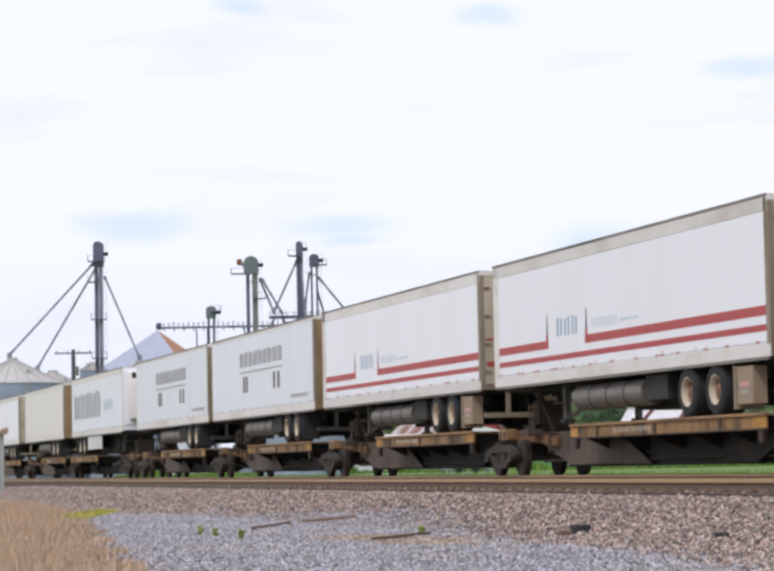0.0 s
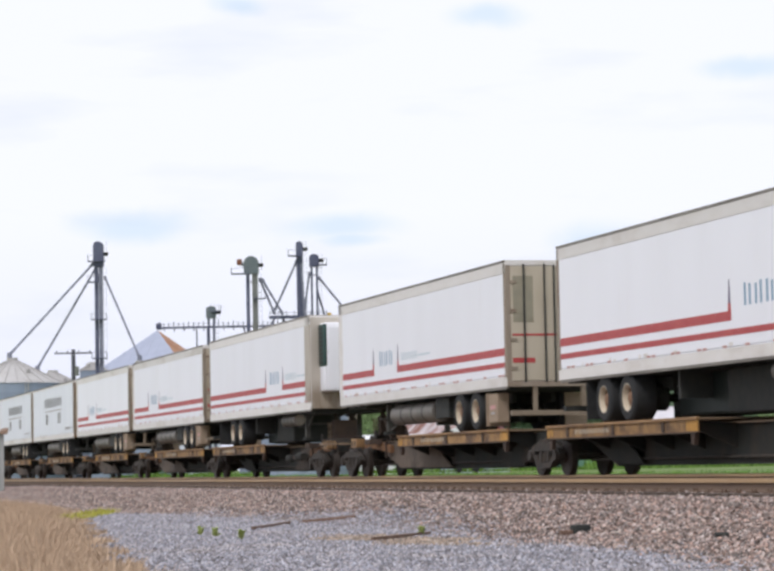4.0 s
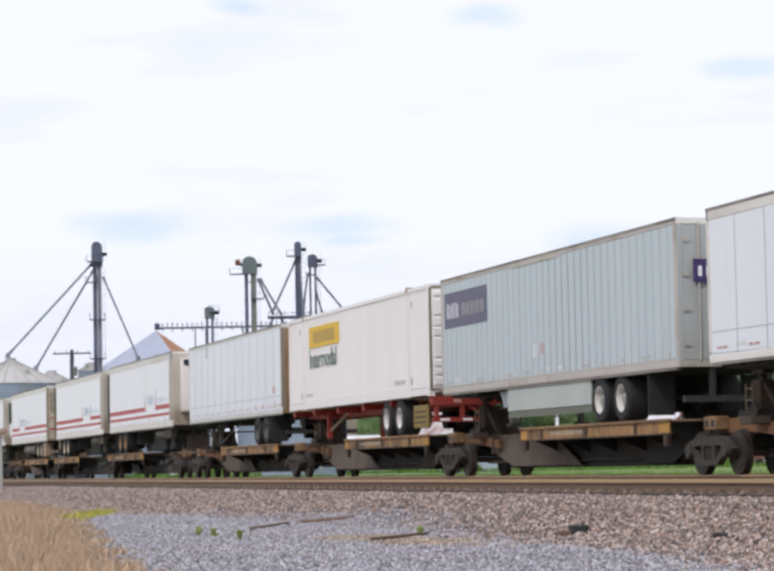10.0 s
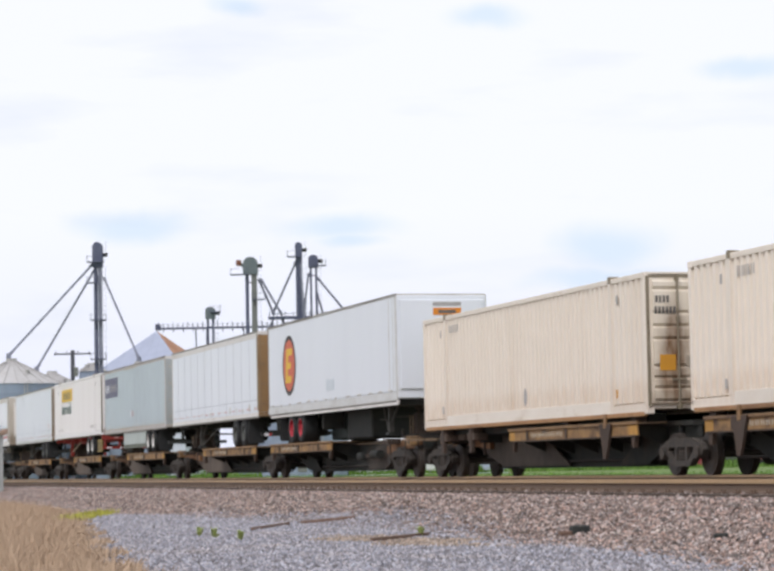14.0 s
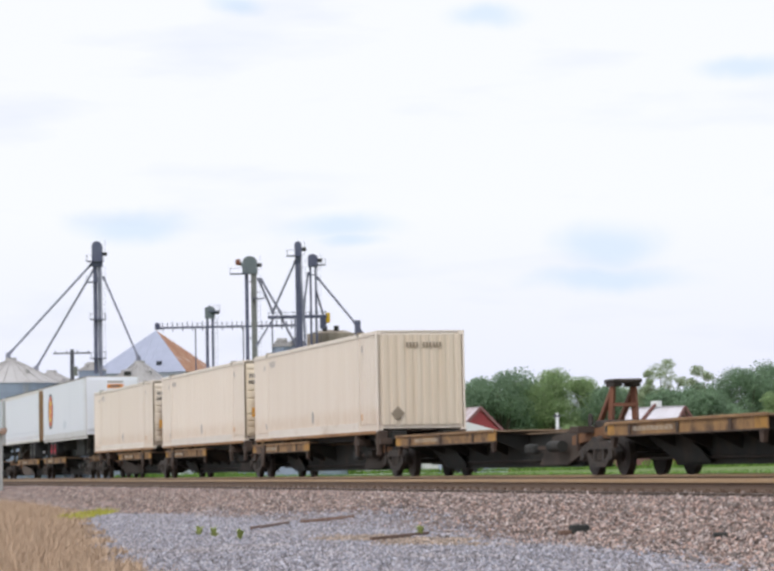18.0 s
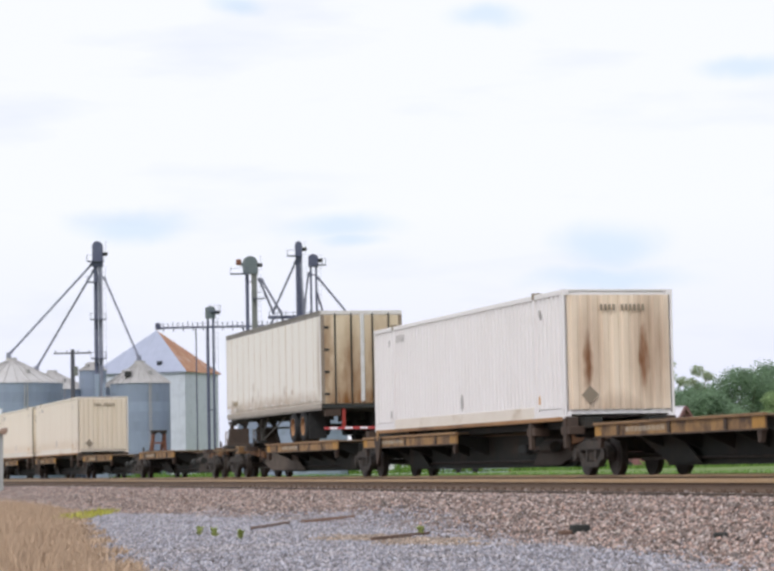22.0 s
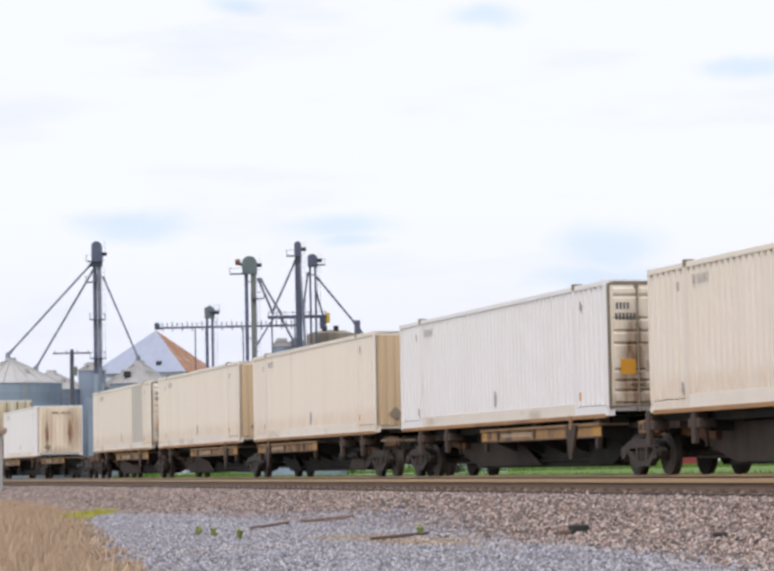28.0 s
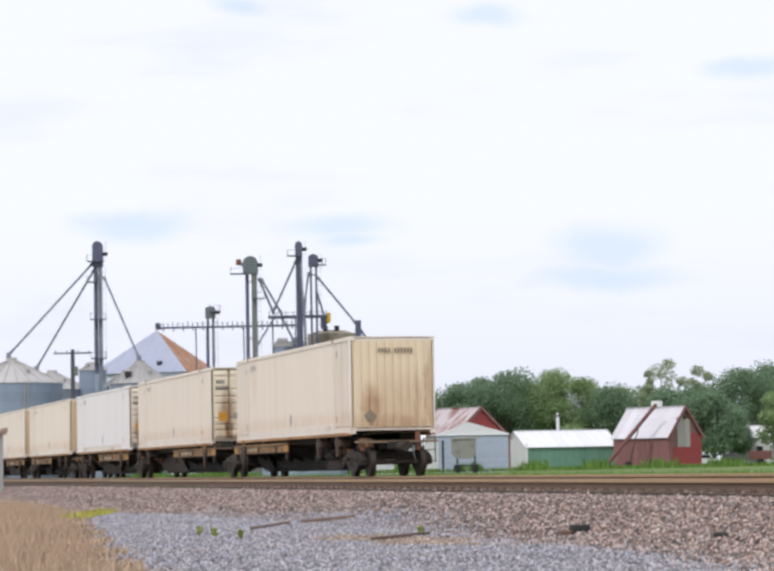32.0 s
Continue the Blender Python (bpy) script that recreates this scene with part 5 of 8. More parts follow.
        one("load_rail", BEAM, car, *sorted((X(0.6), X(length - span[0] - 0.2))), 0.55, 0.95, 1.045, 1.285)
        one("load_rail", BEAM, car, *sorted((X(0.6), X(length - span[0] - 0.2))), -0.95, -0.55, 1.045, 1.285)
        for u in (1.0, 3.4):
            one("cross_bearer", BEAM, car, X(u) - 0.14, X(u) + 0.14, -1.0, 1.0, 0.84, 1.04)
        for u in (0.35, length - 4.3):
            one("end_deck", BEAM, car, *sorted((X(u), X(u + 3.9))), -0.62, 0.62, 1.0, 1.10)
    if hitch:
        h = 2.08 if load == "trailer" else 2.12
        hm_ = RUSTBROWN if load == "trailer" or trail else HITCHRED
        hx = X(0.75 if load == "trailer" else 0.1 if trail else 1.2)
        back = 1 if deck == "R" else -1                       # away from the hitch end, along -x
        hi_ = one("hitch", CASTING, car, hx - 0.32, hx + 0.32, -0.34, 0.34, h - 0.11, h - 0.02, bevel=0.035, label="raised trailer hitch on legs")
        for y in (0.30, -0.30):
            one("jaw", CASTING, hi_, hx - 0.26, hx + 0.26, y * 0.7 - 0.11, y * 0.7 + 0.11, h - 0.19, h - 0.10, bevel=0.03)
            bm = bmesh.new()
            strut(bm, (hx, y * 0.8, h - 0.15), (hx + 0.06, y, 1.02), 0.13, 0.10)
            part("leg", bm, hm_, hi_)
            bm = bmesh.new()
            strut(bm, (hx, y * 0.8, h - 0.22), (hx - back * 1.05, y * 0.8, 1.04), 0.10)
            part("brace", bm, hm_, hi_)
        one("cross_tie", hm_, hi_, hx - 0.05, hx + 0.05, -0.3, 0.3, 1.5, 1.58)
        if load == "trailer" or trail:
            one("stand_box", hm_, hi_, hx - 0.20, hx + 0.22, -0.36, 0.36, 1.20, h - 0.30, bevel=0.03)
            one("stand_flange", hm_, hi_, hx - 0.30, hx + 0.32, -0.42, 0.42, 1.20, 1.28, bevel=0.02)
            bm = bmesh.new()
            for dy in (-0.15, 0.15):
                strut(bm, (hx + 0.06 + dy, 0.47, 1.06), (hx + 0.06 + dy, 0.47, 1.72), 0.028)
            for i in range(3):
                strut(bm, (hx - 0.09, 0.47, 1.18 + 0.22 * i), (hx + 0.21, 0.47, 1.18 + 0.22 * i), 0.026)
            part("step_ladder", bm, DECKTOP, hi_)
        one("lock_box", CASTING, hi_, hx - 0.45, hx + 0.45, -0.55, 0.55, 1.02, 1.20, bevel=0.04)
        rod("hand_wheel", CASTING, hi_, (hx - back * 0.5, 0.58, 1.22), (hx - back * 0.5, 0.62, 1.22), 0.14, 14)
    # brake gear and pipes
    if deck == "F":
        rod("air_reservoir", BEAM, car, (X(3.3), 0.72, 0.66), (X(4.1), 0.72, 0.66), 0.13, 16, "grimy air reservoir")
        one("brake_lever", RUSTBROWN, car, *sorted((X(4.0), X(5.2))), 0.62, 0.66, 0.60, 0.68)
    rod("train_pipe", CASTING, car, (-length + 1.4, 0.40, 0.34), (-1.4, 0.40, 0.34), 0.03, 8)
    rod("brake_rod", CASTING, car, (X(2.2), 0.46, 0.48), (X(6.0), 0.46, 0.56), 0.022, 6)
    for xx in (-1.15, -length + 1.15):
        bm = bmesh.new()
        tube(bm, (xx, 0.55, 0.95), (xx + 0.10, 0.62, 0.62), 0.028, 6)
        tube(bm, (xx + 0.10, 0.62, 0.62), (xx + 0.34, 0.60, 0.50), 0.028, 6)
        tube(bm, (xx + 0.34, 0.60, 0.50), (xx + 0.55, 0.55, 0.78), 0.028, 6)
        part("brake_hose", bm, RUBBER, car)
    for u in (2.5,):
        one("stirrup_post", RUSTBROWN, car, X(u) - 0.04, X(u) + 0.04, 0.60, 0.66, 0.55, 1.0)
    if lead or trail:
        e = lead - 0.25 if lead else lo + 0.25
        for yy in (1.0, -1.0):
            bm = bmesh.new()
            for dy in (-0.18, 0.18):
                strut(bm, (e, yy + dy, 0.38), (e, yy + dy, 1.12), 0.028)
            for i in range(3):
                strut(bm, (e, yy - 0.18, 0.42 + 0.33 * i), (e, yy + 0.18, 0.42 + 0.33 * i), 0.026)
            part("end_ladder", bm, CASTING, car)
    if deck == "F":
        one("brake_cylinder", UNDER, car, X(5.8) - 0.3, X(5.8) + 0.3, 0.52, 0.72, 0.50, 0.74, bevel=0.06)
    truck(car, 0)
    if rear_truck:
        truck(car, -length)
    if lead:
        rod("coupler", CASTING, car, (lead - 0.2, 0, 0.84), (lead + 0.75, 0, 0.84), 0.13, 8)
        for y in (0.62, -0.62):
            one("end_grab_iron", UNDER, car, lead - 0.06, lead, y - 0.3, y + 0.3, 1.03, 1.10)
    if trail:
        rod("coupler", CASTING, car, (lo + 0.2, 0, 0.84), (lo - 0.75, 0, 0.84), 0.13, 8)
        one("end_platform", DECKTOP, car, lo, lo + 0.5, -1.2, 1.2, 0.98, 1.04)
    MOVERS.append((car, q))
    return car


# ---------- the train's make-up, from the leading end to the last car; q: place along the train ----------
BRIGHTORANGE = material("red_orange_decal", (0.62, 0.12, 0.05), (0.55, 0.10, 0.05), 0.5, grain=3, bump=0.02)
PLYDOOR = material("mustard_brown_door", (0.33, 0.20, 0.095), (0.25, 0.145, 0.07), 0.75, grain=2, stain=(0.14, 0.08, 0.05), stain_at=(0.55, 0.75), stretch=(1, 1, 0.3), bump=0.06)
WORNOLIVE = material("worn_olive_grey_paint", (0.27, 0.25, 0.19), (0.35, 0.31, 0.23), 0.7, grain=5, stain=(0.20, 0.13, 0.075), stain_at=(0.54, 0.72), bump=0.05)
JKC = "white refrigerated trailer with two red stripes riding on a spine car"
trailer(167.7, "R", "plain white trailer at the far end of the train")
trailer(148.4, "R", "cream-white trailer with rusty doors on a spine car", OLDWHITE, doors=RUSTDOOR)
t2 = trailer(129.2, "F", "white trailer with large dark lettering bars and a nose unit", COOLWHITE, skirt=False, reefer=True, tank=False)
letters(t2, DARKMARK, -1.0, -9.9, 2.95, 4.2, 7)
letters(t2, PALEMARK, -10.6, -13.4, 3.2, 3.7, 5)
one("side_skirt", GREYBAND, t2, -9.6, -5.2, 1.2, 1.25, 1.4, 2.1, bevel=0.01)
for q_ in (109.2, 92.2):
    t3 = trailer(q_, "R", "white trailer with dark lettering over paired bars", COOLWHITE, doors=RUSTDOOR, top=0.12)
    letters(t3, DARKMARK, -5.0, -11.8, 3.85, 4.35, 9)
    one("underline", GREYMARK, t3, -11.7, -5.0, 1.297, 1.302, 3.62, 3.68)
    for x_ in (-5.5, -5.95, -10.3, -10.95):
        one("emblem_bar", DARKMARK, t3, x_ - 0.34, x_, 1.297, 1.302, 2.95, 3.5)
    letters(t3, GREYMARK, -12.9, -15.4, 2.55, 2.68, 8)
trailer(74.9, "R", JKC, WHITE, style="stripe")
trailer(57.6, "R", JKC, WHITE, style="stripe")
trailer(40.2, "F", "white striped refrigerated trailer with its nose unit to the rear", WHITE, axles=(3.95, 5.25), style="stripe", reefer="side", doors=DARKDOOR, z1=5.04)
ts = trailer(20.3, "R", JKC, WHITE, style="stripe", z1=5.08)
one("bare_patch", WORNOLIVE, ts, -L - 0.036, -L - 0.031, 0.62, 1.12, 3.62, 4.72, bevel=0.0, label="worn olive-grey patch on the door")
one("door_seam", UNDER, ts, -L - 0.040, -L - 0.028, -0.014, 0.014, 2.24, 4.95)
rod("lock_rod", UNDER, ts, (-L - 0.06, 0.10, 2.2), (-L - 0.06, 0.10, 4.98), 0.022, 8)
tn = trailer(0.4, "F", JKC, WHITE, style="stripe", reefer=False, doors=DARKDOOR, z1=5.06)
nu = one("nose_unit", NAVYBLACK, tn, -L - 0.62, -L - 0.045, -1.1, 1.08, 2.6, 4.85, bevel=0.05, label="dark refrigeration unit with a red panel")
one("red_panel", CHASSISRED, nu, -L - 0.632, -L - 0.618, -0.8, 0.95, 2.95, 3.85)
trailer(-17.8, "F", "white striped refrigerated trailer with its nose unit to the rear", WHITE, style="stripe", reefer=True, rim=RIMORANGE, doors=DARKDOOR, z1=5.08)
sw = trailer(-37.6, "R", "white sheet-sided trailer with upright seams, brown doors", COOLWHITE, seams=1.2, tank=False, bands=GREYBAND, doors=RUSTDOOR, top=0.12, rim=RIMDARK)
one("torn_seam", UNDER, sw, -3.56, -3.52, 1.297, 1.3035, 4.48, 4.86)
one("lifted_sheet", GREYBAND, sw, -3.5, -2.1, 1.297, 1.302, 4.80, 4.84)
bm = bmesh.new()
bmesh.ops.create_cone(bm, cap_ends=True, segments=4, radius1=0.17, radius2=0.17, depth=0.006, matrix=pose(-L + 1.25, 1.302, 2.90, 90, 0, 0))
part("hazard_placard", bm, FADEDRED, sw)
jb = container(-54.8, "white ribbed container with yellow sign on a red chassis", PINKWHITE, end="door", z0=2.1, z1=5.02, pitch=0.24, end_mat=PINKWHITE, number=False)
one("yellow_sign", YELLOW, jb, -6.65, -2.8, 1.290, 1.296, 4.0, 4.64)
letters(jb, DARKMARK, -3.4, -6.1, 4.12, 4.5, 6, 1.297)
one("door_sign", YELLOW, jb, -L - 0.084, -L - 0.0765, 0.15, 0.95, 4.1, 4.55)
txt = bpy.data.curves.new("intermodal", "FONT")
txt.body, txt.size, txt.extrude, txt.align_x = "Intermodal", 0.78, 0.002, "LEFT"
txt.offset = 0.012
txt.materials.append(GREENMARK)
tob = new("lettering", txt)
tob.parent = jb
tob.matrix_basis = pose(-2.8, 1.292, 3.38, 90, 0, 180)
letters(jb, GREYMARK, -2.2, -3.2, 2.5, 2.6, 4, 1.287)
letters(jb, GREYMARK, -L + 3.4, -L + 2.3, 2.5, 2.62, 4, 1.287)
# its chassis
# guard yellow lowered to hold the shadow below the container
OLIVEBOX = material("shaded_yellow_guard", (0.27, 0.20, 0.065), (0.20, 0.14, 0.05), 0.7, grain=4, stain=(0.16, 0.10, 0.05), stain_at=(0.52, 0.72), bump=0.05)
ch = thing("container_chassis", "red steel container chassis with white wheels", "chassis")
MOVERS.append((ch, -54.8))
for y in (0.45, -0.45):
    one("main_beam", CHASSISRED, ch, -L + 0.1, -0.3, y - 0.08, y + 0.08, 1.82, 2.06)
for x in (-0.3, -3.0, -6.0, -9.0, -12.0, -L + 0.2):
    one("cross_beam", CHASSISRED, ch, x - 0.1, x + 0.1, -1.22, 1.22, 1.92, 2.1)
bogie(ch, [-L + 3.1, -L + 4.45], RIMWHITE, CHASSISRED)
one("bumper", CHASSISRED, ch, -L - 0.02, -L + 0.1, -1.22, 1.22, 1.42, 1.54)
for y in (-1.1, -0.4, 0.4, 1.1):
    one("bumper_post", CHASSISRED, ch, -L, -L + 0.1, y - 0.05, y + 0.05, 1.5, 2.0)
for i in range(4):
    one("white_stripe", WHITE, ch, -L - 0.026, -L - 0.018, -1.1 + 0.62 * i, -0.84 + 0.62 * i, 1.45, 1.51)
one("tail_beam", CHASSISRED, ch, -L - 0.03, -L + 0.12, -1.23, 1.23, 1.86, 2.09, bevel=0.01)
for y in (-0.95, -0.2, 0.55):
    one("tail_lamp", FADEDRED, ch, -L - 0.042, -L - 0.028, y - 0.1, y + 0.1, 1.92, 2.02)
bm = bmesh.new()
strut(bm, (-L + 0.04, 0.35, 1.9), (-L + 0.04, -0.35, 1.5), 0.06)
part("tail_brace", bm, CHASSISRED, ch)
one("fifth_wheel_plate", CHASSISRED, ch, -3.4, -0.2, -0.7, 0.7, 1.86, 1.93)
for y in (-0.85, 0.85):
    one("landing_leg", CHASSISRED, ch, -3.6, -3.45, y - 0.07, y + 0.07, 1.2, 2.0)
bm = bmesh.new()
strut(bm, (-3.5, 0.85, 1.4), (-2.4, 0.5, 1.95), 0.07)
strut(bm, (-3.5, 0.85, 1.4), (-4.6, 0.5, 1.95), 0.07)
part("leg_brace", bm, MUDFLAP, ch)
one("mud_flap", OLIVEBOX, ch, -L + 0.75, -L + 2.1, 1.08, 1.14, 1.3, 1.90, bevel=0.015, label="yellow ribbed side guard, dulled by shade in its colour")
for z_ in (1.42, 1.56, 1.70):
    one("guard_rib", RUSTBROWN, ch, -L + 0.9, -L + 1.95, 1.14, 1.155, z_, z_ + 0.04)
PURPLE = material("purple_decal", (0.05, 0.03, 0.12), (0.08, 0.05, 0.16), 0.5, grain=3, bump=0.02)
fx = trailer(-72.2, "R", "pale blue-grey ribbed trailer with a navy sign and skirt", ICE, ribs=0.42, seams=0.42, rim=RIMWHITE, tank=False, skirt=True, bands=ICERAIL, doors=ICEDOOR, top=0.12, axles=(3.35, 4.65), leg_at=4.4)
one("navy_sign", NAVY, fx, -3.9, -0.3, 1.298, 1.304, 3.74, 4.63)
letters(fx, WHITE, -0.5, -1.6, 3.98, 4.36, 3, 1.305)
letters(fx, GREYMARK, -1.8, -3.7, 4.0, 4.32, 5, 1.305)
one("door_sign", PURPLE, fx, -L - 0.09, -L - 0.083, 0.10, 0.98, 3.74, 4.20)
for y_ in (0.85, 0.68, 0.5):
    one("sign_bar", WHITE, fx, -L - 0.094, -L - 0.0905, y_ - 0.05, y_ + 0.03, 3.86, 4.06)
letters(fx, FADEDRED, -7.8, -8.2, 2.75, 3.0, 1)
letters(fx, WHITE, -7.3, -7.7, 2.7, 3.0, 1)
one("rail_patch", ALU, fx, -9.15, -5.9, 1.303, 1.309, 4.84, 4.96, label="bare grey metal patch")
pd = trailer(-89.9, "R", "white trailer with upright seams and rusty doors", COOLWHITE, seams=1.25, tank=False, doors=PLYDOOR, bands=BAND, top=0.22, rim=RIMDARK)
one("door_tag", BRIGHTORANGE, pd, -L - 0.09, -L - 0.084, -0.15, 0.85, 4.30, 4.52)
one("door_panel", BAND, pd, -L - 0.088, -L - 0.082, -0.9, 0.95, 4.56, 4.80, label="pale panel above the doors")
for y_ in (0.72, 0.5, 0.28, 0.06):
    one("tag_bar", YELLOW, pd, -L - 0.094, -L - 0.0905, y_ - 0.07, y_ + 0.03, 4.35, 4.47)
one("bumper_strip", WHITE, pd, -L - 0.05, -L - 0.041, -1.1, 1.1, 1.44, 1.52)
for y_ in (-0.75, 0.1, 0.85):
    one("bumper_mark", RED, pd, -L - 0.056, -L - 0.051, y_ - 0.2, y_ + 0.1, 1.44, 1.52)
e_t = trailer(-107.7, "F", "smooth white trailer with an orange oval emblem and red hubs", COOLWHITE, rim=RIMRED, tank=False, bands=GREYBAND, doors=RUSTDOOR, top=0.07, axles=(3.15, 4.4))
for nm_, m_, a_, b_, y_ in (("emblem_border", BLACK, 0.94, 0.97, 1.300), ("emblem_oval", BRIGHTORANGE, 0.78, 0.83, 1.303)):
    bm = bmesh.new()
    prism(bm, [(-3.12 + a_ * math.cos(k * 0.19635), 3.62 + b_ * math.sin(k * 0.19635)) for k in range(32)], 1.296, y_)
    part(nm_, bm, m_, e_t)
lean = lambda x, z: (x - (z - 3.62) * 0.18, z)
for x0_, x1_, z0_, z1_, y_ in ((-3.5, -2.7, 3.06, 3.28, 1.306), (-3.38, -2.7, 3.51, 3.71, 1.306), (-3.5, -2.7, 3.94, 4.16, 1.306), (-2.98, -2.7, 3.06, 4.16, 1.3085)):
    bm = bmesh.new()
    prism(bm, [lean(x0_, z0_), lean(x1_, z0_), lean(x1_, z1_), lean(x0_, z1_)], 1.303, y_)
    part("emblem_bar", bm, YELLOW, e_t)
for x_ in (0.35, 0.75):
    one("corner_strip", GREYBAND, e_t, -L + x_ - 0.03, -L + x_ + 0.03, 1.297, 1.303, 2.4, 4.9)
letters(e_t, PALEMARK, -8.1, -9.2, 2.62, 2.98, 2)
one("lower_skirt", BAND, e_t, -L, -0.3, 1.24, 1.29, 1.98, 2.12)
one("nose_sign", ORANGE, e_t, -L - 0.06, -L - 0.052, -0.55, 0.25, 4.42, 4.62)
one("nose_sign_bar", DARKMARK, e_t, -L - 0.064, -L - 0.060, -0.4, 0.1, 4.47, 4.56)
one("nose_label", GREYMARK, e_t, -L - 0.06, -L - 0.052, -0.55, 0.25, 4.68, 4.78)

C_ = "cream ribbed container resting on a spine car"
container(-126.5, C_ + ", rusty barred door end", CREAM, end="door", end_mat=DOORRUSTY)
container(-145.0, C_, CREAM, end="door", end_mat=DOORRUST)
container(-163.0, C_ + ", blank streaked end", CREAM, end_mat=PALE_END)
ow = trailer(-216.8, "R", "old weathered white trailer with tan doors on a spine car", OLDSIDE, length=14.35, ribs=1.2, seams=0.9, z1=5.08, tank=False, doors=OLDDOOR, rim=RIMORANGE, top=0.15)
one("repaired_corner", WHITE, ow, -0.73, -0.10, 1.303, 1.308, 2.25, 2.47, label="clean white patch at the lower corner")
one("patch_edge", RUSTPALE, ow, -0.76, -0.08, 1.303, 1.308, 2.475, 2.51)
one("patch_edge", RUSTPALE, ow, -0.79, -0.765, 1.303, 1.308, 2.18, 2.75)
letters(ow, DULLMARK, -0.94, -1.94, 2.54, 2.70, 4, 1.303)
for x_ in (-1.68, -1.95, -2.25):
    one("old_outline", DULLMARK, ow, x_ - 0.02, x_ + 0.02, 1.303, 1.308, 2.24, 2.56)
one("old_outline", DULLMARK, ow, -2.25, -1.68, 1.303, 1.308, 2.21, 2.24)
container(-237.5, "white ribbed container with rust-streaked blank end", PINKWHITE, end_mat=END22)
container(-274.8, C_ + " with a grey panel", CREAM, end="door", end_mat=DOORRUSTY, patch=True)
container(-292.8, C_, CREAM)
container(-311.4, C_, CREAM)
container(-330.3, C_ + ", stained door end", PINKWHITE, end="door", end_mat=DOORRUSTY)
container(-348.9, C_ + ", barred door end", CREAM, end="door", end_mat=DOORRUST)
container(-369.8, "cream ribbed container on the last spine car", CREAM, end_mat=END29)

# trucks: shared between platforms, in pairs where two cars couple
CARS = [  # (leading truck, trailing truck, deck end, load, coupler ahead, own trailing truck)
    (168.8, 149.9, "R", "trailer", 0, 0), (149.9, 130.7, "R", "trailer", 0, 0), (130.7, 113.6, "F", "trailer", 0, 1),
    (109.5, 92.6, "R", "trailer", 1, 0), (92.6, 75.4, "R", "trailer", 0, 0), (75.4, 58.1, "R", "trailer", 0, 0), (58.1, 40.8, "R", "trailer", 0, 0), (40.8, 24.2, "F", "trailer", 0, 1),
    (20.1, 2.3, "R", "trailer", 1, 0), (2.3, -16.75, "F", "trailer", 0, 0), (-16.75, -33.65, "F", "trailer", 0, 1),
    (-37.35, -54.2, "R", "trailer", 1, 0), (-54.2, -71.75, "R", "trailer", 0, 0), (-71.75, -89.1, "R", "trailer", 0, 0), (-89.1, -106.8, "R", "trailer", 0, 0), (-106.8, -123.1, "F", "trailer", 0, 1),
    (-127.1, -143.8, "R", "container", 1, 0), (-143.8, -162.1, "F", "container", 0, 0), (-162.1, -180.1, "F", "container", 0, 0), (-180.1, -196.5, "F", "container", 0, 0), (-196.5, -212.7, "F", "container", 0, 1),
    (-216.8, -235.3, "R", "trailer", 1, 0), (-235.3, -254.6, "F", "container", 0, 0), (-254.6, -271.2, "F", "container", 0, 1),
    (-275.2, -291.8, "R", "container", 1, 0), (-291.8, -310.2, "R", "container", 0, 0), (-310.2, -327.0, "F", "container", 0, 1),
    (-331.1, -347.7, "R", "container", 1, 0), (-347.7, -367.4, "R", "container", 0, 0), (-367.4, -385.2, "F", "container", 0, 1)]
EMPTY = (19, 20, 23)
SPANS = {6: (1.0, 11.5), 8: (2.0, 11.7), 10: (0.3, 9.9), 12: (1.1, 9.9), 15: (1.0, 9.4), 18: (0.4, 8.6), 20: (1.2, 9.4), 21: (2.35, 12.1), 22: (0.75, 10.0), 25: (1.8, 10.5)}   # wheel decks that differ
for i_, (a_, b_, dk, ld, ahead, behind) in enumerate(CARS):
    has_hitch = ld == "trailer" or i_ in EMPTY or i_ == 21
    lb = "empty spine car platform with worn yellow deck and raised hitch" if i_ in EMPTY else ""
    sp_ = SPANS.get(i_, (1.8, 10.2) if ld == "container" and i_ not in EMPTY else (1.4, 10.7) if dk == "R" else (0.9, 9.8))
    car = spine_car(a_, a_ - b_, dk, has_hitch, bool(behind), 1.3 * ahead, 1.3 * behind, lb, ld, sp_)
# marker and hose on the last car
last = MOVERS[-1][0]
for y_ in (1.05, -0.62):
    one("end_post", HITCHRED, last, -19.0, -18.92, y_ - 0.07, y_ + 0.07, 0.75, 1.1 if y_ > 0 else 1.3, bevel=0.02)
rod("air_hose", BLACK, last, (-19.15, -0.4, 0.85), (-19.5, -0.4, 0.35), 0.03, 8)
one("step", UNDER, last, -19.1, -18.5, 1.0, 1.25, 0.35, 0.40)


# ---------- beyond the line: grain elevator, farmyard, trees ----------
GALV = material("galvanised_sheet", (0.27, 0.32, 0.41), (0.23, 0.275, 0.36), 0.5, 0.3, grain=1.2, stain=(0.22, 0.26, 0.30), stain_at=(0.5, 0.8), stretch=(1, 1, 0.3), bump=0.05, vary=0.08)
GALVROOF = material("weathered_bin_roof", (0.47, 0.455, 0.45), (0.40, 0.385, 0.375), 0.5, 0.2, grain=1.5, stain=(0.30, 0.27, 0.24), stain_at=(0.55, 0.85), bump=0.05, vary=0.08)
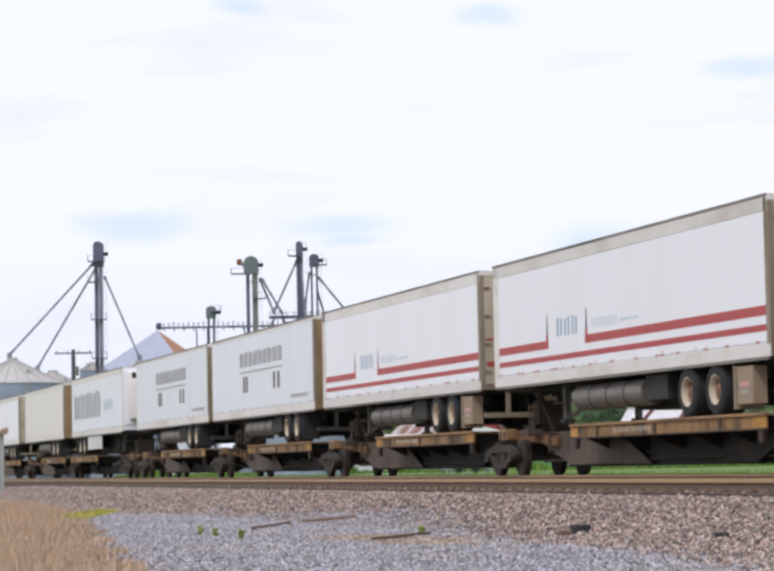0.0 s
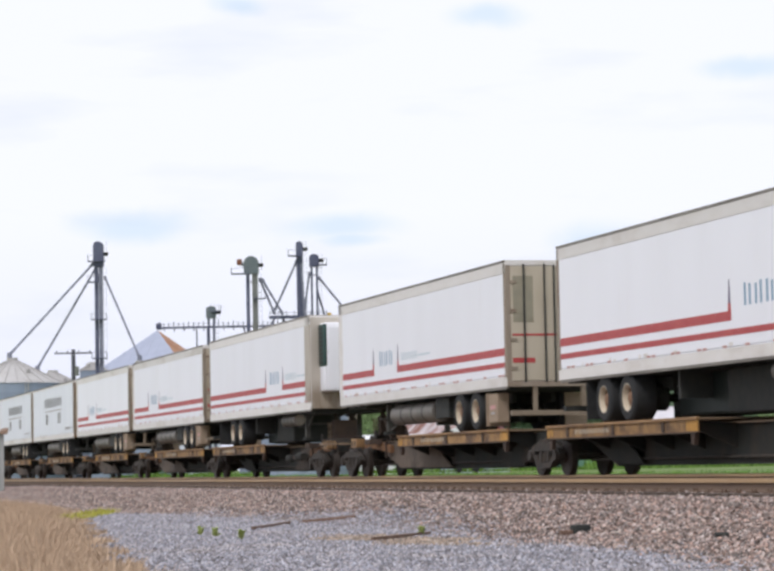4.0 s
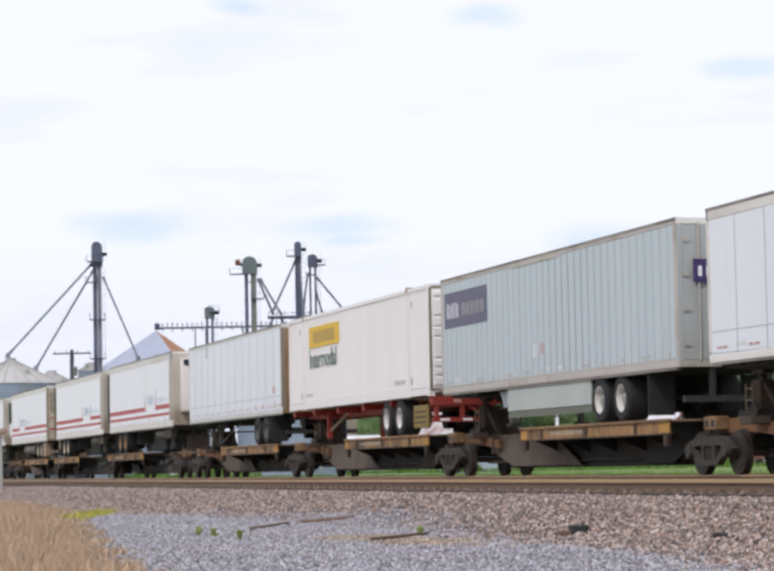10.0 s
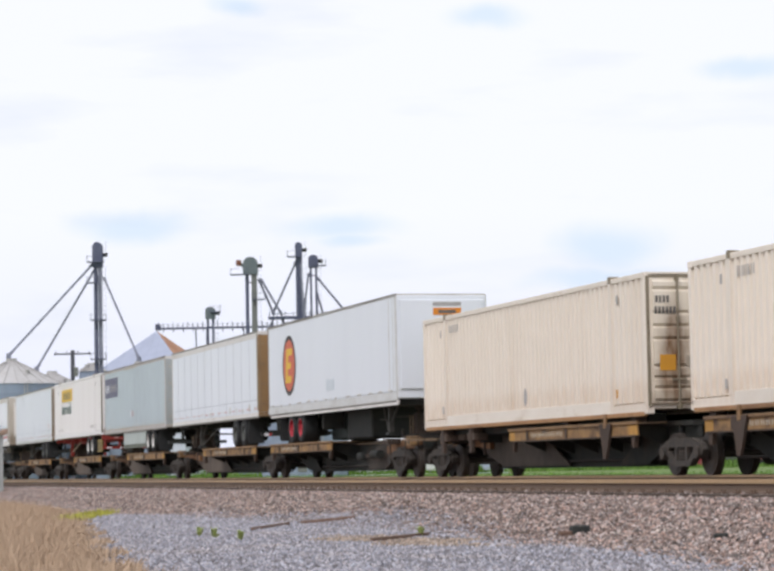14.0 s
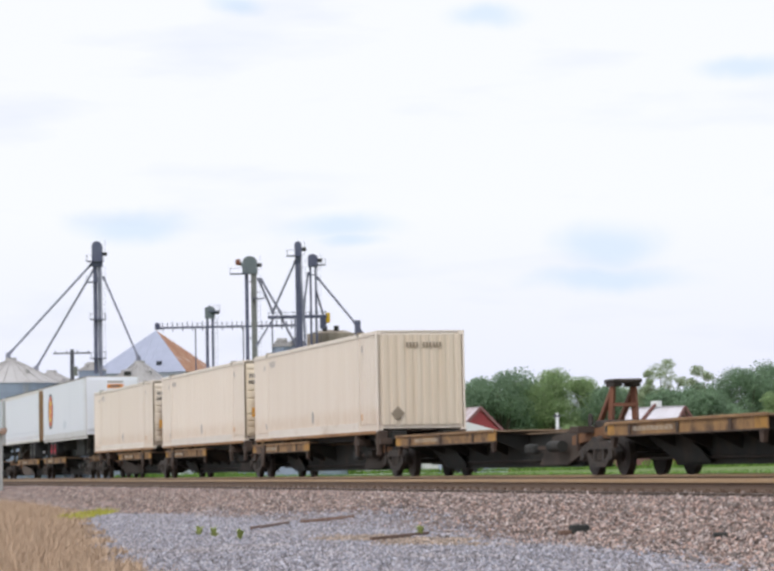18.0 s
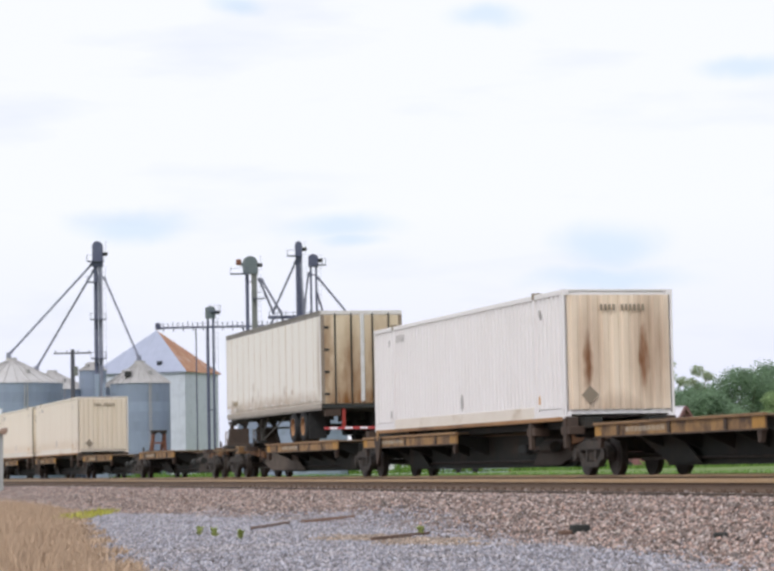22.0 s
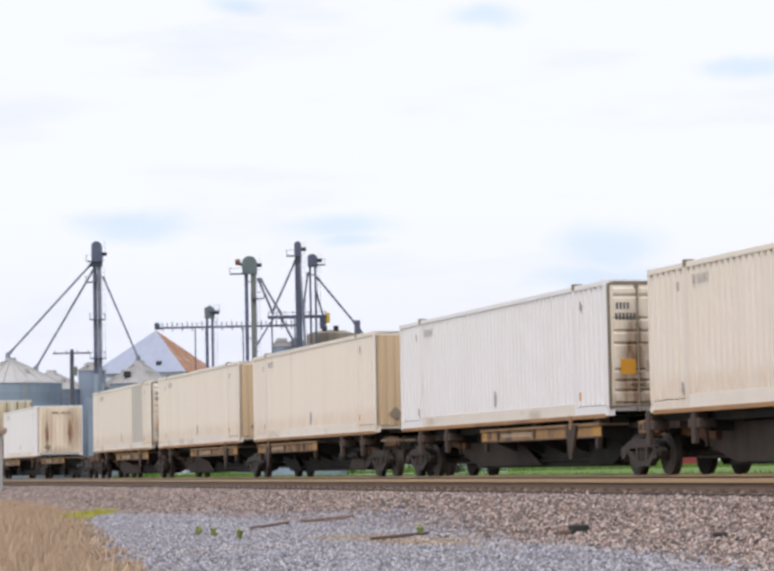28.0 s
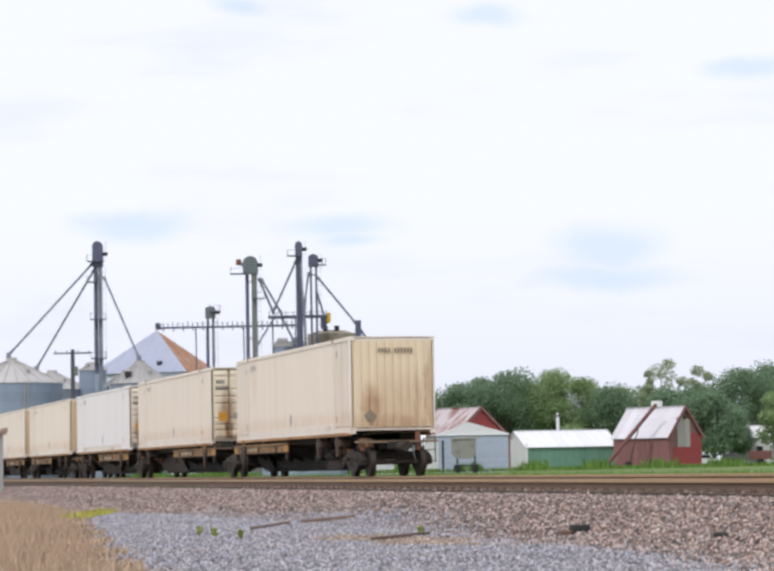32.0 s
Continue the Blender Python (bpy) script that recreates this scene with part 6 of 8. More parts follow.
SPOUTSTEEL = material("pale_grey_spout_steel", (0.20, 0.21, 0.27), (0.26, 0.27, 0.33), 0.6, 0.2, grain=1.5, bump=0.05, vary=0.1)
LEGSTEEL = material("grey_blue_leg_steel", (0.09, 0.10, 0.16), (0.14, 0.15, 0.21), 0.6, 0.2, grain=1.5, bump=0.05, vary=0.1)
GREENSTEEL = material("grey_green_head_paint", (0.13, 0.16, 0.17), (0.18, 0.205, 0.21), 0.6, 0.1, grain=2, bump=0.05)
OLIVESTEEL = material("grey_casing_steel", (0.17, 0.18, 0.17), (0.22, 0.22, 0.20), 0.6, 0.2, grain=2, bump=0.05)
CONCRETE = material("tan_concrete_staves", (0.38, 0.325, 0.26), (0.31, 0.26, 0.205), 0.9, grain=1.5, stain=(0.16, 0.13, 0.10), stain_at=(0.5, 0.8), stretch=(1, 1, 0.2), bump=0.2, vary=0.15)
HALLWALL = material("pale_blue_white_siding", (0.60, 0.64, 0.70), (0.52, 0.56, 0.63), 0.6, grain=1.0, stain=(0.42, 0.45, 0.50), stain_at=(0.5, 0.9), bump=0.05)
HALLROOF = material("grey_blue_sheet_roof", (0.39, 0.42, 0.53), (0.32, 0.35, 0.45), 0.5, 0.2, grain=1.0, bump=0.05)
RUSTROOF = material("rusted_sheet_roof", (0.34, 0.16, 0.09), (0.46, 0.28, 0.18), 0.8, grain=1.0, amount=0.8, stain=(0.52, 0.47, 0.46), stain_at=(0.58, 0.7), stain_scale=0.4, bump=0.1)
BARNRED = material("faded_barn_red", (0.22, 0.10, 0.10), (0.30, 0.16, 0.155), 0.85, grain=2, stain=(0.34, 0.22, 0.20), stain_at=(0.55, 0.85), stretch=(1, 1, 0.25), bump=0.1, vary=0.12)
BRIGHTRED = material("bright_barn_red", (0.33, 0.055, 0.06), (0.24, 0.06, 0.06), 0.8, grain=2, bump=0.1, vary=0.1)
GREYBOARD = material("weathered_grey_boards", (0.40, 0.38, 0.36), (0.30, 0.28, 0.26), 0.9, grain=2, stretch=(1, 1, 0.2), bump=0.15, vary=0.12)
PINKROOF = material("worn_pinkish_metal_roof", (0.66, 0.64, 0.69), (0.58, 0.54, 0.57), 0.5, 0.1, grain=1.0, stain=(0.36, 0.16, 0.13), stain_at=(0.62, 0.85), stretch=(1, 0.4, 1), bump=0.05, vary=0.08)
WHITEROOF = material("white_metal_roof", (0.78, 0.78, 0.80), (0.70, 0.70, 0.73), 0.4, 0.1, grain=1.0, bump=0.03, vary=0.03)
GREENWALL = material("green_metal_siding", (0.15, 0.29, 0.225), (0.125, 0.245, 0.19), 0.5, grain=1.5, bump=0.05, vary=0.06)
WHITEWALL = material("white_siding", (0.70, 0.71, 0.72), (0.62, 0.62, 0.64), 0.6, grain=1.5, bump=0.05, vary=0.04)
BLUEGREY = material("blue_grey_siding", (0.43, 0.49, 0.60), (0.35, 0.40, 0.50), 0.6, grain=1.5, bump=0.05, vary=0.06)
GLASSDARK = material("dark_window_glass", (0.03, 0.035, 0.045), (0.05, 0.055, 0.065), 0.15, grain=2, bump=0)
BARK = material("grey_brown_bark", (0.12, 0.09, 0.07), (0.08, 0.06, 0.045), 0.9, grain=3, stretch=(1, 1, 0.3), bump=0.3)
POLEWOOD = material("weathered_pole_wood", (0.08, 0.08, 0.10), (0.11, 0.11, 0.13), 0.9, grain=3, stretch=(1, 1, 0.2), bump=0.2)
CABINET = material("grey_cabinet_paint", (0.42, 0.43, 0.42), (0.35, 0.36, 0.35), 0.55, 0.1, grain=2, stain=(0.30, 0.26, 0.22), stain_at=(0.55, 0.9), bump=0.04)
CABTOP = material("rusty_cabinet_roof", (0.30, 0.20, 0.15), (0.40, 0.30, 0.24), 0.7, grain=3, bump=0.08)


def leafy(m, share=0.45):
    """Lets part of the light through a leaf."""
    n, l = m.node_tree.nodes, m.node_tree.links
    b = n["Principled BSDF"]
    tr = n.new("ShaderNodeBsdfTranslucent")
    l.new(b.inputs["Base Color"].links[0].from_socket, tr.inputs["Color"])
    mx = n.new("ShaderNodeMixShader")
    mx.inputs[0].default_value = share
    l.new(b.outputs[0], mx.inputs[1])
    l.new(tr.outputs[0], mx.inputs[2])
    l.new(mx.outputs[0], n["Material Output"].inputs["Surface"])
    return m


LEAVES = []
for nm_, c1, c2 in (("dark_leaves", (0.205, 0.30, 0.195), (0.235, 0.335, 0.195)), ("green_leaves", (0.295, 0.40, 0.205), (0.33, 0.43, 0.205)), ("pale_leaves", (0.38, 0.45, 0.29), (0.41, 0.47, 0.30))):
    LEAVES.append(leafy(material(nm_, c1, c2, 0.8, grain=0.6, bump=0, island=0.16, spec=0.15)))


def ground_at(x, y):
    d = x * ACROSS.x + y * ACROSS.y
    return float(np.interp(d, [a for a, _ in far_rows], [b for _, b in far_rows]))


def lathe(bm, prof, seg=32):
    vs = [[bm.verts.new((r * math.cos(6.283185 * k / seg), r * math.sin(6.283185 * k / seg), z)) for k in range(seg)] for r, z in prof]
    for a, b in zip(vs, vs[1:]):
        for k in range(seg):
            bm.faces.new((a[k], a[(k + 1) % seg], b[(k + 1) % seg], b[k]))
    bmesh.ops.recalc_face_normals(bm, faces=bm.faces[:])


def grain_bin(x, y, r, eave, peak, label, ladder=True, window=None):
    g = ground_at(x, y)
    b = thing("grain_bin", label, "grain bin", "grain bins", pose(x, y, g))
    rings = max(3, round((eave - g) / 1.1))
    h = (eave - g) / rings
    for i in range(rings):
        bm = bmesh.new()
        prof = []
        for k in range(9):
            z = h * (i + k / 8)
            prof.append((r + (0.015 if k % 2 else 0.0), z))
        lathe(bm, prof, 40)
        part("wall_ring", bm, GALV, b)
    rise = peak - eave
    seg = 24
    bm = bmesh.new()
    prof = [(r + 0.15, eave - g - 0.08), (r * 0.55, eave - g + rise * 0.47), (0.7, peak - g - 0.25), (0.6, peak - g - 0.1)]
    lathe(bm, prof, seg)
    part("roof", bm, GALVROOF, b)
    for k in range(seg):
        a = 6.283185 * k / seg
        ca, sa_ = math.cos(a), math.sin(a)
        bm = bmesh.new()
        strut(bm, ((r + 0.15) * ca, (r + 0.15) * sa_, eave - g - 0.03), (0.7 * ca, 0.7 * sa_, peak - g - 0.18), 0.07)
        part("roof_rib", bm, GALVROOF, b)
    rod("cap", GALVROOF, b, (0, 0, peak - g - 0.3), (0, 0, peak - g + 0.15), 0.62, 16)
    for a in (-2.2, -0.9):
        bm = bmesh.new()
        xx, yy = 0.6 * r * math.cos(a), 0.6 * r * math.sin(a)
        zz = eave - g + rise * 0.42
        tube(bm, (xx, yy, zz - 0.1), (xx, yy, zz + 0.35), 0.22, 10)
        tube(bm, (xx, yy, zz + 0.33), (xx, yy, zz + 0.48), 0.34, 10, 0.15)
        part("roof_vent", bm, GALVROOF, b)
    if ladder:
        bm = bmesh.new()
        a = -1.15
        for k in (-0.03, 0.03):
            strut(bm, ((r + 0.15) * math.cos(a + k), (r + 0.15) * math.sin(a + k), 0.5), ((r + 0.15) * math.cos(a + k), (r + 0.15) * math.sin(a + k), eave - g), 0.05)
        for i in range(int((eave - g) / 0.4)):
            strut(bm, ((r + 0.15) * math.cos(a - 0.03), (r + 0.15) * math.sin(a - 0.03), 0.6 + 0.4 * i), ((r + 0.15) * math.cos(a + 0.03), (r + 0.15) * math.sin(a + 0.03), 0.6 + 0.4 * i), 0.035)
        part("ladder", bm, ALU, b)
    a = -1.6
    bm = bmesh.new()
    box(bm, r * math.cos(a) - 0.5, r * math.cos(a) + 0.5, -r - 0.08, -r + 0.3, 0.6, 2.4)
    part("door", bm, OLIVESTEEL, b)
    if window:
        bm = bmesh.new()
        box(bm, window[0] - 0.35, window[0] + 0.35, -0.72 * r - 0.25, -0.5 * r, window[1] - g - 0.25, window[1] - g + 0.3)
        part("roof_hatch", bm, UNDER, b)
    return b


def platform(bm, x, y, z, w, dpt, rail=0.7):
    box(bm, x - w / 2, x + w / 2, y - dpt / 2, y + dpt / 2, z - 0.06, z + 0.04)
    for xx in (x - w / 2, x + w / 2):
        for yy in (y - dpt / 2, y + dpt / 2):
            strut(bm, (xx, yy, z), (xx, yy, z + rail), 0.035)
    for h in (rail,):
        for yy in (y - dpt / 2, y + dpt / 2):
            strut(bm, (x - w / 2, yy, z + h), (x + w / 2, yy, z + h), 0.018)
        for xx in (x - w / 2, x + w / 2):
            strut(bm, (xx, y - dpt / 2, z + h), (xx, y + dpt / 2, z + h), 0.03)


def leg(x, y, head, top, width, gap, casings, label, head_mat=LEGSTEEL, mats=(LEGSTEEL, SPOUTSTEEL), decks=(), dome=0.9):
    """A bucket elevator: head, two casings, platforms and a ladder. head: z of the head's foot; gap: between the casings."""
    g = ground_at(x, y)
    e = thing("bucket_elevator", label, "grain elevator leg", "elevator legs", pose(x, y, g))
    wide = casings if isinstance(casings, tuple) else (casings, casings)
    casing = wide[1]
    for sgn, m, cw_ in zip((-1, 1), mats, wide):
        one("casing", m, e, sgn * gap / 2 - cw_ / 2, sgn * gap / 2 + cw_ / 2, -0.3, 0.3, 0.6, head - g, bevel=0.01)
    bm = bmesh.new()
    w = width / 2
    prof = [(-w, head - g), (w, head - g)] + [(w * math.cos(k * math.pi / 12), top - g - w * dome + w * dome * math.sin(k * math.pi / 12)) for k in range(13)]
    prism(bm, prof, -0.55, 0.55)
    hd = part("head", bm, head_mat, e, "rounded elevator head housing")
    rod("drive_motor", UNDER, hd, (w, 0, (head + top) / 2 - g), (w + 0.55, 0, (head + top) / 2 - g), 0.22, 10)
    one("boot", LEGSTEEL, e, -gap / 2 - casing, gap / 2 + casing, -0.45, 0.45, 0, 0.9, bevel=0.03)
    for dx, z, wd in decks:
        bm = bmesh.new()
        platform(bm, dx, -0.5, z - g, wd, 1.1)
        part("platform", bm, LEGSTEEL, e)
    bm = bmesh.new()
    lx = gap / 2 + casing / 2 + 0.12
    for dx in (0, 0.34):
        strut(bm, (lx + dx, -0.3, 2), (lx + dx, -0.3, head - g), 0.022)
    for i in range(int((head - g - 2) / 0.6)):
        strut(bm, (lx, -0.3, 2.2 + 0.6 * i), (lx + 0.34, -0.3, 2.2 + 0.6 * i), 0.018)
    part("ladder", bm, LEGSTEEL, e)
    for i in range(4):
        z = 3 + (head - g - 4) * i / 3
        one("tie_bracket", LEGSTEEL, e, -gap / 2, gap / 2, -0.1, 0.1, z, z + 0.12)
    bm = bmesh.new()
    strut(bm, (w + 0.35, 0, top - g - 1.6), (w + 0.35, 0, top - g + 0.1), 0.03)
    strut(bm, (w * 0.5, 0, top - g - 1.6), (w + 0.36, 0, top - g - 1.6), 0.03)
    part("antenna", bm, LEGSTEEL, e)
    return e


def spout(e, p, q, r=0.125, mat=SPOUTSTEEL, drop=0.0):
    """A chute from p to q, in the world's metres, on the leg e."""
    o = e.matrix_basis.translation
    bm = bmesh.new()
    a, b = Vector(p) - o, Vector(q) - o
    tube(bm, a, b, r, 10)
    v = (b - a).normalized()
    tube(bm, b - v * 0.7, b, r * 1.35, 10)
    tube(bm, a, a + v * 0.5, r * 1.35, 10)
    for k in range(1, int((b - a).length / 2.2)):
        tube(bm, a + v * 2.2 * k, a + v * (2.2 * k + 0.12), r * 1.25, 10)
    if drop:
        tube(bm, b + Vector((0, 0, 0.25)), b - Vector((0, 0, drop)), r * 2.0, 10, r * 2.6)
    return part("spout", bm, mat, e, "sloping grain chute")


A_ = leg(-33.3, 290, 24.7, 27.6, 1.15, 0.50, 0.40, "tall grey-blue bucket elevator leg with three spouts", decks=((-0.2, 25.3, 1.9), (-0.6, 22.9, 1.2), (0.05, 18.6, 1.7), (0.05, 14.1, 1.7)))
spout(A_, (-33.9, 290, 25.1), (-43.2, 287, 14.6), drop=0.7)
spout(A_, (-33.7, 290, 24.4), (-40.6, 291, 13.2), drop=0.5)
spout(A_, (-32.6, 290, 23.5), (-28.0, 283, 13.8), drop=0.8)
grain_bin(-42.9, 287, 5.8, 11.3, 14.1, "round galvanised grain bin with conical roof")
grain_bin(-40.3, 302, 4.6, 11.0, 13.2, "galvanised grain bin behind another bin")
grain_bin(-27.9, 283, 3.35, 10.95, 13.3, "galvanised grain bin with conical roof under a spout", window=(-1.1, 11.9))
grain_bin(-30.4, 293, 2.9, 10.9, 12.7, "galvanised grain bin behind the one under the spout", ladder=False)
grain_bin(-35.2, 300, 1.6, 13.2, 14.0, "slim tall galvanised bin")
grain_bin(-9.1, 270, 4.6, 10.1, 12.0, "large blue-grey galvanised grain bin", window=(0.2, 10.9))
grain_bin(-14.6, 283, 2.4, 10.9, 12.4, "grain bin half hidden behind a larger bin")
grain_bin(-12.6, 300, 1.05, 15.6, 16.4, "small tall hopper bin beside the legs", ladder=False)
grain_bin(-10.9, 303, 0.95, 15.9, 16.6, "small tall hopper bin behind the tallest leg", ladder=False)

D_ = leg(-21.1, 300, 19.1, 20.5, 1.15, 0.62, 0.25, "short thin elevator leg over the conveyor", GREENSTEEL, (LEGSTEEL, LEGSTEEL), decks=((0.6, 19.9, 1.2),), dome=0.5)
B_ = leg(-16.25, 300, 24.3, 26.4, 1.75, 0.84, (0.40, 0.62), "double elevator leg with a green-grey head", GREENSTEEL, (LEGSTEEL, OLIVESTEEL), decks=((-1.3, 24.3, 2.1), (0.9, 21.3, 1.5)))
one("inspection_hood", HITCHRED, B_, -1.7, -1.1, -0.35, 0.35, 25.2, 25.9, bevel=0.1)
rod("head_inlet", GREENSTEEL, B_, (-0.8, 0, 25.2), (-1.4, 0, 25.5), 0.2, 10)
spout(B_, (-15.3, 300, 23.8), (-13.5, 300, 19.4), 0.14)
spout(B_, (-15.0, 299.6, 23.7), (-12.5, 299, 19.3), 0.14)
spout(B_, (-12.7, 300, 19.2), (-10.9, 300, 15.6), 0.14)
spout(B_, (-13.4, 300, 19.2), (-15.6, 299, 15.6), 0.12)
C__ = leg(-10.3, 295, 25.8, 27.6, 0.8, 0.38, 0.36, "tallest dark elevator leg of the grain elevator", mats=(LEGSTEEL, LEGSTEEL), decks=((-0.7, 25.9, 1.2),), dome=0.8)
spout(C__, (-10.6, 295, 25.4), (-13.4, 297, 19.7), 0.12)
spout(C__, (-10.1, 294.7, 25.0), (-9.6, 294, 15.0), 0.12)
E_ = leg(-8.75, 300, 25.0, 26.5, 1.15, 0.62, 0.24, "slender twin-casing elevator leg beside a concrete silo", mats=(LEGSTEEL, LEGSTEEL), decks=((0.9, 25.2, 1.2),), dome=0.7)
spout(E_, (-9.3, 300, 24.4), (-9.9, 300, 20.5), 0.12)
spout(E_, (-9.9, 300, 20.5), (-9.8, 300, 15.0), 0.12)
spout(E_, (-8.4, 300, 22.0), (-7.3, 301, 18.2), 0.12)
spout(E_, (-8.3, 300, 23.8), (-3.6, 300, 17.9), 0.13)
spout(E_, (-3.6, 300, 17.9), (-0.4, 297, 5.8), 0.13)
spout(E_, (-3.4, 300, 17.5), (3.9, 301, 8.0), 0.15)
one("junction_box", LEGSTEEL, E_, 4.85, 5.55, -0.4, 0.4, 16.2, 18.3, bevel=0.03)

# overhead conveyor between the legs and the hall
cv = thing("overhead_conveyor", "long grey drag conveyor on thin posts with railing", "conveyor", "", pose(-28.0, 306, 0))
one("trough", SPOUTSTEEL, cv, 0, 17.3, -0.35, 0.35, 18.34, 18.52, bevel=0.02)
one("walkway", LEGSTEEL, cv, 0, 17.3, -1.0, -0.35, 18.25, 18.32)
for i in range(29):
    x_ = 0.2 + 0.6 * i
    one("rail_post", LEGSTEEL, cv, x_ - 0.05, x_ + 0.05, -1.02, -0.94, 18.3, 18.95 + 0.12 * (i % 3 == 0))
    if i % 2:
        one("hanger", LEGSTEEL, cv, x_ - 0.06, x_ + 0.06, -0.5, -0.4, 17.95, 18.3)
one("hand_rail", LEGSTEEL, cv, 0, 17.3, -1.0, -0.98, 18.78, 18.80)
for x_ in (4.7, 6.0, 10.5):
    one("support_post", LEGSTEEL, cv, x_ - 0.07, x_ + 0.07, -0.1, 0.1, 0.35, 18.25)
one("end_box", LEGSTEEL, cv, -0.2, 0.4, -0.45, 0.45, 18.2, 18.95, bevel=0.05)
cw = thing("cross_conveyor", "short conveyor bridge between elevator legs", "conveyor", "", pose(-14.2, 300, 0))
one("trough", LEGSTEEL, cw, 0, 7.0, -0.4, 0.4, 18.9, 19.25, bevel=0.02)
for i in range(8):
    one("rail_post", LEGSTEEL, cw, 0.1 + 0.96 * i, 0.17 + 0.96 * i, -0.45, -0.4, 19.2, 19.75)
one("hand_rail", LEGSTEEL, cw, 0, 7.0, -0.45, -0.41, 19.55, 19.6)
for x_ in (0.5, 3.2):
    one("support_post", LEGSTEEL, cw, x_ - 0.08, x_ + 0.08, -0.1, 0.1, 0.35, 18.9)
one("work_lamp", YELLOW, cw, 6.9, 7.4, -0.3, 0.3, 18.3, 19.5, bevel=0.1)
one("end_box", LEGSTEEL, cw, 6.2, 6.9, -0.4, 0.4, 17.6, 19.0, bevel=0.05)

# concrete stave silo
si = thing("concrete_silo", "tan concrete stave silo with steel hoops", "silo", "", pose(-6.8, 305, ground_at(-6.8, 305)))
SI_R, SI_H = 2.95, 17.0
stave = bmesh.new()
wd = 2 * math.pi * SI_R / 40
box(stave, SI_R - 0.12, SI_R, -wd / 2 + 0.015, wd / 2 - 0.015, 0, SI_H)
stave = mesh_of("stave", stave, CONCRETE)
bm = bmesh.new()
tube(bm, (0, 0, 0), (0, 0, SI_H - 0.05), SI_R - 0.08, 40)
part("silo_core", bm, CONCRETE, si)
for i in range(40):
    st = part("stave", stave, CONCRETE, si)
    st.rotation_euler.z = 6.283185 * i / 40
for i in range(14):
    bm = bmesh.new()
    tube(bm, (0, 0, 0.8 + 1.2 * i), (0, 0, 0.86 + 1.2 * i), SI_R + 0.03, 40)
    part("hoop", bm, CONCRETE, si)
bm = bmesh.new()
lathe(bm, [(SI_R, SI_H - 0.02), (SI_R * 0.6, SI_H + 0.35), (0.3, SI_H + 0.5), (0.02, SI_H + 0.52)], 40)
part("roof", bm, CONCRETE, si)
for a in (-2.0, -1.2):
    one("roof_hatch", UNDER, si, SI_R * 0.6 * math.cos(a) - 0.3, SI_R * 0.6 * math.cos(a) + 0.3, SI_R * 0.6 * math.sin(a) - 0.3, SI_R * 0.6 * math.sin(a) + 0.3, SI_H, SI_H + 0.9)


def gable_building(name, label, x, y, yaw, w, ln, eave, ridge, wall_mat, roof_mat, end_mat=None, roof2=None, boards=0.6, category="building", over=0.3, trim=None, base=None):
    """A gabled building: its gable end (local y = -ln/2) faces the viewer at yaw 0; local x across, y along the ridge."""
    g = ground_at(x, y) if base is None else base
    b = thing(name, label, category, "", pose(x, y, g - 0.05, 0, 0, yaw))
    ev, rg = eave - g, ridge - g
    one("inner_wall", wall_mat, b, -w / 2 + 0.06, w / 2 - 0.06, -ln / 2 + 0.06, ln / 2 - 0.06, 0, ev - 0.05)
    # boards of the side walls
    nb = max(2, round(ln / boards))
    bm = bmesh.new()
    box(bm, -0.05, 0.05, 0.012, ln / nb - 0.012, 0, ev)
    sm = mesh_of("wall_board", bm, wall_mat)
    for sx in (-w / 2, w / 2):
        for i in range(nb):
            o = part("wall_board", sm, wall_mat, b)
            o.location = (sx, -ln / 2 + i * ln / nb, 0)
    em = end_mat or wall_mat
    ne = max(2, round(w / boards))
    for sy in (-ln / 2, ln / 2):
        for i in range(ne):
            x0, x1 = -w / 2 + i * w / ne, -w / 2 + (i + 1) * w / ne
            h = lambda q: ev + (rg - ev) * (1 - abs(q) / (w / 2))
            pts = [(x0 + 0.012, 0), (x1 - 0.012, 0), (x1 - 0.012, h(x1))]
            if x0 < 0 < x1:
                pts.append((0, rg))
            pts.append((x0 + 0.012, h(x0)))
            bm = bmesh.new()
            prism(bm, pts, sy - 0.05, sy + 0.05)
            part("end_board", bm, em, b)
    for sx in (-1, 1):
        rm = roof_mat if sx < 0 else (roof2 or roof_mat)
        k = (rg - ev) / (w / 2)
        npan = max(2, round(ln / 1.0))
        for i in range(npan):
            y0 = -ln / 2 - over + i * (ln + 2 * over) / npan
            y1 = y0 + (ln + 2 * over) / npan
            bm = bmesh.new()
            pts = [(0, rg + 0.06), (sx * (w / 2 + over), ev - k * over + 0.06), (sx * (w / 2 + over), ev - k * over), (0, rg)]
            prism(bm, pts, y0 + 0.01, y1 - 0.01)
            part("roof_panel", bm, rm, b)
    if trim:
        for sx in (-1, 1):
            bm = bmesh.new()
            k = (rg - ev) / (w / 2)
            strut(bm, (0, -ln / 2 - over, rg), (sx * (w / 2 + over), -ln / 2 - over, ev - k * over), 0.12, 0.32)
            part("barge_board", bm, trim, b)
    one("ridge_cap", roof_mat, b, -0.18, 0.18, -ln / 2 - over, ln / 2 + over, rg + 0.02, rg + 0.11, bevel=0.02)
    return b


